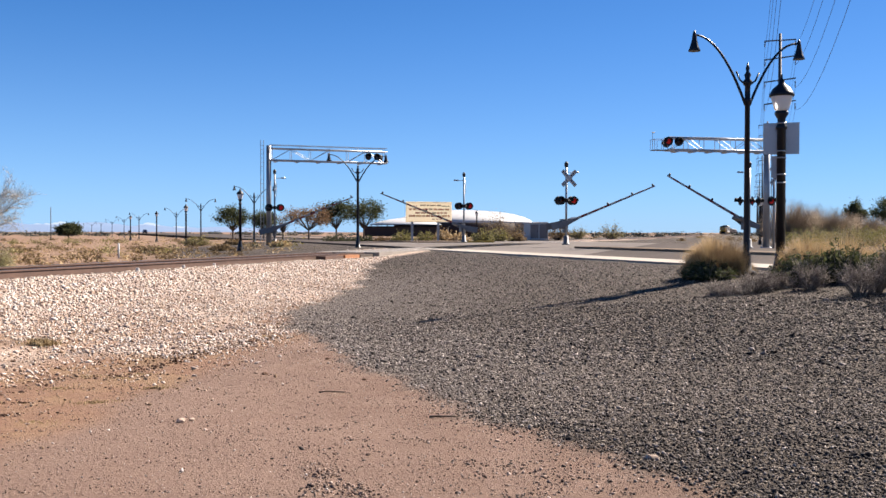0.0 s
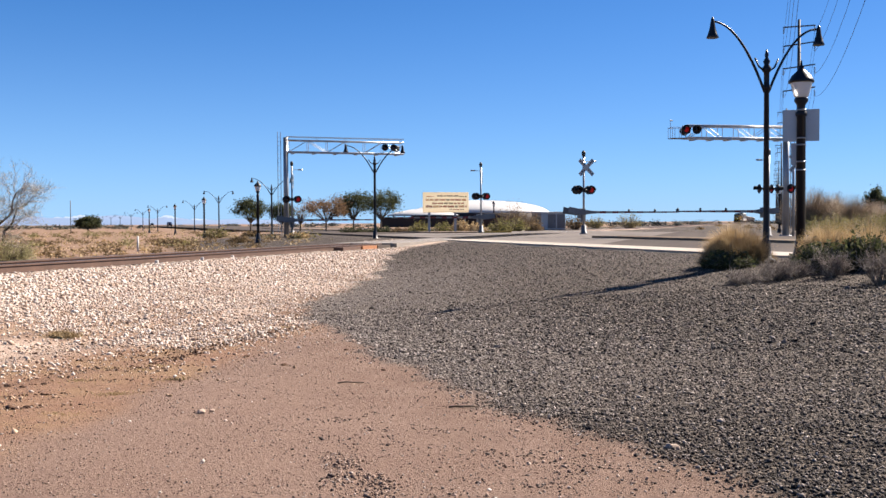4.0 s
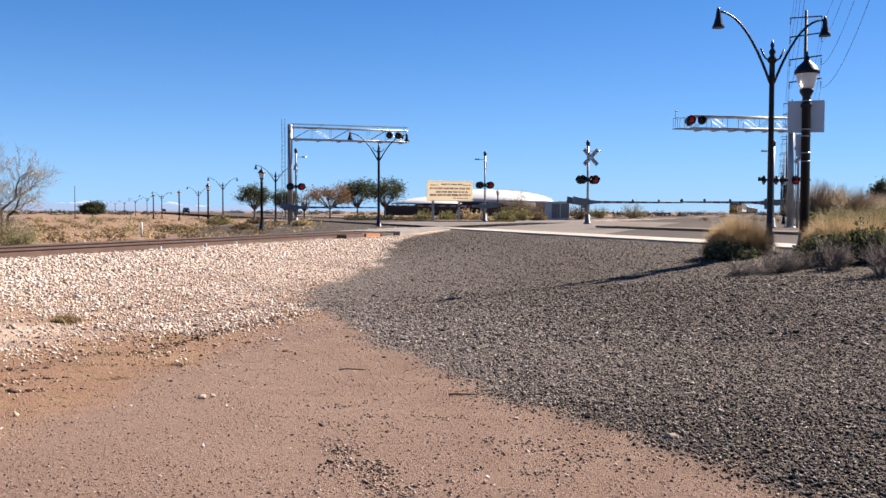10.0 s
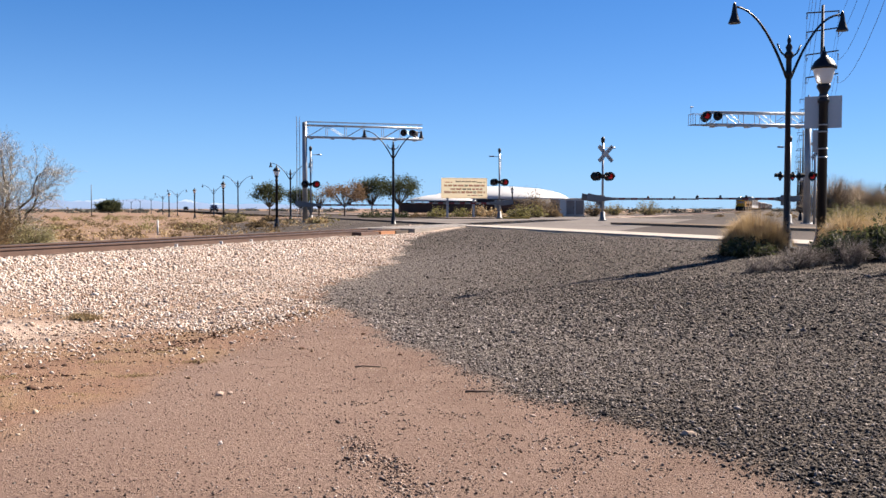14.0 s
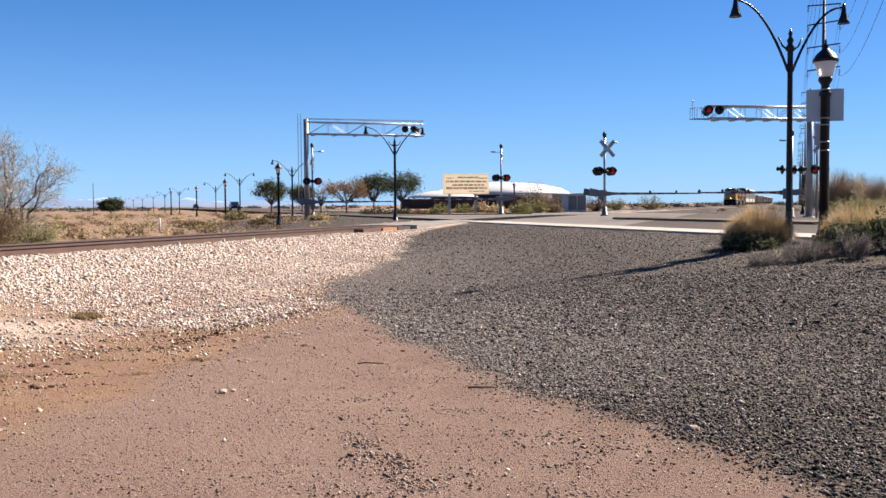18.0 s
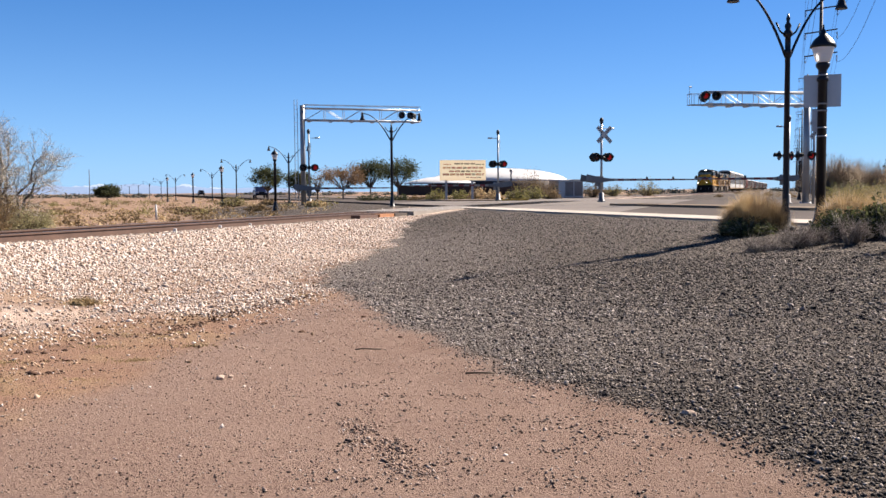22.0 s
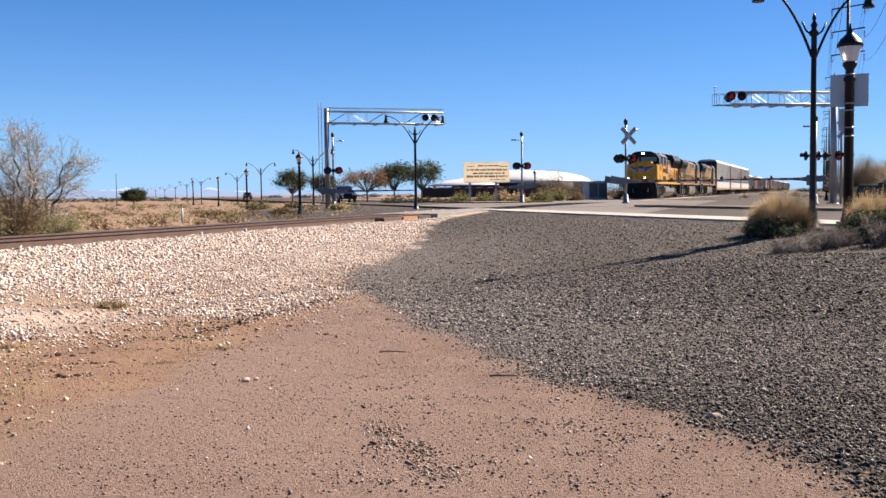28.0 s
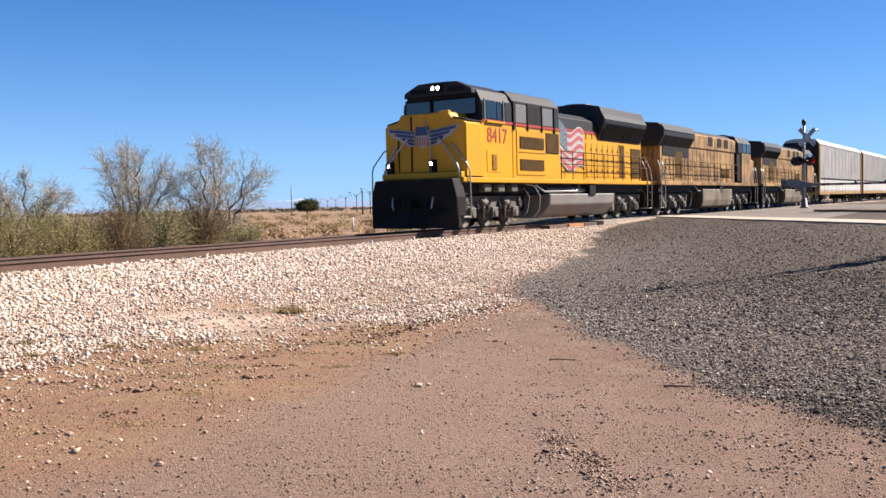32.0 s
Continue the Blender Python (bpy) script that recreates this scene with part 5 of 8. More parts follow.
def gantry(x, y, z0, top, low, length, side, lights, label, rail=0.25, deep=0.82, turn=-ROAD, lit=True, basket=0.0):
    """A cantilever with a trussed walkway over the lanes and lamps near its tip."""
    root = thing("signal_gantry", pose(x, y, z0, 0, 0, turn), label, "signal gantry", "gantries of the level crossing")
    h = lambda z: z - z0
    s = side
    bm = bm_()
    tube(bm, (0, 0, 0), (0, 0, h(top)), 0.19, 0.17, 18)
    lathe(bm, [(0.36, 0), (0.36, 0.06), (0.2, 0.08)], 18)
    part("column", bm, GALV, root, "thick galvanised column")
    for k in range(8):
        a = k * math.tau / 8
        bm = bm_()
        tube(bm, (0.3 * math.cos(a), 0.3 * math.sin(a), 0.05), (0.3 * math.cos(a), 0.3 * math.sin(a), 0.14), 0.025, n=6)
        part("anchor_bolt", bm, GALV, root)
    bm = bm_()
    for xx in (-0.34, -0.56):
        tube(bm, (xx * s, 0.1, 0.4), (xx * s, 0.1, h(top) + 0.4), 0.022, n=6)
    for z in np.arange(0.6, h(top) + 0.2, 0.3):
        tube(bm, (-0.34 * s, 0.1, z), (-0.56 * s, 0.1, z), 0.012, n=5)
    part("ladder", bm, GALV, root, "galvanised ladder")
    lo, hi = h(low), h(low) + deep
    if basket:
        # a railed platform past the truss's end
        bm = bm_()
        box(bm, (min(s * length, s * (length + basket)), -0.32, lo - 0.05), (max(s * length, s * (length + basket)), 0.32, lo - 0.02))
        part("end_platform", bm, DULL_STEEL, root)
        bm = bm_()
        for yy in (-0.3, 0.3):
            for dx in (0.05, 0.5 * basket, basket - 0.03):
                tube(bm, (s * (length + dx), yy, lo), (s * (length + dx), yy, lo + 0.55), 0.014, n=5)
            tube(bm, (s * length, yy, lo + 0.55), (s * (length + basket), yy, lo + 0.55), 0.014, n=5)
        tube(bm, (s * (length + basket - 0.03), -0.3, lo + 0.55), (s * (length + basket - 0.03), 0.3, lo + 0.55), 0.014, n=5)
        tube(bm, (s * (length + basket - 0.03), 0, lo), (s * (length + basket - 0.03), 0, lo + 0.95), 0.014, n=5)
        tube(bm, (s * (length + basket - 0.16), 0, lo + 0.93), (s * (length + basket), 0, lo + 0.95), 0.035, n=6)
        part("platform_rail", bm, GALV, root, "thin platform railing")
    for yy in (-0.3, 0.3):
        for z in (lo, hi):
            bm = bm_()
            tube(bm, (0, yy, z), (s * length, yy, z), 0.045, n=8)
            part("chord", bm, ALU, root)
        n = 6
        for k in range(n + 1):
            a, b = s * min(0.2 + (length - 0.4) * k / n, length), s * (0.2 + (length - 0.4) * (k + 1) / n)
            bm = bm_()
            tube(bm, (a, yy, lo), (a, yy, hi), 0.02, n=6)
            part("truss_post", bm, ALU, root)
            if k < n and (k % 2 == 0 or k % 4 == 1):
                bm = bm_()
                tube(bm, (a, yy, lo if k % 2 == 0 else hi), (b, yy, hi if k % 2 == 0 else lo), 0.02, n=6)
                part("truss_diagonal", bm, ALU, root)
        bm = bm_()
        tube(bm, (0, yy, hi + rail), (s * length, yy, hi + rail), 0.02, n=6)
        part("walkway_rail", bm, GALV, root)
        for k in range(5):
            a = s * (0.2 + (length - 0.4) * k / 4)
            bm = bm_()
            tube(bm, (a, yy, hi), (a, yy, hi + rail), 0.016, n=5)
            part("rail_post", bm, GALV, root)
    bm = bm_()
    box(bm, (min(0, s * length), -0.32, lo - 0.07), (max(0, s * length), 0.32, lo - 0.03))
    part("walkway", bm, ALU, root, "grated walkway")
    for k in range(6):
        a = s * (0.5 + (length - 1) * k / 5)
        bm = bm_()
        box(bm, (a - 0.1, -0.36, lo - 0.14), (a + 0.1, 0.36, lo - 0.071), 0.01)
        part("walkway_bearer", bm, ALU, root)
    for k, (dx, turn) in enumerate(lights):
        facing_light(s * dx, lo + 0.42, root, k == 0 and lit, -0.5, turn)
    return root


gates = [
    gate(8.9, 53.25, 0.9, 5.65, 3.42, 4.69, 2.15, 6.25, 1, "median gate mast with crossbuck and striped arm", 1),
    gate(18.55, 50.75, 0.74, 5.5, 3.34, 4.66, 2.12, 5.8, -1, "roadside gate mast beside the gantry column", 0, False),
    gate(-9.5, 66.3, 0.6, 6.0, 3.31, 4.6, 1.85, 6.1, 1, "far gate mast with crossbuck beside the gantry", 1, turn=78),
    gate(3.9, 67.9, 0.88, 5.95, 3.5, 4.9, 1.98, 6.7, -1, "far median gate mast with crossbuck and striped arm", 1, turn=68),
]
gantry(20.1, 52.3, 0.72, 7.05, 6.18, 6.0, -1, ((6.1, 0), (5.5, 0), (5.8, 180)), "galvanised cantilever with two red lamps over the road", 0.05, 0.64, 8.0, True, 0.85)
gantry(-10.05, 67.25, 0.55, 7.75, 6.72, 8.7, 1, ((7.2, 0), (7.85, 0), (8.35, 180)), "galvanised cantilever with walkway over the far lanes", lit=False)
pole = thing("signal_mast", pose(19.75, 50.35, 0.74, 0, 0, -ROAD), "slim signal mast with crossbuck and two red lamps", "signal mast")
bm = bm_()
tube(bm, (0, 0, 0), (0, 0, 4.7), 0.06, n=12)
part("mast", bm, GALV, pole)
crossbuck(3.94, pole)
for k, dx in enumerate((-0.3, 0.3)):
    facing_light(dx, 2.58, pole, k == 0)
bm = bm_()
tube(bm, (-0.35, 0, 2.58), (0.35, 0, 2.58), 0.03, n=8)
part("signal_arm", bm, SIGNAL_BLACK, pole)
# angle of each arm over level, by seconds
ARM_DROP = [
    [(0, 20.7), (1, 11.3), (2, 4.8), (3, 0.6), (3.6, 0), (32, 0)],
    [(0, 25.5), (1, 15.6), (2, 8.2), (3, 2.3), (3.8, 0), (32, 0)],
    [(0, 22), (1, 11), (2, 4), (3, 0.3), (3.6, 0), (32, 0)],
    [(0, 20.5), (1, 12), (2, 4.5), (3, 0.6), (3.6, 0), (32, 0)],
]


# ---- lamps ----
FROSTED = bpy.data.materials.new("frosted_globe")
FROSTED.use_nodes = True
FROSTED.node_tree.nodes["Principled BSDF"].inputs["Base Color"].default_value = (0.85, 0.83, 0.8, 1)
FROSTED.node_tree.nodes["Principled BSDF"].inputs["Transmission Weight"].default_value = 0.25
FROSTED.node_tree.nodes["Principled BSDF"].inputs["Roughness"].default_value = 0.35


def path_lamp(x, y, z, group="lamps along the path"):
    root = thing("street_lamp", pose(x, y, z), "black cast-iron path lamp with frosted lantern", "street lamp", group)
    bm = bm_()
    lathe(bm, [(0.2, 0), (0.2, 0.06), (0.17, 0.1), (0.15, 0.3), (0.11, 0.42), (0.09, 0.6), (0.085, 0.62)], 14)
    part("lamp_base", bm, BLACK_IRON, root)
    bm = bm_()
    lathe(bm, [(0.082, 0.6), (0.076, 2.8), (0.1, 2.82), (0.1, 2.87), (0.07, 2.9), (0.07, 3.0), (0.12, 3.08), (0.12, 3.12), (0.1, 3.14)], 14)
    part("shaft", bm, BLACK_IRON, root)
    bm = bm_()
    lathe(bm, [(0.1, 3.14), (0.125, 3.17), (0.19, 3.4), (0.19, 3.42)], 18)
    part("lantern_glass", bm, FROSTED, root, "frosted lantern glass")
    bm = bm_()
    lathe(bm, [(0.215, 3.4), (0.22, 3.44), (0.2, 3.47), (0.16, 3.54), (0.07, 3.62), (0.045, 3.66), (0.05, 3.69), (0.02, 3.72), (0.012, 3.8)], 18)
    part("lantern_roof", bm, BLACK_IRON, root)
    return root


def double_lamp(x, y, z, turn=-ROAD):
    root = thing("street_lamp", pose(x, y, z, 0, 0, turn), "tall black lamp post with two curved arms and bell shades", "street lamp", "double street lamps")
    bm = bm_()
    lathe(bm, [(0.2, 0), (0.2, 0.06), (0.12, 0.1), (0.1, 0.4), (0.07, 0.5), (0.065, 0.8), (0.055, 3.72), (0.085, 3.74), (0.085, 3.8), (0.06, 3.84), (0.06, 4.1), (0.1, 4.14), (0.1, 4.2), (0.05, 4.26), (0.075, 4.34), (0.03, 4.42), (0.045, 4.48), (0.012, 4.6)], 14)
    part("post", bm, BLACK_IRON, root)
    for s in (-1, 1):
        bm = bm_()
        pts = []
        for k in range(13):
            f = k / 12
            pts.append((s * (0.05 + 1.31 * f), 0, 3.68 + 1.43 * (1 - (1 - f) ** 2.05)))
        pipe(bm, pts, 0.03, 8, 0.022)
        part("curved_arm", bm, BLACK_IRON, root)
        bm = bm_()
        pipe(bm, [(s * 0.05, 0, 4.12), (s * 0.2, 0, 4.22), (s * 0.3, 0, 4.4)], 0.02, 6)
        part("brace", bm, BLACK_IRON, root)
        bm = bm_()
        lathe(bm, [(0.015, 5.2), (0.035, 5.15), (0.045, 5.09), (0.05, 5.05), (0.06, 4.98), (0.1, 4.84), (0.13, 4.77), (0.125, 4.76)], 16, (s * 1.37, 0, 0))
        part("bell_shade", bm, BLACK_IRON, root, "black bell-shaped shade")
    return root


near_lamp = path_lamp(8.16, 20.4, 0.453, "lamps along the path")
near_lamp.matrix_basis = near_lamp.matrix_basis @ Matrix.Scale(1.22, 4)
near_lamp["label"] = "black cast-iron path lamp among dry grass, with banner bands"
plate = thing("road_sign", pose(8.16, 20.4, 0.453, 0, 0, -20) @ Matrix.Scale(1.22, 4), "grey back of a square sign strapped to the lamp", "road sign")
bm = bm_()
box(bm, (-0.31, 0.1, 2.37), (0.31, 0.106, 2.94), 0.002)
part("sign_panel", bm, ALU, plate)
for z in (2.3, 2.42, 2.92, 2.0, 1.85):
    bm = bm_()
    lathe(bm, [(0.084, z - 0.012), (0.088, z), (0.084, z + 0.012)], 14)
    part("strap", bm, HANDRAIL, plate)
bm = bm_()
box(bm, (-0.16, 0.1, 1.95), (0.03, 0.106, 2.34), 0.002)
part("small_panel", bm, ALU, plate)
for z in (2.15, 2.65):
    bm = bm_()
    box(bm, (-0.05, 0.06, z - 0.02), (0.05, 0.102, z + 0.02))
    part("bracket", bm, HANDRAIL, plate)
double_lamp(7.33, 20.21, 0.7)
mid_lamp = double_lamp(-3.05, 55.0, 0.62)
mid_lamp.matrix_basis = mid_lamp.matrix_basis @ Matrix.Diagonal((1.25, 1.25, 1.07, 1.0))
for d, az in ((76, -9.36), (106, -12.45), (139, -13.85), (169, -15.93), (212, -16.75), (258, -17.4), (310, -18.0), (352, -18.5)):
    a = radians(az)
    far_lamp = double_lamp(d * math.sin(a), d * math.cos(a), zat(d * math.sin(a), d * math.cos(a)) - 0.03)
    far_lamp.matrix_basis = far_lamp.matrix_basis @ Matrix.Diagonal((1.13, 1.13, 0.89, 1.0))
for d, az in ((57, -10.18), (87, -13.3), (117, -14.95), (145, -16.4)):
    a = radians(az)
    path_lamp(d * math.sin(a), d * math.cos(a), zat(d * math.sin(a), d * math.cos(a)) - 0.03)
path_lamp(8.1, 113.7, 0.5)
path_lamp(27.9, 73.9, 0.6)


# ---- pylons and wires ----
STEEL_POLE = mat("weathering_steel_pole", (0.09, 0.085, 0.085), (0.13, 0.12, 0.115), 0.7, 0.2)
ARM_Z = (18.6, 16.9, 14.9, 12.9)


def pylon(v, group="power pylons"):
    p = TF * v + TN * 2.35
    root = thing("power_pylon", pose(p.x, p.y, 0.3, 0, 0, -TRACK), "tall dark steel power pole with crossarms", "power pole", group)
    bm = bm_()
    tube(bm, (0, 0, 0), (0, 0, 19.2), 0.3, 0.12, 12)
    part("pole", bm, STEEL_POLE, root)
    for k, z in enumerate(ARM_Z):
        bm = bm_()
        tube(bm, (-1.35, 0, z), (1.35, 0, z + (0.25 if k else 0.0)), 0.06, n=6)
        part("crossarm", bm, STEEL_POLE, root)
        for s in (-1, 1):
            bm = bm_()
            for j in range(5):
                tube(bm, (s * 1.3, 0, z - 0.12 * j), (s * 1.3, 0, z - 0.12 * j - 0.06), 0.07, n=8)
            part("insulator", bm, STEEL_POLE, root)
    return root


for v in (89.9, 160, 230, 300, 370, 440):
    pylon(v)


def wires(v0, v1):
    root = thing("power_line", Matrix(), "thin dark power wires between the poles", "power line", "spans of power line")
    for k, z in enumerate(ARM_Z):
        for s in (-1, 1):
            pts = []
            for i in range(13):
                f = i / 12
                p = TF * (v0 + (v1 - v0) * f) + TN * (2.35 + s * 1.3)
                pts.append((p.x, p.y, z - 0.3 - 2.2 * 4 * f * (1 - f)))
            bm = bm_()
            pipe(bm, pts, 0.013, 4)
            part("wire", bm, STEEL_POLE, root)


for v0, v1 in ((19.9, 89.9), (89.9, 160), (160, 230), (230, 300)):
    wires(v0, v1)


# ---- welcome sign, signal cabinet, arena ----
CREAM = mat("cream_board", (0.9, 0.84, 0.68), (0.84, 0.77, 0.6), 0.7, 0, 0.8, 15, 0.05, (0.3, 0.2, 0.1), 0.4, 1.5)
BAR_RED = mat("sign_red", (0.7, 0.12, 0.04), (0.42, 0.06, 0.03), 0.6)
BAR_ORANGE = mat("sign_orange", (0.85, 0.33, 0.1), (0.7, 0.24, 0.07), 0.6)
BAR_DARK = mat("sign_dark", (0.09, 0.06, 0.03), (0.07, 0.05, 0.03), 0.6)
BAR_GREEN = mat("sign_green", (0.14, 0.2, 0.04), (0.11, 0.16, 0.04), 0.6)
board = thing("billboard", pose(1.59, 80.0, 0.75, 0, 0, 14), "cream roadside board with red and dark lettering bars", "billboard")
bm = bm_()
box(bm, (-1.97, -0.06, 1.76), (1.97, -0.055, 3.4))
banner = CREAM.node_tree
glowing = banner.nodes.new("ShaderNodeBsdfTranslucent")
glowing.inputs[0].default_value = (0.95, 0.87, 0.72, 1)
blend = banner.nodes.new("ShaderNodeMixShader")
blend.inputs[0].default_value = 0.85
banner.links.new(banner.nodes["Principled BSDF"].outputs[0], blend.inputs[1])
banner.links.new(glowing.outputs[0], blend.inputs[2])
banner.links.new(blend.outputs[0], banner.nodes["Material Output"].inputs[0])
part("panel", bm, CREAM, board, "thin cream banner panel")
bm = bm_()
for a in ((-2.02, 1.72, 2.02, 1.8), (-2.02, 3.36, 2.02, 3.44), (-2.02, 1.8, -1.95, 3.36), (1.95, 1.8, 2.02, 3.36)):
    box(bm, (a[0], -0.066, a[1]), (a[2], -0.05, a[3]), 0.004)
part("frame", bm, CREAM, board)
rnd = random.Random(5)
for z, h, x, end, tones in ((3.14, 0.13, -0.75, 1.0, "ddd"), (3.08, 0.1, -1.7, -1.1, "or"), (3.08, 0.1, 1.15, 1.75, "gg"), (2.8, 0.17, -1.75, 1.7, "oorrdrrog"), (2.5, 0.15, -1.2, 1.5, "rrddrrr"), (2.24, 0.19, -1.75, 1.75, "rorrrdoro"), (1.97, 0.08, 0.3, 1.5, "drd")):
    k = 0
    while x < end:
        # one word: a few letter-wide strokes
        bm = bm_()
        for _ in range(rnd.randint(3, 6)):
            w = rnd.uniform(0.045, 0.085)
            if x + w < end + 0.1:
                box(bm, (x, -0.075, z - h / 2), (x + w, -0.062, z + h / 2 * rnd.uniform(0.75, 1.0)))
            x += w + 0.022
        if bm.verts:
            part("letter_bar", bm, {"r": BAR_RED, "o": BAR_ORANGE, "d": BAR_DARK, "g": BAR_GREEN}[tones[k % len(tones)]], board)
        x += 0.07
        k += 1
for x in (-1.45, 0.85):
    bm = bm_()
    box(bm, (x - 0.09, -0.05, 0), (x + 0.09, 0.1, 1.76), 0.01)
    part("support_post", bm, GALV, board, "pale square post")

cabinet = thing("signal_cabinet", pose(13.35, 99.1, 0.72, 0, 0, 16), "pale metal signal cabinet beside the track", "cabinet")
bm = bm_()
box(bm, (-1.05, -0.8, 0.1), (1.05, 0.8, 1.82), 0.03)
part("body", bm, mat("cabinet_grey", (0.55, 0.6, 0.64), (0.48, 0.53, 0.57), 0.5), cabinet)
bm = bm_()
slab(bm, [(-1.15, 1.82), (1.15, 1.82), (1.1, 1.9), (0, 1.98), (-1.1, 1.9)], 1, -0.9, 0.9, 0.01)
part("roof", bm, WHITE_PAINT, cabinet)
for x in (-0.52, 0.52):
    bm = bm_()
    box(bm, (x - 0.45, -0.83, 0.25), (x + 0.45, -0.8, 1.7), 0.01)
    door = part("door", bm, PANEL_GREY, cabinet)
    bm = bm_()
    box(bm, (x + 0.3, -0.86, 0.9), (x + 0.36, -0.83, 1.05))
    part("handle", bm, SIGNAL_BLACK, door)
bm = bm_()
box(bm, (-1.15, -0.9, -0.1), (1.15, 0.9, 0.1), 0.01)
part("plinth", bm, CONCRETE, cabinet)

DOME = mat("white_membrane", (0.82, 0.82, 0.8), (0.74, 0.74, 0.73), 0.6, 0, 0.05, 1.5, 0)
arena = thing("arena", pose(15.0, 262, 0.2), "low white domed arena with dark brown wall", "building")
bm = bm_()
prof = [(19.2 * math.cos(a), 3.8 + 3.75 * math.sin(a)) for a in np.linspace(0.0, math.pi / 2 - 0.02, 10)]
lathe(bm, prof, 48)
part("dome", bm, DOME, arena, "white fabric dome")
bm = bm_()
for k in range(24):
    a = k * math.tau / 24
    for (r0, z0), (r1, z1) in zip(prof[::2], prof[2::2]):
        tube(bm, (r0 * math.cos(a), r0 * math.sin(a), z0), (r1 * math.cos(a), r1 * math.sin(a), z1), 0.08, n=4)
tagged(part("dome_rib", bm, WHITE_PAINT, arena), kind="stuff")
bm = bm_()
lathe(bm, [(19.5, -0.3), (19.5, 3.8), (19.1, 3.9)], 48)
part("ring_wall", bm, mat("arena_brown", (0.05, 0.03, 0.022), (0.07, 0.04, 0.03), 0.8), arena, "dark brown ring wall")
bm = bm_()
lathe(bm, [(10.6, 3.3), (10.5, 3.5), (8.0, 4.2), (4.5, 4.9), (0.5, 5.3)], 32, (-15.2, -12, 0))
part("canopy", bm, DOME, arena, "lower white fabric canopy")
for k in range(8):
    a = k * math.tau / 8 + 0.2
    bm = bm_()
    tube(bm, (-15.2 + 10.2 * math.cos(a), -12 + 10.2 * math.sin(a), -0.3), (-15.2 + 10.2 * math.cos(a), -12 + 10.2 * math.sin(a), 3.4), 0.15, n=8)
    part("canopy_post", bm, STEEL_POLE, arena)
store = thing("shed", pose(-6.5, 236, 0.3, 0, 0, -4), "long low dark brown shed with flat roof", "building")
bm = bm_()
box(bm, (-5, 0, 0), (16, 7, 2.6), 0.03)
part("wall", bm, mat("shed_brown", (0.035, 0.022, 0.018), (0.05, 0.03, 0.024), 0.8), store)
bm = bm_()
box(bm, (-5.3, -0.3, 2.6), (16.3, 7.3, 2.78), 0.03)
part("roof", bm, UNDER_BLACK, store)
house = thing("building", pose(26.5, 205, 0.4, 0, 0, -6), "pale flat-roofed service building", "building")
bm = bm_()
box(bm, (-3.5, 0, 0), (3.5, 6, 3.2), 0.03)
part("wall", bm, CONCRETE, house)
bm = bm_()
box(bm, (-3.7, -0.2, 3.2), (3.7, 6.2, 3.45), 0.02)
part("roof", bm, WHITE_PAINT, house)
for x in (-2.2, 0, 2.2):
    bm = bm_()
    box(bm, (x - 0.5, -0.04, 1.2), (x + 0.5, 0.02, 2.3))
    part("window", bm, WINDOW, house)
post = thing("marker_post", pose(-14.08, 45.88, zat(-14.08, 45.88)), "short white marker post by the track", "post")
bm = bm_()
tube(bm, (0, 0, -0.1), (0, 0, 0.75), 0.05, 0.045, 10)
part("post_shaft", bm, WHITE_PAINT, post)
mast = thing("pole", pose(-52.9, 140.3, 0.3), "thin bare pole on the flats", "pole")
bm = bm_()
tube(bm, (0, 0, -0.1), (0, 0, 4.9), 0.07, 0.05, 8)
part("shaft", bm, STEEL_POLE, mast)


# ---- vehicles ----
TYRE = mat("tyre_rubber", (0.015, 0.015, 0.015), (0.025, 0.025, 0.025), 0.9)
CHROME = mat("bright_metal", (0.6, 0.6, 0.62), (0.5, 0.5, 0.52), 0.25, 0.9)
LAMP_GLASS = mat("headlamp_glass", (0.7, 0.7, 0.72), (0.6, 0.6, 0.62), 0.1)
TAIL_RED = mat("tail_lamp", (0.3, 0.01, 0.01), (0.25, 0.01, 0.01), 0.2)


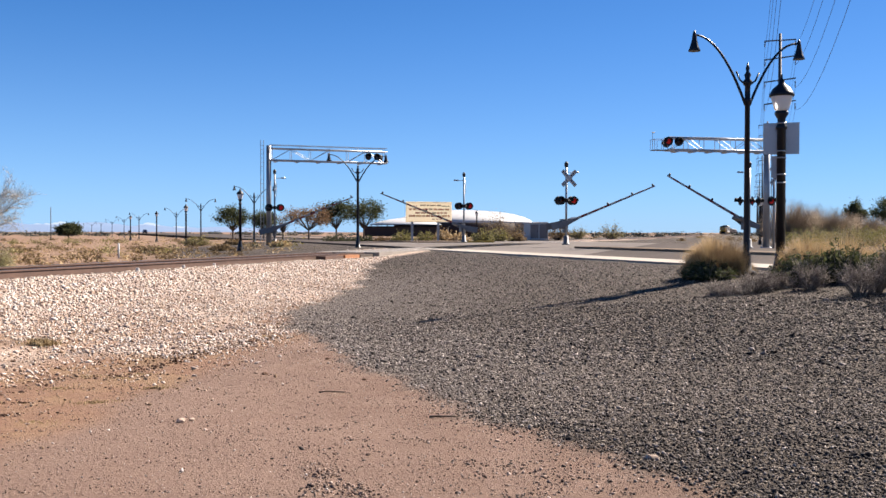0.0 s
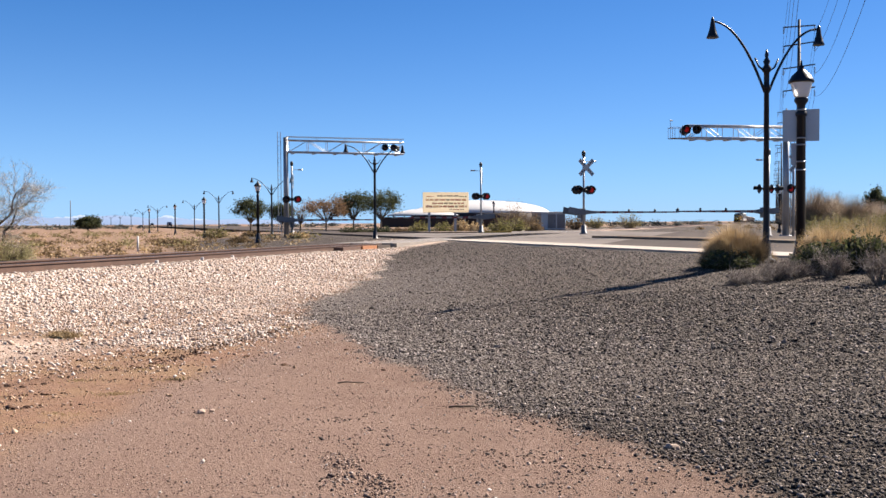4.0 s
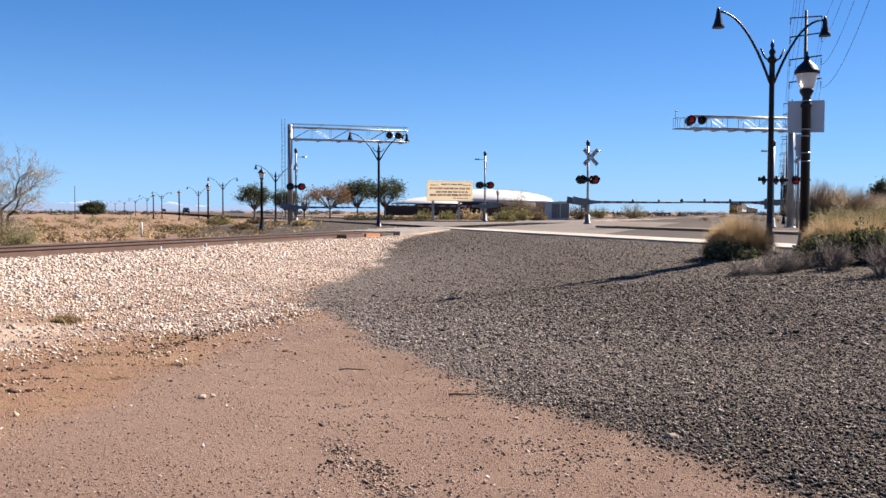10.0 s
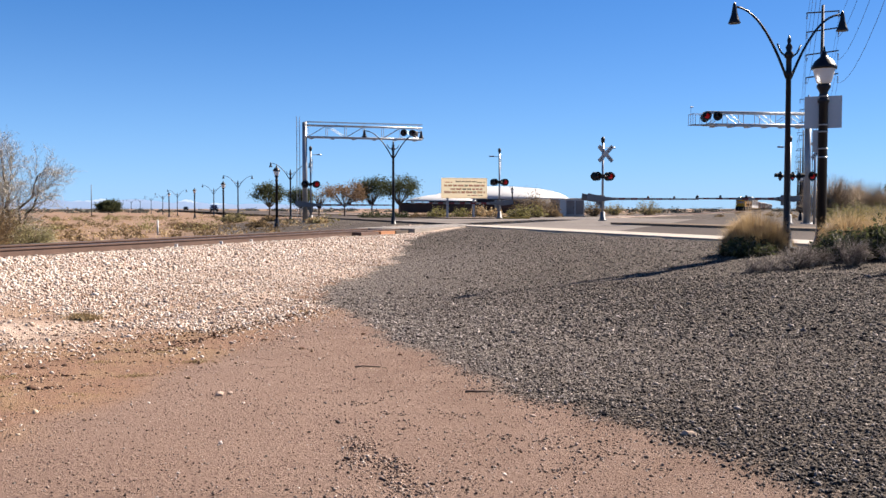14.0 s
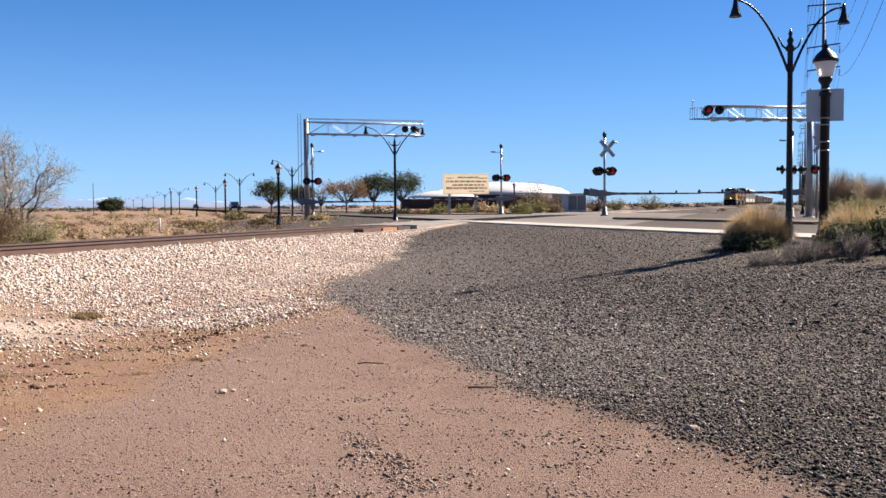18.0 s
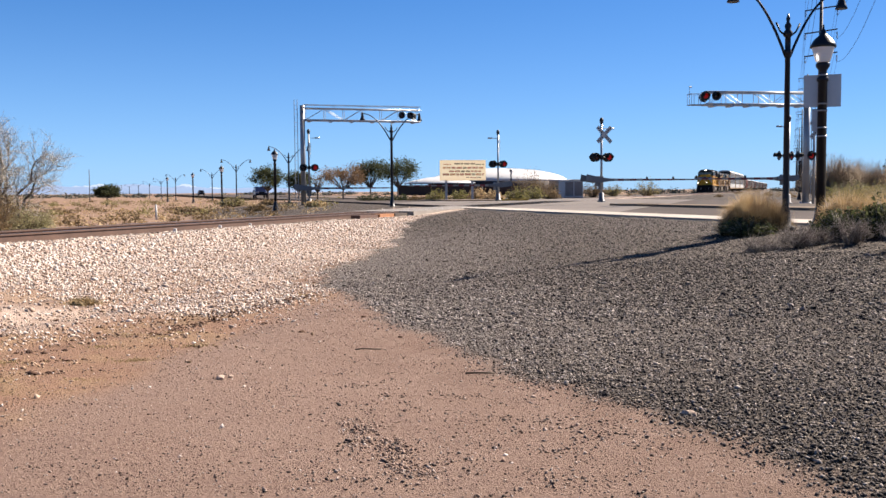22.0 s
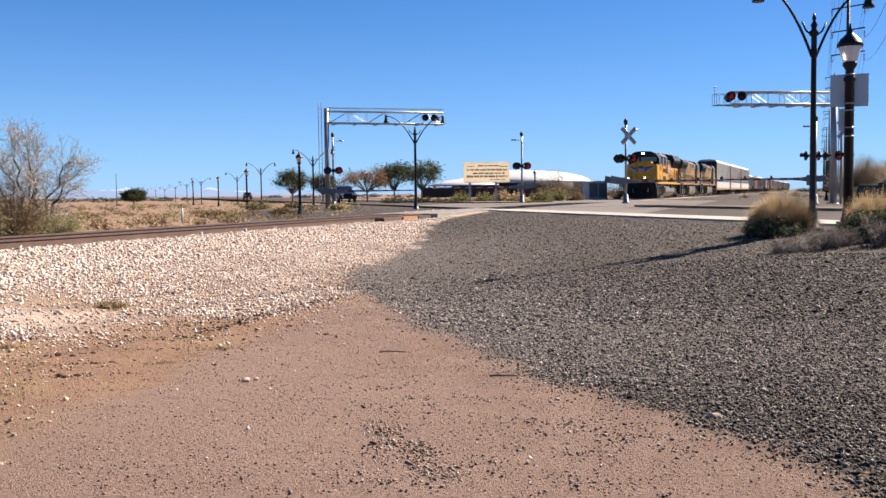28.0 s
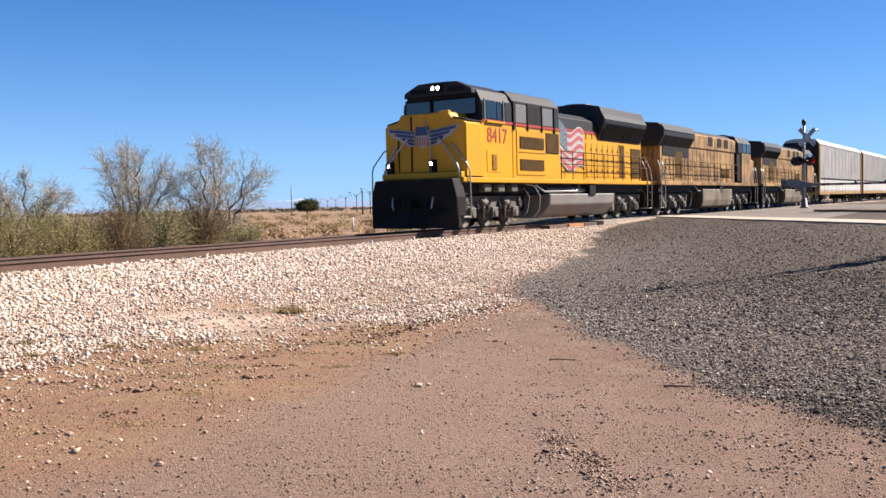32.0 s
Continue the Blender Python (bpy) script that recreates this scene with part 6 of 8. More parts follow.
def suv(paint, label, height=1.78):
    """Front towards -y, wheels on z = 0."""
    root = thing("car", Matrix(), label, "car", "cars at the crossing")
    k = height / 1.78
    bm = bm_()
    slab(bm, [(-2.3, 0.38), (-2.35, 0.7), (-2.2, 0.98), (-1.1, 1.1 * k), (2.25, 1.12 * k), (2.35, 0.8), (2.3, 0.4)], 0, -0.93, 0.93, 0.08)
    part("body", bm, paint, root)
    bm = bm_()
    outline = [(-1.15, 1.05 * k), (-0.35, 1.68 * k), (0.3, 1.76 * k), (1.7, 1.74 * k), (2.2, 1.08 * k)]
    slab(bm, outline, 0, -0.78, 0.78, 0.07)
    part("cabin", bm, paint, root)
    bm = bm_()
    slab(bm, [(-1.06, 1.12 * k), (-0.36, 1.62 * k), (-0.32, 1.6 * k), (-0.98, 1.1 * k)], 0, -0.68, 0.68)
    part("windscreen", bm, WINDOW, root)
    bm = bm_()
    slab(bm, [(2.13, 1.14 * k), (1.74, 1.64 * k), (1.78, 1.66 * k), (2.2, 1.14 * k)], 0, -0.66, 0.66)
    part("rear_window", bm, WINDOW, root)
    for s in (-1, 1):
        for a, b, c, d in ((-0.85, -0.3, 0.35, 0.35), (0.42, 0.42, 1.1, 1.1), (1.17, 1.17, 1.62, 1.9)):
            bm = bm_()
            slab(bm, [(a, 1.14 * k), (b, 1.6 * k), (c, 1.64 * k), (d, 1.14 * k)], 0, s * 0.785 - 0.006, s * 0.785 + 0.006)
            part("side_window", bm, WINDOW, root)
        bm = bm_()
        box(bm, (s * 0.62 - 0.2, -2.37, 0.76), (s * 0.62 + 0.2, -2.2, 0.92), 0.03)
        part("headlight", bm, LAMP_GLASS, root)
        bm = bm_()
        box(bm, (s * 0.8 - 0.1, 2.25, 0.8), (s * 0.8 + 0.1, 2.37, 1.15), 0.03)
        part("tail_light", bm, TAIL_RED, root)
        bm = bm_()
        box(bm, (s * 1.0 - 0.1, -0.75, 1.08 * k), (s * 1.0 + 0.1, -0.6, 1.22 * k), 0.03)
        part("mirror", bm, paint, root)
        for y in (-1.45, 1.4):
            wheel = new("wheel")
            wheel.parent = root
            wheel.matrix_basis = pose(s * 0.82, y, 0.36)
            bm = bm_()
            lathe(bm, [(0.22, -0.11), (0.33, -0.12), (0.36, -0.08), (0.36, 0.08), (0.33, 0.12), (0.22, 0.11)], 20, axis=0)
            part("tyre", bm, TYRE, wheel)
            bm = bm_()
            lathe(bm, [(0.04, -0.115), (0.22, -0.1), (0.225, 0.1), (0.04, 0.115)], 14, axis=0)
            part("rim", bm, CHROME, wheel)
    bm = bm_()
    box(bm, (-0.42, -2.38, 0.68), (0.42, -2.28, 0.9), 0.02)
    part("grille", bm, UNDER_BLACK, root)
    bm = bm_()
    box(bm, (-0.9, -2.4, 0.4), (0.9, -2.2, 0.62), 0.05)
    part("bumper", bm, UNDER_BLACK, root)
    return root


NAVY = mat("navy_car_paint", (0.012, 0.018, 0.05), (0.014, 0.02, 0.055), 0.25, spec=0.3)
BLACKPAINT = mat("black_car_paint", (0.006, 0.006, 0.008), (0.008, 0.008, 0.01), 0.3, spec=0.2)
blue_car = suv(NAVY, "dark blue off-roader stopping before the far gate")
dark_car = suv(BLACKPAINT, "black low car waiting before the near gate", 1.56)
next_car = suv(BLACKPAINT, "dark car following the blue one", 1.7)


def road_pose(q, w, turn=0):
    p = on_road(q, w)
    return pose(p.x, p.y, ROAD_Z + 0.004, 0, 0, -ROAD + turn)


CARS = [
    (blue_car, 18.0, 0, [(0, 430), (12, 274), (20, 172), (24, 128), (25, 119.7), (26, 111.6), (27.5, 100.5), (29, 93), (30, 91), (31, 89.8), (32, 89.5)]),
    (next_car, 18.7, 0, [(0, 690), (20, 330), (28, 226), (30, 191), (31, 172), (32, 154)]),
    (dark_car, 30.5, 180, [(0, -170), (12, -80), (20, -18), (22, 9), (23, 25), (23.5, 30.3), (24, 31.5), (24.5, 32.2), (25, 32.6), (25.5, 32.7), (26, 32.7), (32, 32.7)]),
]

# ---- plants ----
RNG = np.random.default_rng(7)


def sticks(segs, sides=3):
    """Tapered bare stems: rows of x0 y0 z0 x1 y1 z1 r0 r1 become one set of verts and quads."""
    s = np.asarray(segs, float)
    a, b, r0, r1 = s[:, 0:3], s[:, 3:6], s[:, 6], s[:, 7]
    d = b - a
    d /= np.maximum(np.linalg.norm(d, axis=1, keepdims=True), 1e-6)
    ref = np.where(np.abs(d[:, 2:3]) > 0.9, np.array([[1.0, 0, 0]]), np.array([[0, 0, 1.0]]))
    e1 = np.cross(d, ref)
    e1 /= np.linalg.norm(e1, axis=1, keepdims=True)
    e2 = np.cross(d, e1)
    v = np.zeros((len(s), 2 * sides, 3))
    for k in range(sides):
        c, n = math.cos(k * math.tau / sides), math.sin(k * math.tau / sides)
        o = e1 * c + e2 * n
        v[:, k], v[:, sides + k] = a + o * r0[:, None], b + o * r1[:, None]
    base = (np.arange(len(s)) * 2 * sides)[:, None]
    f = [np.concatenate([base + k, base + (k + 1) % sides, base + sides + (k + 1) % sides, base + sides + k], 1) for k in range(sides)]
    return v.reshape(-1, 3), np.concatenate(f)


def leaves(centres, size, droop=0.0, long=1.6):
    """Small four-cornered leaves turned every way."""
    n = len(centres)
    a = RNG.normal(size=(n, 3))
    a[:, 2] = a[:, 2] * 0.8 - droop
    a /= np.linalg.norm(a, axis=1, keepdims=True)
    b = np.cross(a, RNG.normal(size=(n, 3)))
    b /= np.linalg.norm(b, axis=1, keepdims=True)
    sz = (size * RNG.uniform(0.6, 1.4, n))[:, None]
    v = np.stack([centres - a * sz * long, centres - b * sz * 0.6, centres + a * sz * long, centres + b * sz * 0.6], 1)
    return v.reshape(-1, 3), np.arange(4 * n).reshape(n, 4)


def stuff_part(name, vf, material, parent, label=""):
    ob = new(name, bulk(name, vf[0], vf[1], material))
    ob.parent = parent
    return tagged(ob, label, kind="stuff")


BARK = mat("dark_bark", (0.07, 0.05, 0.04), (0.12, 0.09, 0.07), 0.9, 0, 4, 40, 0.3)
PALE_TWIG = mat("pale_grey_twig", (0.5, 0.46, 0.42), (0.38, 0.34, 0.3), 0.9, 0, 4, 40)
GREY_TWIG = mat("grey_brown_twig", (0.62, 0.575, 0.53), (0.42, 0.38, 0.34), 0.9, 0, 4, 40)
TAN_TWIG = mat("tan_twig", (0.66, 0.52, 0.37), (0.5, 0.39, 0.27), 0.9, 0, 1, 10)
DRY_TWIG = mat("dry_twig", (0.2, 0.15, 0.11), (0.13, 0.095, 0.07), 0.9, 0, 4, 40)
OLIVE = varied("olive_leaf", [(0.0, (0.2, 0.17, 0.065)), (0.5, (0.4, 0.34, 0.14)), (1.0, (0.58, 0.5, 0.25))], thin=0.35)
MESQUITE = varied("thin_mesquite_leaf", [(0.0, (0.3, 0.28, 0.13)), (0.6, (0.5, 0.46, 0.24)), (1.0, (0.68, 0.62, 0.38))], thin=0.45)
DARK_LEAF = varied("dark_green_leaf", [(0.0, (0.045, 0.055, 0.025)), (0.6, (0.09, 0.105, 0.045)), (1.0, (0.17, 0.18, 0.08))], thin=0.45)
RUST_LEAF = varied("rust_leaf", [(0.0, (0.17, 0.1, 0.055)), (0.6, (0.3, 0.185, 0.1)), (1.0, (0.42, 0.28, 0.17))], thin=0.45)
STRAW = varied("straw_blade", [(0.0, (0.38, 0.25, 0.11)), (0.5, (0.72, 0.51, 0.26)), (1.0, (0.98, 0.78, 0.5))], thin=0.42)
# near-black green: the shade inside the clumps is put into this colour
SHADED_GREEN_BLADE = varied("green_blade", [(0.0, (0.03, 0.026, 0.013)), (0.6, (0.07, 0.068, 0.028)), (1.0, (0.16, 0.12, 0.06))], thin=0.1)
GREY_SHRUB = varied("grey_shrub_twig", [(0.0, (0.13, 0.105, 0.085)), (0.5, (0.31, 0.255, 0.215)), (1.0, (0.62, 0.54, 0.48))])
YELLOW_SHRUB = varied("yellow_green_leaf", [(0.0, (0.16, 0.15, 0.045)), (0.6, (0.34, 0.31, 0.1)), (1.0, (0.52, 0.47, 0.22))], thin=0.45)
BROWN_SHRUB = varied("brown_shrub_leaf", [(0.0, (0.15, 0.1, 0.05)), (0.6, (0.27, 0.185, 0.095)), (1.0, (0.4, 0.29, 0.16))], thin=0.45)


def bare_tree(x, y, h, w, seed, label, leaf=1400):
    """Several arching limbs from one foot, each with fans of side branches and fine twigs."""
    root = thing("tree", pose(x, y, zat(x, y) - 0.1), label, "tree", "thin desert trees")
    r = np.random.default_rng(seed)
    limbs, twigs, tips = [], [], []

    def arch(p, e, lift, wander, n, r0, r1, into):
        """A bent branch from p to e; returns its points."""
        f = np.linspace(0, 1, n + 1)[:, None]
        pts = p + (e - p) * f
        pts[:, 2] += lift * np.sin(f[:, 0] * math.pi * 0.9)
        pts[1:-1] += r.normal(0, wander, (n - 1, 3))
        rad = r0 + (r1 - r0) * f[:, 0]
        into.append(np.column_stack([pts[:-1], pts[1:], rad[:-1], rad[1:]]))
        return pts

    count = 8
    for k in range(count):
        a = k * 2.4 + seed + r.uniform(-0.3, 0.3)
        k_out = 0.12 if k == 0 else (0.5, 0.9, 0.7, 0.98, 0.6, 0.85, 0.75)[k - 1]
        end = np.array([math.cos(a) * k_out * w / 2, math.sin(a) * k_out * w / 2, h * (0.98 - 0.42 * k_out ** 2) * r.uniform(0.85, 1.02)])
        main = arch(np.array([0.05 * math.cos(a), 0.05 * math.sin(a), 0.0]), end, 0.1 * h, 0.05, 9, 0.05, 0.012, limbs)
        for i in range(3, 10):
            for _ in range(4):
                out = main[i] - np.array([0, 0, 0.35 * h])
                way = out / max(np.linalg.norm(out), 0.1) * 0.7 + r.normal(0, 0.55, 3) + np.array([0, 0, 0.35])
                way /= np.linalg.norm(way)
                side = arch(main[i], main[i] + way * r.uniform(0.14, 0.32) * h * (1.15 - 0.05 * i), 0.05, 0.03, 5, 0.01, 0.005, twigs)
                for m in range(1, 6):
                    for _ in range(3):
                        d = way * 0.6 + r.normal(0, 0.6, 3)
                        d /= np.linalg.norm(d)
                        fine = arch(side[m], side[m] + d * r.uniform(0.05, 0.12) * h, 0.0, 0.015, 3, 0.0042, 0.0022, twigs)
                        tips.append(fine[1:])
    ob = new("trunk", bulk("trunk", *sticks(np.concatenate(limbs), 6), BARK, True))
    ob.parent = root
    stuff_part("twig", sticks(np.concatenate(twigs), 3), GREY_TWIG, root, "grey-brown bare twigs")
    pts = np.concatenate(tips)
    pick = pts[RNG.integers(0, len(pts), 2 * leaf)] + RNG.normal(0, 0.04, (2 * leaf, 3))
    stuff_part("crown", leaves(pick, 0.0095, 0.4, 2.2), MESQUITE, root, "thin yellowish leaves")
    return root


def leafy_tree(x, y, h, w, leaf, seed, label, count=4600, size=0.07, deep=0.3):
    """A forked trunk and a crown of uneven clumps."""
    root = thing("tree", pose(x, y, zat(x, y) - 0.08), label, "tree", "small trees beyond the road")
    r = np.random.default_rng(seed)
    clumps = 30
    a, b, k = r.uniform(0, math.tau, clumps), r.uniform(-0.75, 1.0, clumps), r.uniform(0.45, 0.95, clumps)
    flat = np.sqrt(1 - b * b)
    mid = np.stack([np.cos(a) * flat * k * w / 2, np.sin(a) * flat * k * w / 2, h * (0.97 - deep) + b * k * h * deep], 1)
    fork = np.array([0.0, 0.0, h * 0.28])
    stems = [np.array([[0, 0, 0, *fork, 0.11, 0.085]])]
    for m in mid:
        bend = (fork + m) / 2 + r.normal(0, 0.08, 3)
        stems.append(np.array([[*fork, *bend, 0.05, 0.03], [*bend, *m, 0.03, 0.012]]))
    ob = new("trunk", bulk("trunk", *sticks(np.concatenate(stems), 6), BARK, True))
    ob.parent = root
    spread = r.uniform(0.06, 0.11, clumps)
    j = r.integers(0, clumps, count)
    pts = mid[j] + r.normal(0, 1, (count, 3)) * np.array([w, w, h * 0.75]) * spread[j][:, None]
    stuff_part("crown", leaves(pts, size), leaf, root)
    return root


def bush(x, y, h, w, leaf, seed, label, count=1500, size=0.05, name="bush", group="bushes", twig=PALE_TWIG, d=None, n=160, stray=0.06):
    z = zat(x, y) - 0.05
    root = thing(name, pose(x, y, z), label, "shrub", group)
    r = np.random.default_rng(seed)
    a = r.uniform(0, math.tau, n)
    k = r.uniform(0.1, 1, n) ** 0.6
    tip = np.stack([np.cos(a) * k * w / 2, np.sin(a) * k * (d or w) / 2, h * (1 - 0.65 * k ** 2) * r.uniform(0.6, 1.08, n)], 1)
    start = tip * np.array([0.15, 0.15, 0])
    mid = (start + tip) / 2 + np.stack([np.zeros(n), np.zeros(n), h * 0.08 * np.ones(n)], 1)
    segs = np.concatenate([np.column_stack([start, mid, np.full(n, 0.014), np.full(n, 0.009)]), np.column_stack([mid, tip, np.full(n, 0.009), np.full(n, 0.003)])])
    stuff_part("stem", sticks(segs, 3), twig, root)
    if count:
        j = r.integers(0, n, count)
        f = r.uniform(0.35, 1.05, (count, 1))
        pts = start[j] * (1 - f) + tip[j] * f + r.normal(0, stray * h, (count, 3))
        pts[:, 2] = np.maximum(pts[:, 2], 0.02)
        stuff_part("foliage", leaves(pts, size), leaf, root)
    return root


def grass_clump(x, y, h, w, seed, label, count=3600, green=900):
    z = zat(x, y) - 0.03
    root = thing("grass_clump", pose(x, y, z), label, "grass", "clumps of tall dry grass")
    r = np.random.default_rng(seed)

    def blades(n, hh, ww, wid):
        a, k = r.uniform(0, math.tau, n), r.uniform(0, 1, n) ** 0.7
        foot = np.stack([np.cos(a) * k * ww * 0.33, np.sin(a) * k * ww * 0.33, np.zeros(n)], 1)
        a2 = a + r.normal(0, 0.7, n)
        out = r.uniform(0.0, 1.0, n) ** 1.3 * ww * 0.36
        top = hh * r.uniform(0.3, 1.0, n) ** 0.8 * (1 - 0.3 * (out / (ww * 0.36)) ** 2) * (1 - 0.2 * k ** 3) * (1 + 0.12 * np.sin(3 * a + seed))
        pts = []
        for f in (0, 0.35, 0.7, 1.0):
            rise = top * (f * 1.25 - 0.25 * f * f) - 0.22 * hh * k * f ** 3
            pts.append(foot + np.stack([np.cos(a2) * out * f ** 1.6, np.sin(a2) * out * f ** 1.6, rise], 1))
        side = np.stack([-np.sin(a2 + 0.8), np.cos(a2 + 0.8), np.zeros(n)], 1)
        v = []
        for p, q in zip(pts, (1, 0.8, 0.5, 0.12)):
            v += [p - side * wid * q, p + side * wid * q]
        v = np.stack(v, 1)
        b = (np.arange(n) * 8)[:, None]
        fc = np.concatenate([np.concatenate([b + 2 * i, b + 2 * i + 1, b + 2 * i + 3, b + 2 * i + 2], 1) for i in range(3)])
        return v.reshape(-1, 3), fc

    stuff_part("dry_blade", blades(int(1.3 * count), h, w, 0.0034), STRAW, root, "straw-coloured blades")
    stuff_part("green_blade", blades(int(1.2 * green), h * 0.52, w * 1.04, 0.007), SHADED_GREEN_BLADE, root, "green lower blades, darkened for shade inside the clump")
    return root


def twig_shrub(x, y, h, w, seed, label, n=260):
    z = zat(x, y) - 0.02
    root = thing("dry_shrub", pose(x, y, z), label, "shrub", "leafless grey shrubs")
    r = np.random.default_rng(seed)
    segs = []
    for _ in range(n):
        a = r.uniform(0, math.tau)
        k = r.uniform(0.2, 1)
        p = np.array([math.cos(a) * 0.06, math.sin(a) * 0.06, 0])
        d = np.array([math.cos(a) * k * w / 2, math.sin(a) * k * w / 2, h * r.uniform(0.5, 1.05)])
        m = p + d * 0.5 + r.normal(0, 0.04, 3)
        e = p + d + r.normal(0, 0.05, 3)
        segs.append((*p, *m, 0.006, 0.0045))
        segs.append((*m, *e, 0.0045, 0.002))
        for _ in range(8):
            f = r.uniform(0.1, 1)
            s = m * (1 - f) + e * f
            segs.append((*s, *(s + r.normal(0, 0.09, 3) + np.array([0, 0, 0.05])), 0.0032, 0.0015))
    segs = np.array(segs)
    segs[:, 2], segs[:, 5] = np.maximum(segs[:, 2], 0), np.maximum(segs[:, 5], 0.01)
    stuff_part("twig", sticks(segs, 3), GREY_SHRUB, root, "bare grey-brown twigs")
    return root


# beside the kerb
grass_clump(6.62, 20.1, 1.02, 1.6, 3, "wide clump of straw-coloured grass by the footway", 8500, 3600)
grass_clump(6.25, 20.0, 0.75, 1.0, 9, "low clump of straw-coloured grass by the footway", 2200, 1800)
grass_clump(7.8, 18.2, 1.0, 1.3, 4, "clump of orange-straw grass before the lamp", 4200, 3200)
grass_clump(8.6, 18.2, 0.98, 1.6, 5, "clump of straw-coloured grass in the bed", 4200, 3000)
grass_clump(9.6, 18.0, 0.98, 1.7, 7, "clump of straw-coloured grass beside the shrubs", 3600, 2600)
grass_clump(7.5, 20.9, 0.4, 0.8, 6, "small clump of dry grass by the footway", 900, 300)
bush(7.45, 17.5, 0.66, 1.2, DARK_LEAF, 12, "low dark green shrub under the dry grass", 4200, 0.028)
bush(8.2, 17.3, 0.78, 1.3, DARK_LEAF, 13, "low dark green shrub beside the grey twigs", 4600, 0.03)
# out of view on the right, added for its shadow on the gravel
bush(8.9, 14.9, 0.7, 1.3, DARK_LEAF, 16, "unseen dark green shrub added on the gravel slope", 3000, 0.03)
bush(9.2, 17.2, 0.78, 1.3, DARK_LEAF, 15, "low dark green shrub among dry grass", 2600, 0.03)
# added dark mass that stands in for shade under the clump
bush(6.3, 19.5, 0.46, 1.2, DARK_LEAF, 14, "low dark shrub added for the shade at the foot of the grass", 2600, 0.026)
# the tall ones stand unseen to the right, added for their shadows
for k, (x, y, h, w) in enumerate(((5.6, 16.6, 0.1, 0.5), (6.3, 16.8, 0.3, 0.75), (6.75, 17.0, 0.2, 0.5), (7.15, 16.5, 0.4, 0.5), (7.3, 15.0, 0.52, 0.7), (7.85, 15.5, 0.55, 0.7), (8.35, 15.1, 0.85, 1.2), (9.2, 15.0, 0.95, 1.5), (7.95, 13.9, 0.8, 1.2), (8.7, 13.6, 0.95, 1.4))):
    twig_shrub(x, y, h, w, 30 + k, "leafless grey twiggy shrub on dark gravel", 80 if h < 0.6 else 200)
# beyond the track
bare_tree(-12.8, 27.2, 3.25, 2.9, 21, "thin half-bare desert tree with dark trunk beyond the track", 4200)
bare_tree(-15.55, 27.1, 3.4, 2.3, 22, "thin bare desert tree rising over the scrub", 4600)
bare_tree(-16.7, 23.4, 2.4, 2.5, 24, "low half-bare desert tree in the scrub", 4200)
bare_tree(-18.6, 23.2, 2.3, 2.4, 25, "low grey desert tree beyond the scrub", 1600)
rnd = random.Random(12)
for k in range(30):
    v = 7.6 + 0.5 * k
    p = on_track(-4.2 - 1.3 * (k % 3) - 0.4 * math.sin(k * 2.1), v)
    tall = 1.72 + rnd.uniform(-0.4, 0.22) - (0.3 if k > 26 else 0)
    leaf, lab = ((OLIVE, "yellow-olive scrub bush beyond the track"), (YELLOW_SHRUB, "yellow-green scrub bush beyond the track"), (MESQUITE, "grey-olive scrub bush beyond the track"))[k % 3] if k < 17 else ((BROWN_SHRUB, "brownish scrub bush beyond the track"), (MESQUITE, "grey-olive scrub bush beyond the track"))[k % 2]
    bush(p.x, p.y, tall, rnd.uniform(1.7, 2.7), leaf, 60 + k, lab, 6800, 0.0175, group="scrub beyond the track", twig=DRY_TWIG, n=150)
# by the far lanes
leafy_tree(-20.6, 110, 4.0, 4.4, DARK_LEAF, 41, "small dark green tree beyond the road")
leafy_tree(-18.0, 116.4, 3.9, 3.4, DARK_LEAF, 42, "small dark green tree near the lamps")
leafy_tree(-11.2, 104.4, 4.3, 5.2, RUST_LEAF, 43, "small tree with rust-brown autumn leaves", 3600)
leafy_tree(-14.8, 110, 3.4, 2.2, BROWN_SHRUB, 44, "thin half-bare young tree", 300, 0.06)
leafy_tree(-8.6, 110, 5.0, 3.8, DARK_LEAF, 45, "green feathery tree by the road")
leafy_tree(-5.3, 108, 5.2, 4.6, DARK_LEAF, 46, "round green tree beside the lamp post")
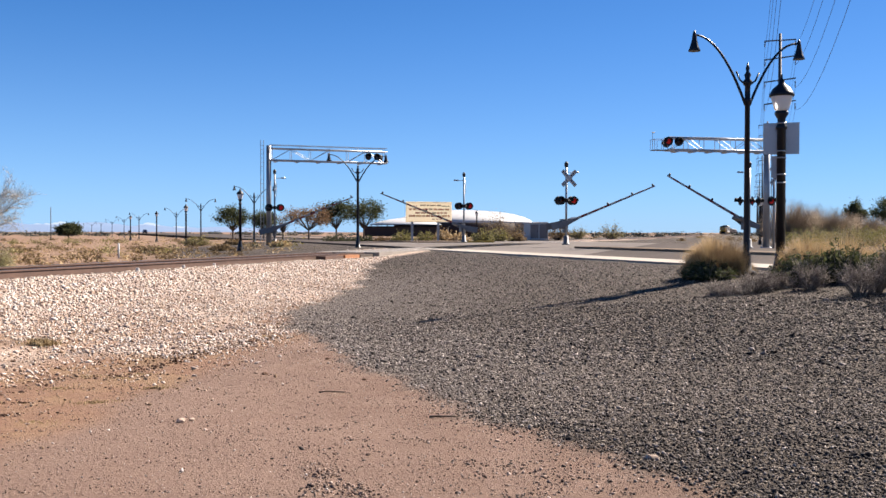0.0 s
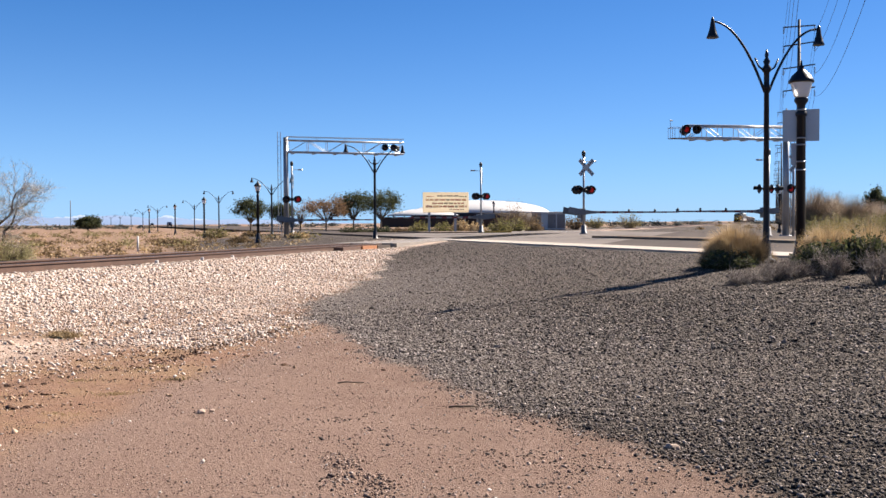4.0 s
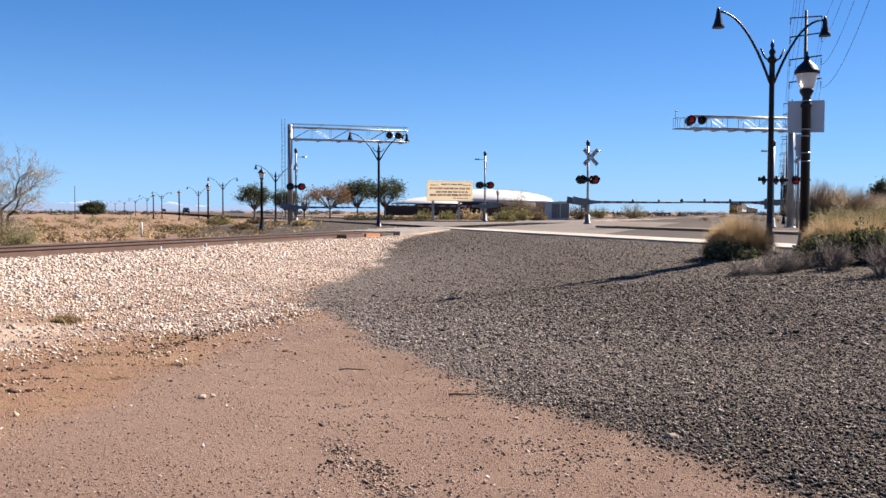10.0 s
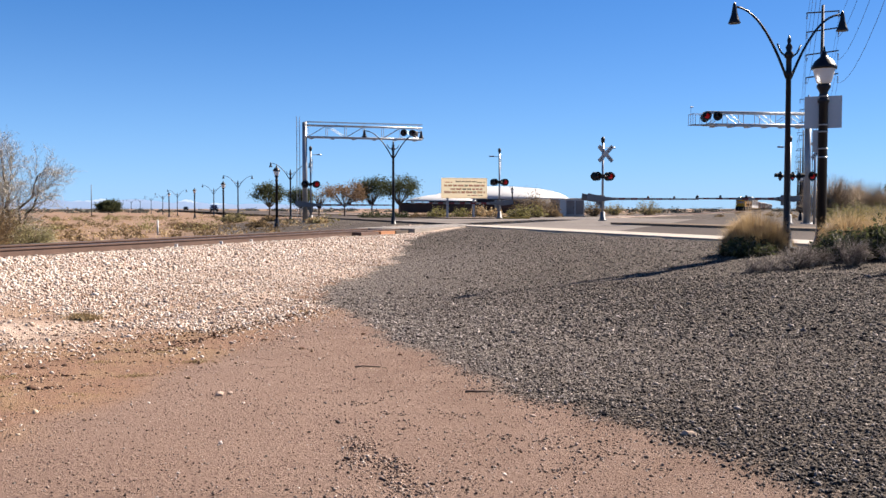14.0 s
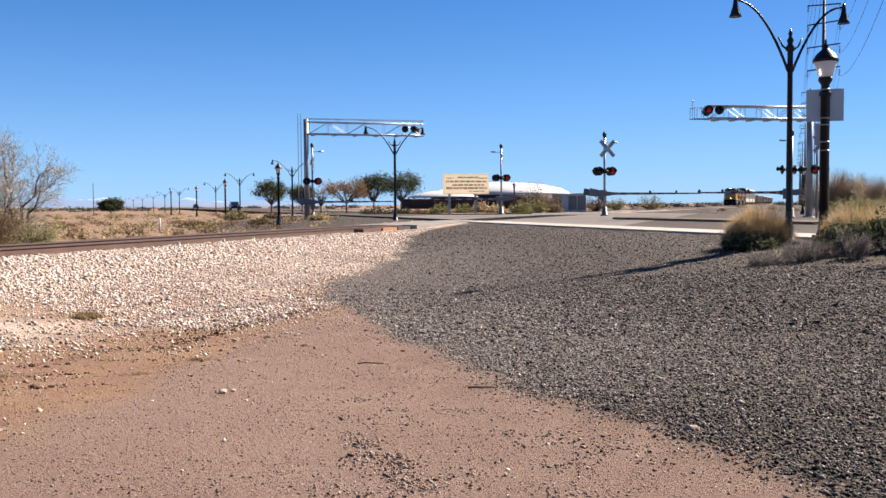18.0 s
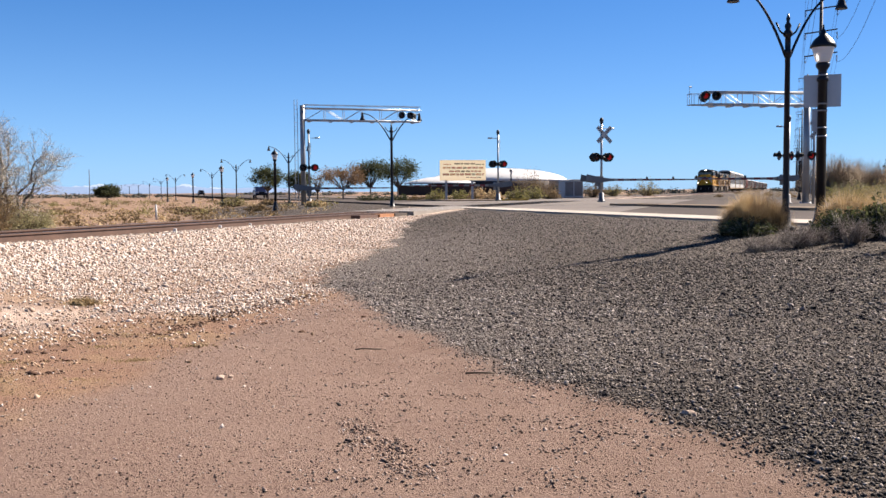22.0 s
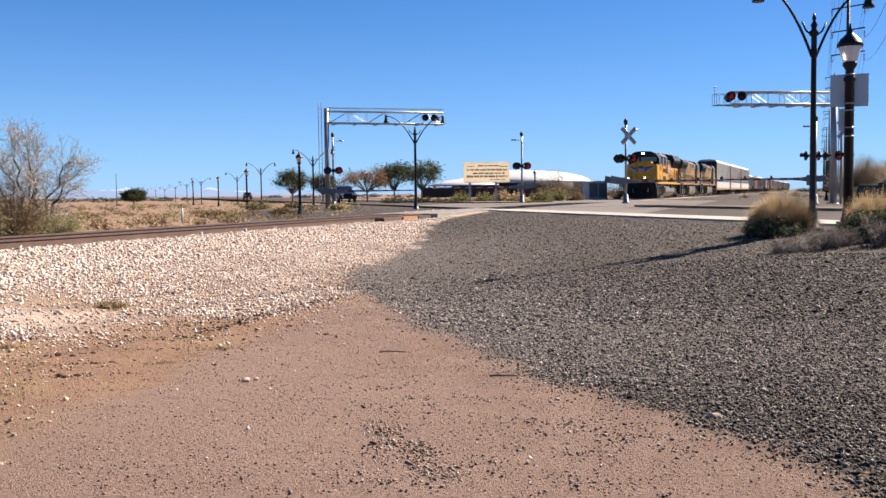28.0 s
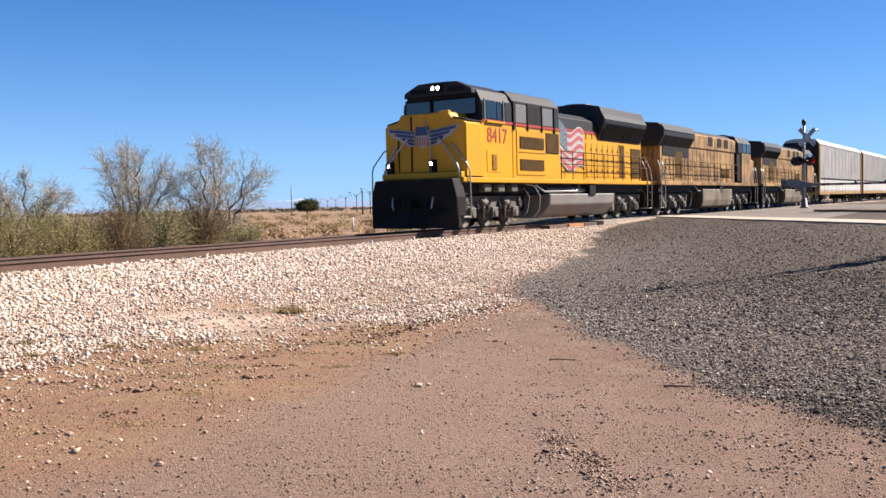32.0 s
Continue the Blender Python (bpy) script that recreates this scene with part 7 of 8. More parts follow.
for k, (x, y, h, w, leaf, lab) in enumerate((
        (-6.8, 88, 0.9, 3.2, DARK_LEAF, "low dark green shrub by the kerb"), (-4.4, 88, 0.8, 2.8, DARK_LEAF, "low dark green shrub by the kerb"), (-2.4, 86, 0.7, 2.4, BROWN_SHRUB, "low dry shrub by the kerb"),
        (-0.6, 83, 1.3, 2.4, YELLOW_SHRUB, "yellow-green shrub by the board"), (1.4, 83.5, 1.2, 2.2, YELLOW_SHRUB, "yellow-green shrub by the board"), (3.0, 84, 1.4, 2.4, STRAW, "straw-coloured shrub under the board"),
        (4.4, 83, 1.1, 2.2, STRAW, "straw-coloured shrub by the gate"), (6.6, 86, 1.3, 2.6, YELLOW_SHRUB, "yellow-green shrub in the median"), (8.3, 88, 1.5, 2.6, YELLOW_SHRUB, "flowering pale shrub in the median"),
        (10.2, 90, 1.2, 2.4, BROWN_SHRUB, "brown shrub in the median"), (11.2, 104, 2.6, 5.0, BROWN_SHRUB, "large bare brown thicket beyond the median"), (9.7, 106, 3.8, 4.6, BROWN_SHRUB, "large bare brown thicket beyond the median"),
        (17.1, 108, 2.1, 3.6, BROWN_SHRUB, "brown scrub beside the cabinet"), (21.6, 119.6, 1.7, 3.2, OLIVE, "olive scrub beside the track"), (27.4, 127, 2.6, 3.9, OLIVE, "round olive bush beyond the track"),
        (-14.0, 75, 0.6, 1.8, BROWN_SHRUB, "low dry shrub by the lamps"), (-18.0, 80, 0.9, 3.0, OLIVE, "low olive shrub by the lamps"), (-12.0, 60, 0.5, 1.8, BROWN_SHRUB, "low dry weeds on the gravel bank"),
        (-15.6, 58, 0.5, 2.4, BROWN_SHRUB, "low dry weeds on the gravel bank"), (-8.5, 62, 0.5, 1.6, STRAW, "dry grass at the gantry's foot"))):
    bush(x, y, h, w, leaf, 100 + k, lab, 900, 0.06, group="roadside shrubs", twig=DRY_TWIG)
# right of the road
for k in range(9):
    d, az = 60 + 3 * (k % 3), radians(22.9 + 0.75 * k)
    bush(d * math.sin(az), d * math.cos(az), 1.35 + 0.15 * (k % 2), 2.8, (YELLOW_SHRUB, OLIVE)[k % 2], 150 + k, "yellow-green flowering shrub across the road", 2600, 0.035, group="shrubs across the road", stray=0.03)
for k in range(6):
    d, az = 76 + 2 * (k % 2), radians(22.2 + 1.0 * k)
    bush(d * math.sin(az), d * math.cos(az), 3.7 - 0.3 * k, 5.2, BROWN_SHRUB, 170 + k, "tall bare grey-brown thicket across the road", 0, 0.05, group="shrubs across the road", twig=TAN_TWIG, n=2200, stray=0.02)
leafy_tree(45.2, 94, 4.1, 2.4, DARK_LEAF, 47, "dark green round tree across the road")
leafy_tree(50.5, 97, 4.6, 4.6, DARK_LEAF, 48, "dark green round tree across the road")
# flats to the left
leafy_tree(-57.2, 159.4, 2.9, 4.4, DARK_LEAF, 49, "wide dark green tree on the flats", 6000, 0.09, 0.4)


# the haze of distance is mixed into this leaf colour
FAR_LEAF = varied("far_haze_tinted_leaf", [(0.0, (0.1, 0.11, 0.09)), (1.0, (0.2, 0.21, 0.17))])


def scatter_scrub(name, label, n, az0, az1, d0, d1, leaf, h, size, per):
    r = np.random.default_rng(len(name) * 7 + n)
    az = np.radians(r.uniform(az0, az1, n))
    d = d0 * (d1 / d0) ** r.uniform(0, 1, n)
    x, y = d * np.sin(az), d * np.cos(az)
    u, v, q = plan(x, y)
    keep = (np.abs(u) > 7) & ((q < 11) | (q > 38))
    x, y, d = x[keep], y[keep], d[keep]
    z = height(x, y)
    m = len(x)
    hh = h * r.uniform(0.5, 1.3, m)
    rep = np.repeat(np.arange(m), per)
    off = r.normal(0, 1, (m * per, 3)) * np.stack([hh, hh, hh * 0.35], 1)[rep] * np.array([0.9, 0.9, 1])
    pts = np.stack([x, y, z + hh * 0.45], 1)[rep] + off
    pts[:, 2] = np.maximum(pts[:, 2], z[rep] + 0.02)
    vf = leaves(pts, size)
    ob = new(name, bulk(name, vf[0], vf[1], leaf))
    tagged(ob, label, "scrub", kind="stuff")


scatter_scrub("dry_brush", "reddish-brown dry brush on the desert flats", 240, -40, -8, 34, 160, BROWN_SHRUB, 0.32, 0.05, 60)
scatter_scrub("low_shrubs", "low dark olive shrubs dotted over the flats", 90, -42, -7, 50, 220, OLIVE, 0.5, 0.06, 90)
scatter_scrub("dry_grass", "pale dry grass tufts on the desert flats", 300, -42, -6, 34, 200, STRAW, 0.22, 0.045, 40)
scatter_scrub("far_scrub", "dark distant trees and scrub along the horizon", 300, -48, 2, 300, 900, FAR_LEAF, 1.2, 0.26, 70)
scatter_scrub("far_thicket", "dark distant trees and scrub along the horizon", 320, 2, 48, 260, 800, FAR_LEAF, 1.4, 0.26, 70)
scatter_scrub("verge_scrub", "olive and brown scrub between track and road", 120, 11, 40, 90, 240, BROWN_SHRUB, 0.45, 0.06, 120)


# ---- distance ----
def ridge(name, label, az0, az1, dist, top, seed, material, snow=None):
    n = 180
    az = np.radians(np.linspace(az0, az1, n))
    r = np.random.default_rng(seed)
    prof = np.zeros(n)
    for k in range(1, 8):
        prof += np.sin(np.linspace(0, math.tau * k * 1.7, n) + r.uniform(0, 6)) / k
    for k in range(9, 60, 5):
        prof += 1.6 * np.sin(np.linspace(0, math.tau * k, n) + r.uniform(0, 6)) / k
    prof = top * (0.55 + 0.24 * prof) * np.sin(np.linspace(0.05, math.pi - 0.05, n)) ** 0.5
    prof = np.maximum(prof, 1)
    low = np.stack([dist * np.sin(az), dist * np.cos(az), np.full(n, -2.0)], 1)
    high = np.stack([(dist + 200) * np.sin(az), (dist + 200) * np.cos(az), prof], 1)
    back = np.stack([(dist + 420) * np.sin(az), (dist + 420) * np.cos(az), np.full(n, -2.0)], 1)
    i = np.arange(n - 1)[:, None]
    f = np.concatenate([np.concatenate([i, i + 1, i + 1 + n, i + n], 1), np.concatenate([i + n, i + 1 + n, i + 1 + 2 * n, i + 2 * n], 1)])
    tagged(new(name, bulk(name, np.concatenate([low, high, back]), f, material, True)), label, "mountains", kind="structure")


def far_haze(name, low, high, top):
    """Far mountains whose haze is painted as emission; paler, for snow, on the heights."""
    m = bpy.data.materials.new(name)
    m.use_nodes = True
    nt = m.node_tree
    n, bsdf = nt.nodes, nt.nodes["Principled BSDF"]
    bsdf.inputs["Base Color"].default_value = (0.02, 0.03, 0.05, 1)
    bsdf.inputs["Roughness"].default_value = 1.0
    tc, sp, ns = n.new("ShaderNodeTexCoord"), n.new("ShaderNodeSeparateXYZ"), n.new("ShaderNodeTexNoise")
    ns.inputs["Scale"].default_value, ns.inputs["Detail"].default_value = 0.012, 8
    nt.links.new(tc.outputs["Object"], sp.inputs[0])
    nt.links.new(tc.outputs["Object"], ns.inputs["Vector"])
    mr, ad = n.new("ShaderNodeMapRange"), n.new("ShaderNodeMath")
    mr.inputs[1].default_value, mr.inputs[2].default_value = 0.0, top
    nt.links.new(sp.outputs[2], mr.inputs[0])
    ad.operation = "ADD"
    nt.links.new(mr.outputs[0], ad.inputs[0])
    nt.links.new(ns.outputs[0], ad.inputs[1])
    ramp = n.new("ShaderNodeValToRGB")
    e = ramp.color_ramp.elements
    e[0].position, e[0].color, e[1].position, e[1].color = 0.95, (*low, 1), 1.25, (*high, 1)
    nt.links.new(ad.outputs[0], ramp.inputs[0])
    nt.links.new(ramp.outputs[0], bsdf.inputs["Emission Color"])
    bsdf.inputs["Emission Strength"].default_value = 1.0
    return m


ridge("backdrop_hills", "hazy blue far hills on the horizon", -48, -4, 4000, 46, 3, far_haze("hill_haze_glow", (0.098, 0.137, 0.212), (0.108, 0.149, 0.228), 60))
ridge("backdrop_snow_peaks", "snowy far peaks on the horizon", -25, -12, 4300, 58, 5, far_haze("snow_haze_glow", (0.103, 0.142, 0.217), (0.19, 0.224, 0.28), 60))

# ---- track bed, crossing, stones ----
TIE_WOOD = mat("weathered_tie", (0.075, 0.055, 0.042), (0.12, 0.09, 0.07), 0.95, 0, 3, 30, 0.4)
ORANGE = mat("faded_orange_paint", (0.55, 0.22, 0.07), (0.45, 0.2, 0.09), 0.8, 0, 3, 30)
PANEL = mat("crossing_concrete", (0.4, 0.36, 0.31), (0.33, 0.29, 0.25), 0.9, 0, 1, 25, 0.3, (0.16, 0.13, 0.1), 0.4)
bm = bm_()
box(bm, (-1.3, -0.115, RAIL_Z - 0.36), (1.3, 0.115, RAIL_Z - 0.18), 0.012)
tie_mesh = mesh_of("sleeper", bm, TIE_WOOD)
track = thing("sleepers", Matrix(), "dark weathered timber sleepers under the rails", "railway sleepers", kind="structure")
rnd = random.Random(3)
for k in range(112):
    v = -6 + 0.5 * k
    if v > 46:
        break
    p = on_track(rnd.uniform(-0.04, 0.04), v)
    ob = new("sleeper", tie_mesh)
    ob.parent = track
    ob.matrix_basis = pose(p.x, p.y, rnd.uniform(-0.012, 0.004), 0, 0, -TRACK + rnd.uniform(-0.8, 0.8))
bm = bm_()
for k in range(400):
    v = 72 + 0.55 * k
    p = on_track(0, v)
    box(bm, (-1.3, -0.115, RAIL_Z - 0.36), (1.3, 0.115, RAIL_Z - 0.18), 0, pose(p.x, p.y, 0, 0, 0, -TRACK))
ob = part("far_sleeper", bm, TIE_WOOD, track)
tagged(ob, kind="stuff")
# crossing panels between and beside the rails
V0, V1 = 36.5, 70.5
panels = thing("crossing_panels", Matrix(), "concrete panels laid between the rails at the crossing", "crossing", kind="structure")
n = 14
for k in range(n):
    a, b = V0 + (V1 - V0) * k / n, V0 + (V1 - V0) * (k + 1) / n - 0.03
    for u0, u1 in ((-0.66, -0.01), (0.01, 0.66), (-1.5, -0.83), (0.83, 1.5)):
        part("crossing_panel", along_track("p", u0, u1, RAIL_Z - 0.2, RAIL_Z - 0.006, a, b, PANEL, "", ""), PANEL, panels)
for v0, v1, m, lab in ((31.8, 33.4, RAIL_STEEL, "rusty steel end ramp"), (33.6, 35.0, ORANGE, "faded orange end ramp"), (35.1, 36.4, TIE_WOOD, "dark timber end ramp")):
    part("end_ramp", along_track("e", 0.86, 1.25, RAIL_Z - 0.2, RAIL_Z - 0.06, v0, v1, m, "", ""), m, panels, lab)
for u, v in ((0.98, 24.6), (0.98, 20.9), (0.98, 23.0)):
    p = on_track(u, v)
    flag = thing("rail_marker", pose(p.x, p.y, zat(p.x, p.y)), "small white marker block beside the rail", "marker", "markers by the rail")
    bm = bm_()
    box(bm, (-0.04, -0.04, -0.05), (0.04, 0.04, 0.1), 0.01)
    part("block", bm, WHITE_PAINT, flag)


def stones(name, label, xy, size, material, sink=0.35, flat=0.62, kind="stuff", zoff=None):
    """Broken stones lying on the ground, joined."""
    r = np.random.default_rng(len(xy) + 11)
    n = len(xy)
    x, y = xy[:, 0], xy[:, 1]
    z = height(x, y)
    s = size * r.lognormal(0, 0.33, n)
    base = np.array([[1, 0, 0], [0, 1, 0], [-1, 0, 0], [0, -1, 0], [0, 0, 1], [0, 0, -1]], float)
    v = base[None] * (1 + r.normal(0, 0.22, (n, 6, 1))) + r.normal(0, 0.16, (n, 6, 3))
    v *= np.stack([r.uniform(0.75, 1.35, n), r.uniform(0.6, 1.1, n), flat * r.uniform(0.7, 1.2, n)], 1)[:, None]
    tilt = r.normal(0, 0.5, n)
    c, t = np.cos(tilt)[:, None], np.sin(tilt)[:, None]
    v = np.stack([v[..., 0] * c - v[..., 2] * t, v[..., 1], v[..., 0] * t + v[..., 2] * c], -1)
    a = r.uniform(0, math.tau, n)
    c, t = np.cos(a)[:, None], np.sin(a)[:, None]
    v = np.stack([v[..., 0] * c - v[..., 1] * t, v[..., 0] * t + v[..., 1] * c, v[..., 2]], -1) * s[:, None, None]
    lift = s * flat * (1 - sink) * 0.8
    if zoff is not None:
        lift = lift + zoff
    v += np.stack([x, y, z + lift], 1)[:, None]
    tri = np.array([[0, 1, 4], [1, 2, 4], [2, 3, 4], [3, 0, 4], [1, 0, 5], [2, 1, 5], [3, 2, 5], [0, 3, 5]])
    f = (np.arange(n) * 6)[:, None, None] + tri[None]
    return tagged(new(name, bulk(name, v.reshape(-1, 3), f.reshape(-1, 3), material)), label, "stones", kind=kind)


BALLAST_STONE = varied("pale_ballast_stone", [(0.0, (0.315, 0.210, 0.152)), (0.28, (0.651, 0.478, 0.362)), (0.65, (0.97, 0.825, 0.7)), (0.93, (1.000, 0.92, 0.83)), (1.0, (0.473, 0.399, 0.347))])
GRAVEL_STONE = varied("dark_gravel_stone", [(0.0, (0.026, 0.021, 0.018)), (0.4, (0.067, 0.053, 0.046)), (0.78, (0.142, 0.115, 0.100)), (1.0, (0.482, 0.413, 0.370))])
DUSTY_PALE_STONE = varied("dusty_pale_gravel_stone", [(0.0, (0.095, 0.076, 0.064)), (0.4, (0.215, 0.176, 0.150)), (0.75, (0.361, 0.305, 0.267)), (1.0, (0.688, 0.602, 0.542))])
GRIT = varied("dirt_grit", [(0.0, (0.17, 0.112, 0.085)), (0.5, (0.34, 0.235, 0.18)), (0.85, (0.5, 0.37, 0.3)), (1.0, (0.8, 0.68, 0.58))])
CLOD = varied("dark_clod", [(0.0, (0.075, 0.038, 0.022)), (1.0, (0.19, 0.1, 0.058))])
TAN_STONE = varied("ochre_stone", [(0.0, (0.3, 0.19, 0.115)), (0.6, (0.56, 0.39, 0.26)), (1.0, (0.85, 0.66, 0.49))])
CRUMB = varied("brown_crumb", [(0.0, (0.09, 0.058, 0.042)), (0.6, (0.2, 0.135, 0.1)), (1.0, (0.36, 0.26, 0.2))])
PALE_STRAW = varied("pale_straw", [(0.0, (0.5, 0.35, 0.17)), (1.0, (0.8, 0.63, 0.37))], thin=0.3)
SR = np.random.default_rng(19)


def cast(n, x0, x1, y0, y1):
    return np.stack([SR.uniform(x0, x1, n), SR.uniform(y0, y1, n)], 1)


def thin_out(p, near, far, d0, d1):
    """Keeps all at d0 and fewer with distance, so that stones stay about as dense to the eye."""
    d = np.hypot(p[:, 0], p[:, 1])
    keep = np.clip((d0 / np.maximum(d, d0)) ** 1.5, far / near, 1)
    return p[SR.uniform(0, 1, len(p)) < keep]


def in_sight(p, left=-39, right=30):
    az = np.degrees(np.arctan2(p[:, 0], p[:, 1]))
    return p[(az > left) & (az < right) & (np.hypot(p[:, 0], p[:, 1]) > 3.6)]


def edge_noise(p):
    return wobble(p[:, 0], p[:, 1], 1.9) * 0.18 + wobble(p[:, 0], p[:, 1], 5.3, 1.7) * 0.08


# dark gravel towards the kerb
p = in_sight(thin_out(cast(1500000, -3.5, 13, 3.5, 46), 1, 0.012, 5.8, 40))
u, v, q = plan(p[:, 0], p[:, 1])
fade = p[:, 0] - gravel_edge(p[:, 1]) + edge_noise(p) + SR.normal(0, 0.12, len(p))
p = p[(fade > 0) & (u > 1.9) & (q < 14.7)]
d = np.hypot(p[:, 0], p[:, 1])
keep = (d < 17) | (SR.uniform(0, 1, len(p)) < 0.32)
p, d = p[keep], d[keep]
pale = SR.uniform(0, 1, len(p)) < 0.9 * dust_and_light_share(p[:, 0], p[:, 1])
stones("gravel", "dark grey-brown crushed gravel sloping to the kerb", p[(d < 11) & ~pale], 0.0102, GRAVEL_STONE, 0.3, 0.72)
stones("gravel", "dark grey-brown crushed gravel sloping to the kerb", p[(d >= 11) & ~pale], 0.017, GRAVEL_STONE, 0.5, 0.42)
stones("gravel", "dusty grey-tan crushed gravel along its edge, lightened as sunlit", p[(d < 11) & pale], 0.0102, DUSTY_PALE_STONE, 0.4, 0.6)
stones("gravel", "dusty grey-tan crushed gravel along its edge, lightened as sunlit", p[(d >= 11) & pale], 0.0155, DUSTY_PALE_STONE, 0.5, 0.42)
# pale ballast down the bank
p = in_sight(thin_out(cast(1100000, -24, 0.5, 4, 48), 1, 0.1, 11, 40))
u, v, q = plan(p[:, 0], p[:, 1])
toe = ballast_toe(v) + 0.3 * wobble(p[:, 0], p[:, 1], 0.7, 0.8) + 1.3 * edge_noise(p)
loose = np.where(u < toe, 1.0 - 0.35 * ease((u - 6.2) / 1.5), 0.4 * np.exp(-(u - toe) / 0.45))
bare = np.clip(wobble(p[:, 0], p[:, 1], 1.1, 2.5) * 0.6 + wobble(p[:, 0], p[:, 1], 0.5, 0.3) * 0.6 + wobble(p[:, 0], p[:, 1], 3.7, 1.3) * 0.3 + 0.06, 0, 0.85) * ease((u - 3.6) / 3)
left_of = p[:, 0] - gravel_edge(p[:, 1]) + edge_noise(p) + SR.normal(0, 0.1, len(p))
ok = (SR.uniform(0, 1, len(p)) < loose * (1 - bare)) & (left_of < 0.06) & (u > 0.9) & (u < 11.5)
p = p[ok]
u = u[ok]
stones("ballast", "pale pinkish-white crushed ballast down the bank", p[u < 4.6], 0.024, BALLAST_STONE)
stones("ballast", "pale pinkish-white crushed ballast down the bank", p[u >= 4.6], 0.0185, BALLAST_STONE)
# ballast between and beyond the rails
p = in_sight(cast(26000, -26, 2, 2, 48), -44)
u, v, q = plan(p[:, 0], p[:, 1])
p = p[(u < 0.66) & (u > -2.6) & (np.abs(np.abs(u) - 0.755) > 0.1)]
stones("ballast", "pale ballast between the rails", p, 0.035, BALLAST_STONE)
# grit and stray stones on the dirt
p = in_sight(thin_out(cast(150000, -9, 3, 3.6, 18), 1, 0.1, 5.5, 18))
u, v, q = plan(p[:, 0], p[:, 1])
p = p[(p[:, 0] < gravel_edge(p[:, 1])) & (u > 7.4)]
stones("grit", "fine grit on the packed dirt", p[: 2 * len(p) // 3], 0.0052, GRIT, 0.35)
p2 = p[2 * len(p) // 3:]
patch = np.clip(wobble(p2[:, 0], p2[:, 1], 1.6, 0.9) * 1.5, 0.03, 1) * np.exp(-np.maximum(gravel_edge(p2[:, 1]) - p2[:, 0], 0) / 0.8)
p2 = p2[SR.uniform(0, 1, len(p2)) < np.maximum(patch, 0.03)]
stones("gravel", "stray dark grit trodden into the dirt", p2, 0.008, GRIT, 0.3)
p3 = p[SR.uniform(0, 1, len(p)) < 0.012]
stones("pebble", "stray pale pebbles on the dirt", p3, 0.009, BALLAST_STONE, 0.3)
p5 = p[SR.uniform(0, 1, len(p)) < 0.2 * np.clip(0.5 + wobble(p[:, 0], p[:, 1], 2.9, 0.4), 0.1, 1.5)]
stones("grit", "dark crumbs and small stones on the packed dirt", p5, 0.0062, CRUMB, 0.3)
p6 = p[SR.uniform(0, 1, len(p)) < 0.11]
stones("pebble", "small pale stones trodden into the dirt", p6, 0.0068, DUSTY_PALE_STONE, 0.3)
u3, _, _ = plan(p[:, 0], p[:, 1])
p4 = p[(u3 < 11.4) & (SR.uniform(0, 1, len(p)) < 0.4 * np.exp(-np.maximum(u3 - 9.2, 0) / 1.0) * np.clip(0.6 + wobble(p[:, 0], p[:, 1], 2.3, 1.2), 0, 1))]
stones("pebble", "ochre stones trodden into the red dirt", p4[::3], 0.015, BALLAST_STONE, 0.3)
stones("pebble", "ochre stones trodden into the red dirt", np.delete(p4, np.s_[::3], 0), 0.015, TAN_STONE, 0.35)
# a rut filled with dark gravel
t = SR.uniform(0, 1, 900)
rut = np.stack([-0.72 + 0.6 * t + SR.normal(0, 0.07, 900) + 0.07 * np.sin(t * 14), 6.5 - 1.35 * t + SR.normal(0, 0.07, 900)], 1)
stones("gravel", "line of dark grit in a shallow rut", rut[:640], 0.009, GRIT, 0.35)
# loose handfuls of grit and gravel on the dirt
piles = []
for k in range(70):
    cx, cy = SR.uniform(-0.9, 1.5), SR.uniform(4.4, 8.2)
    if cx < gravel_edge(cy) + 0.1:
        m = int(SR.integers(5, 24))
        piles.append(np.stack([cx + SR.normal(0, 0.09, m), cy + SR.normal(0, 0.07, m)], 1))
piles = np.concatenate(piles)
stones("grit", "loose handfuls of grit trodden out of the gravel", piles[::2], 0.0095, GRIT, 0.35)
stones("gravel", "loose gravel scattered on the dirt", piles[1::2], 0.0085, GRAVEL_STONE, 0.35)
# dark clods in streaks over the red dirt
streaks = []
for k in range(34):
    cx = SR.uniform(-6.0, -2.2)
    cu = SR.uniform(7.6, 10.4 - 1.0 * max(0, (cx + 3.6)))
    cy = (cu - OFFSET - cx * TN.x) / TN.y
    m = int(SR.integers(8, 34))
    t = SR.normal(0, 0.16, m)
    streaks.append(np.stack([cx + t + SR.normal(0, 0.03, m), cy + 0.35 * t + SR.normal(0, 0.05, m)], 1))
t = SR.uniform(0, 1, 150)
streaks.append(np.stack([-4.2 + 2.1 * t + SR.normal(0, 0.12, 150), 11.2 + 2.3 * t + SR.normal(0, 0.14, 150)], 1))
t = SR.uniform(0, 1, 420)
lump = np.round(t * 9) / 9 + SR.normal(0, 0.025, 420)
line_x, line_y = np.interp(lump, (0, 0.6, 1), (-3.3, -2.6, -2.05)), np.interp(lump, (0, 0.6, 1), (10.6, 12.9, 14.3))
streaks.append(np.stack([line_x + SR.normal(0, 0.07, 420), line_y + SR.normal(0, 0.2, 420)], 1))
stones("clod", "dark damp clods in the red dirt", np.concatenate(streaks), 0.017, CLOD, 0.45, 0.45)


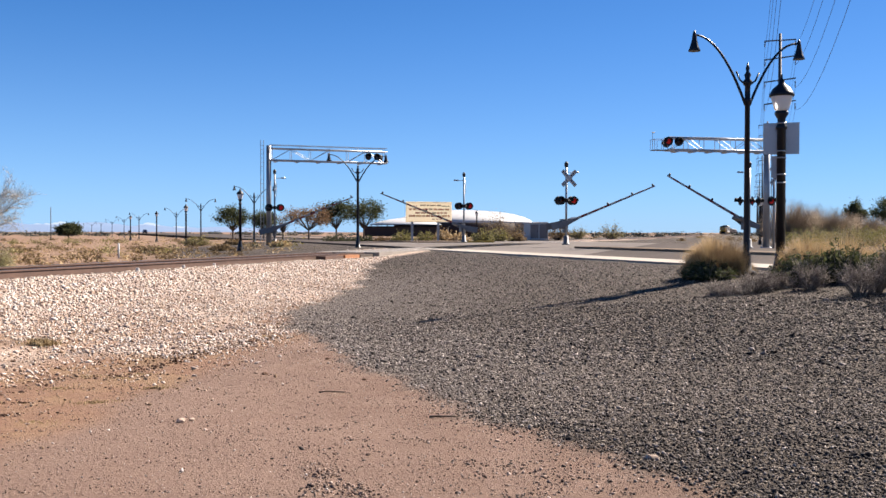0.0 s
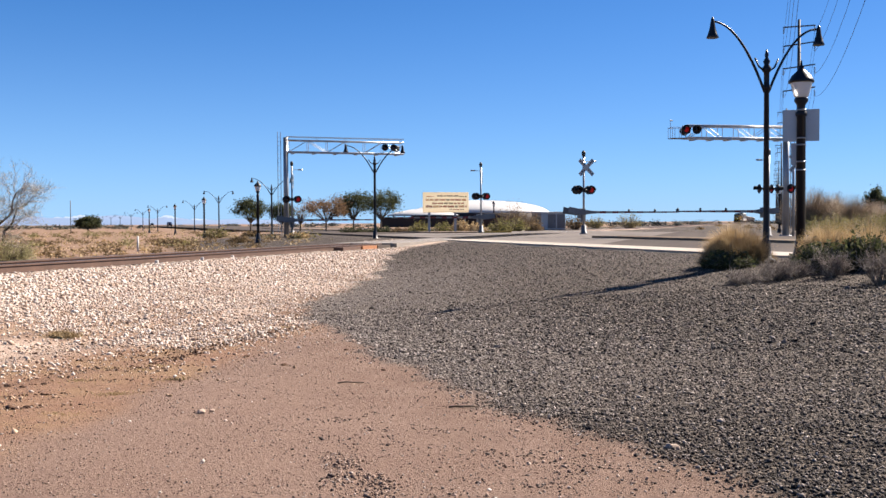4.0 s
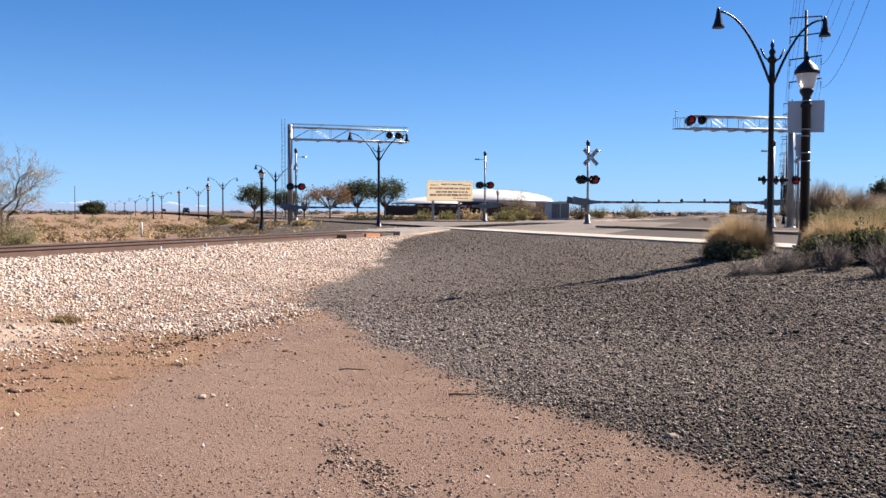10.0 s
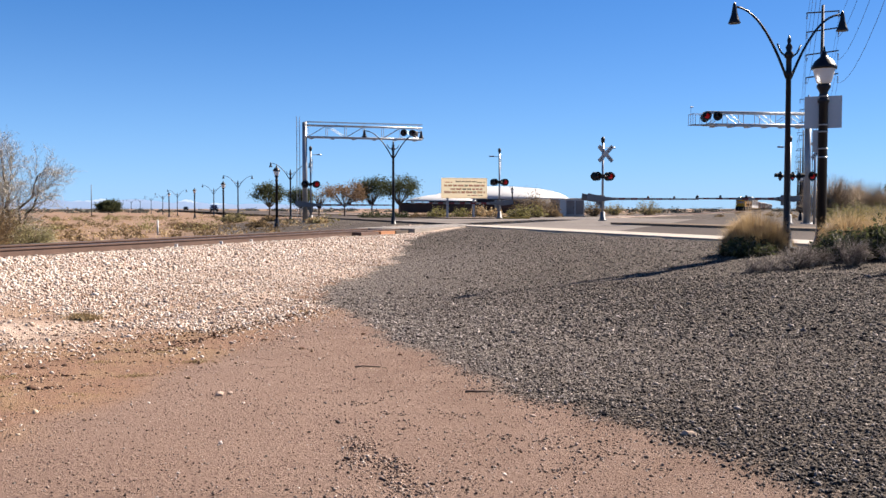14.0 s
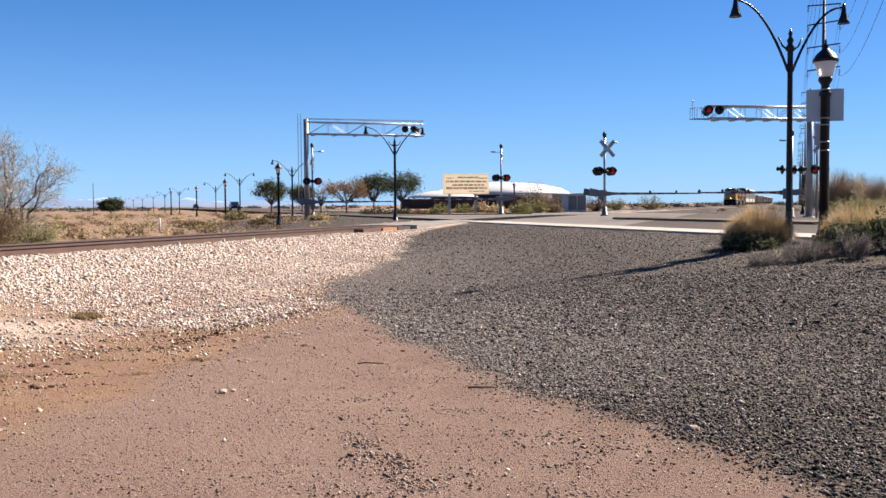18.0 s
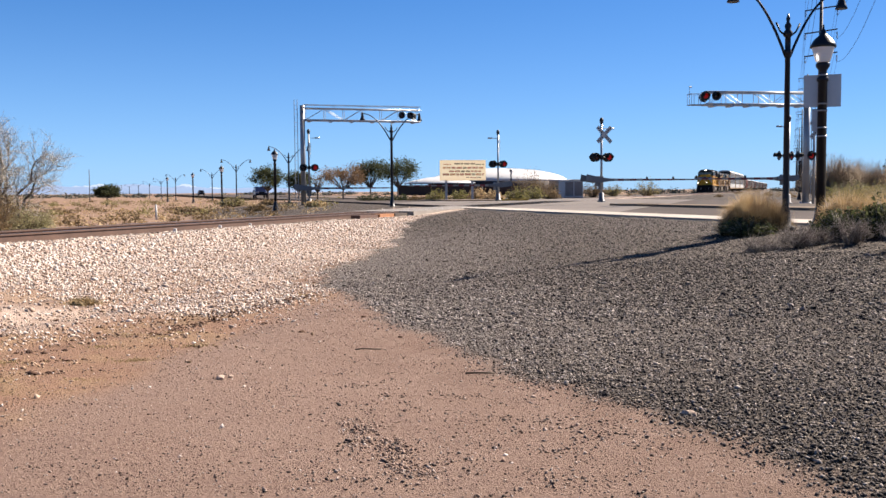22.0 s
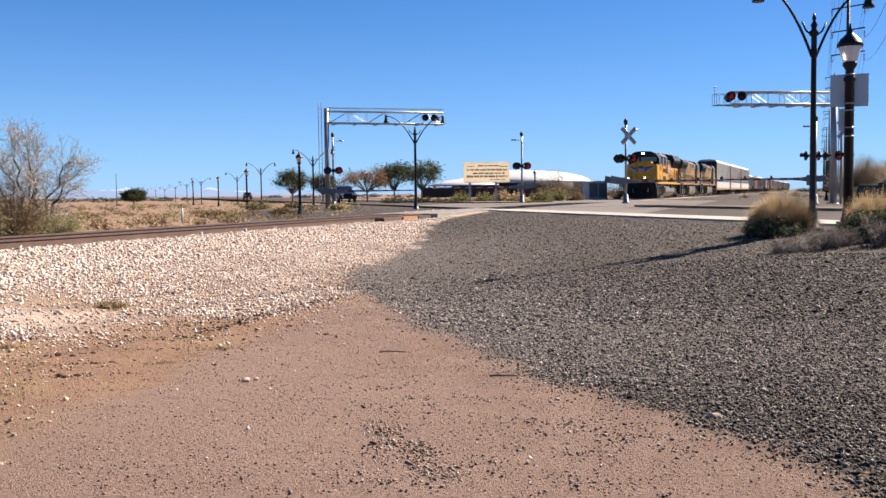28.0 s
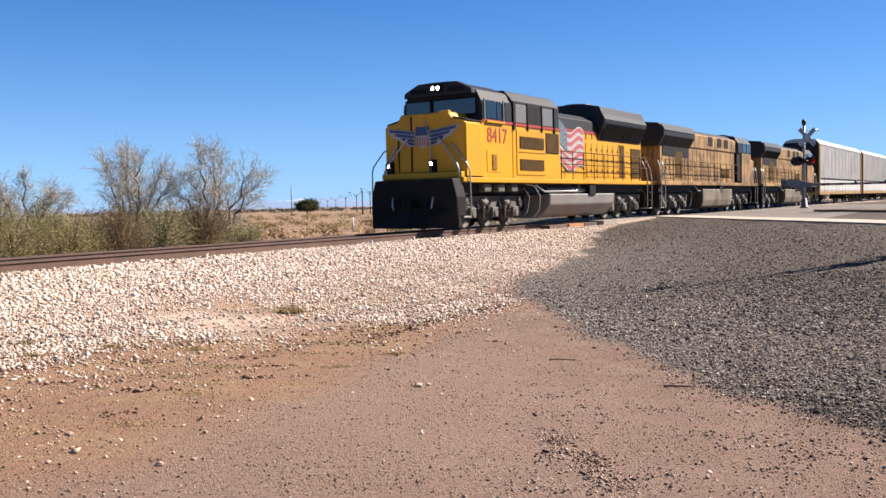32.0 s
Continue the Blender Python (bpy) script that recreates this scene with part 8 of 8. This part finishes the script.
def single(name, x, y, size, material, label, seed, group=""):
    """One larger stone, faceted."""
    root_bm = bm_()
    bmesh.ops.create_icosphere(root_bm, subdivisions=2, radius=size)
    r = random.Random(seed)
    ax = Vector((r.gauss(0, 1), r.gauss(0, 1), r.gauss(0, 1)))
    for vert in root_bm.verts:
        vert.co = Vector((vert.co.x * 1.35, vert.co.y * 0.9, vert.co.z * 0.62)) * (1 + 0.35 * noise.noise(vert.co * (1.6 / size) + ax * 5))
    ob = new(name, mesh_of(name, root_bm, material))
    ob.matrix_basis = pose(x, y, zat(x, y) + size * 0.3, 0, 0, r.uniform(0, 180))
    return tagged(ob, label, "stone", group)


SANDSTONE = mat("pale_field_stone", (0.66, 0.5, 0.385), (0.46, 0.34, 0.26), 0.9, 0, 8, 60, 0.4)
for k, (x, y, s) in enumerate(((-1.93, 7.93, 0.038), (-1.86, 8.02, 0.026), (1.71, 6.57, 0.042), (0.67, 7.17, 0.02), (-3.0, 5.34, 0.024), (-2.85, 5.5, 0.02), (-4.07, 6.0, 0.026), (-3.2, 6.6, 0.018))):
    single("stone", x, y, s, SANDSTONE, "pale rounded field stone on the dirt", k, "larger stones on the dirt")
for k, (x, y, s) in enumerate(((-1.65, 10.66, 0.03), (-1.05, 11.9, 0.026), (-2.3, 13.65, 0.045), (-2.55, 13.4, 0.04), (-2.2, 11.3, 0.028), (-0.5, 10.2, 0.02))):
    single("clod", x, y, s, CLOD, "dark lump of damp earth", 20 + k, "dark clods on the dirt")
stick = thing("stick", pose(0.295, 8.1, zat(0.295, 8.1) + 0.012), "short dark dry stick on the dirt", "stick")
bm = bm_()
pipe(bm, [(-0.13, 0.005, 0), (-0.05, 0, 0.006), (0.04, -0.004, 0.004), (0.13, 0.004, 0)], 0.009, 7, 0.006)
part("stick_shaft", bm, DRY_TWIG, stick)
bm = bm_()
pipe(bm, [(0.05, 0, 0.004), (0.09, 0.03, 0.012)], 0.004, 5)
part("side_twig", bm, DRY_TWIG, stick)
twig = thing("twig", pose(-0.8, 9.42, zat(-0.8, 9.42) + 0.008), "bent dry twig on the dirt", "stick")
bm = bm_()
pipe(bm, [(-0.12, 0, 0), (-0.04, 0.02, 0.008), (0.02, 0.0, 0.006), (0.14, 0.01, 0)], 0.007, 6)
part("twig_shaft", bm, DRY_TWIG, twig)


def tuft(x, y, h, w, seed, blade, label, n=420):
    r = np.random.default_rng(seed)
    a, k = r.uniform(0, math.tau, n), r.uniform(0, 1, n) ** 0.6
    k = np.abs(r.normal(0, 0.6, n))
    foot = np.stack([np.cos(a) * k * w * 0.5, np.sin(a) * k * w * 0.3, np.zeros(n)], 1)
    tip = foot + np.stack([r.normal(0, 0.5 * h, n), r.normal(0, 0.4 * h, n), h * r.uniform(0.3, 1, n)], 1)
    root = thing("grass_tuft", pose(x, y, zat(x, y)), label, "grass", "dry tufts by the ballast")
    stuff_part("blade", sticks(np.column_stack([foot, tip, np.full(n, 0.004), np.full(n, 0.0015)]), 3), blade, root)


tuft(-4.95, 12.75, 0.1, 0.42, 1, PALE_STRAW, "small dry tuft among the ballast", 700)
for k in range(26):
    x = -5.8 + 0.13 * k + 0.3 * math.sin(k * 5.1)
    y = (9.9 + 0.7 * math.sin(k * 3.7) - OFFSET - x * TN.x) / TN.y
    tuft(x, y, 0.014 + 0.012 * math.sin(k * 2.3) ** 2, 0.45 + 0.35 * math.sin(k * 3) ** 2, 40 + k, PALE_STRAW, "flattened straw-coloured grass on the red dirt", 150)
for k, (x, y) in enumerate(((-5.9, 9.6), (-6.4, 8.9), (-5.0, 9.9), (-6.9, 9.5))):
    tuft(x, y, 0.05, 0.4, 90 + k, PALE_STRAW, "dry weed on the red dirt", 220)


# ---- what moves ----
def motions():
    for ob, back in TRAIN:
        walk(ob, [(t, train_pose(t, back)) for t in range(0, 33)])
    for ob in lead_axles:
        y = ob.location.y
        walk(ob, [(k / 30, pose(0, y, 0.51, math.degrees(SPEED / 0.51 * (k / 30)) % 360)) for k in range(0, 961)])
    for (root, arm, side), rows in zip(gates, ARM_DROP):
        z = arm.location.z
        walk(arm, [(t, pose(0, 0, z, 0, -side * a, 0)) for t, a in rows])
    for ob, q, turn, rows in CARS:
        walk(ob, [(t, road_pose(q, w, turn)) for t, w in rows])


motions()
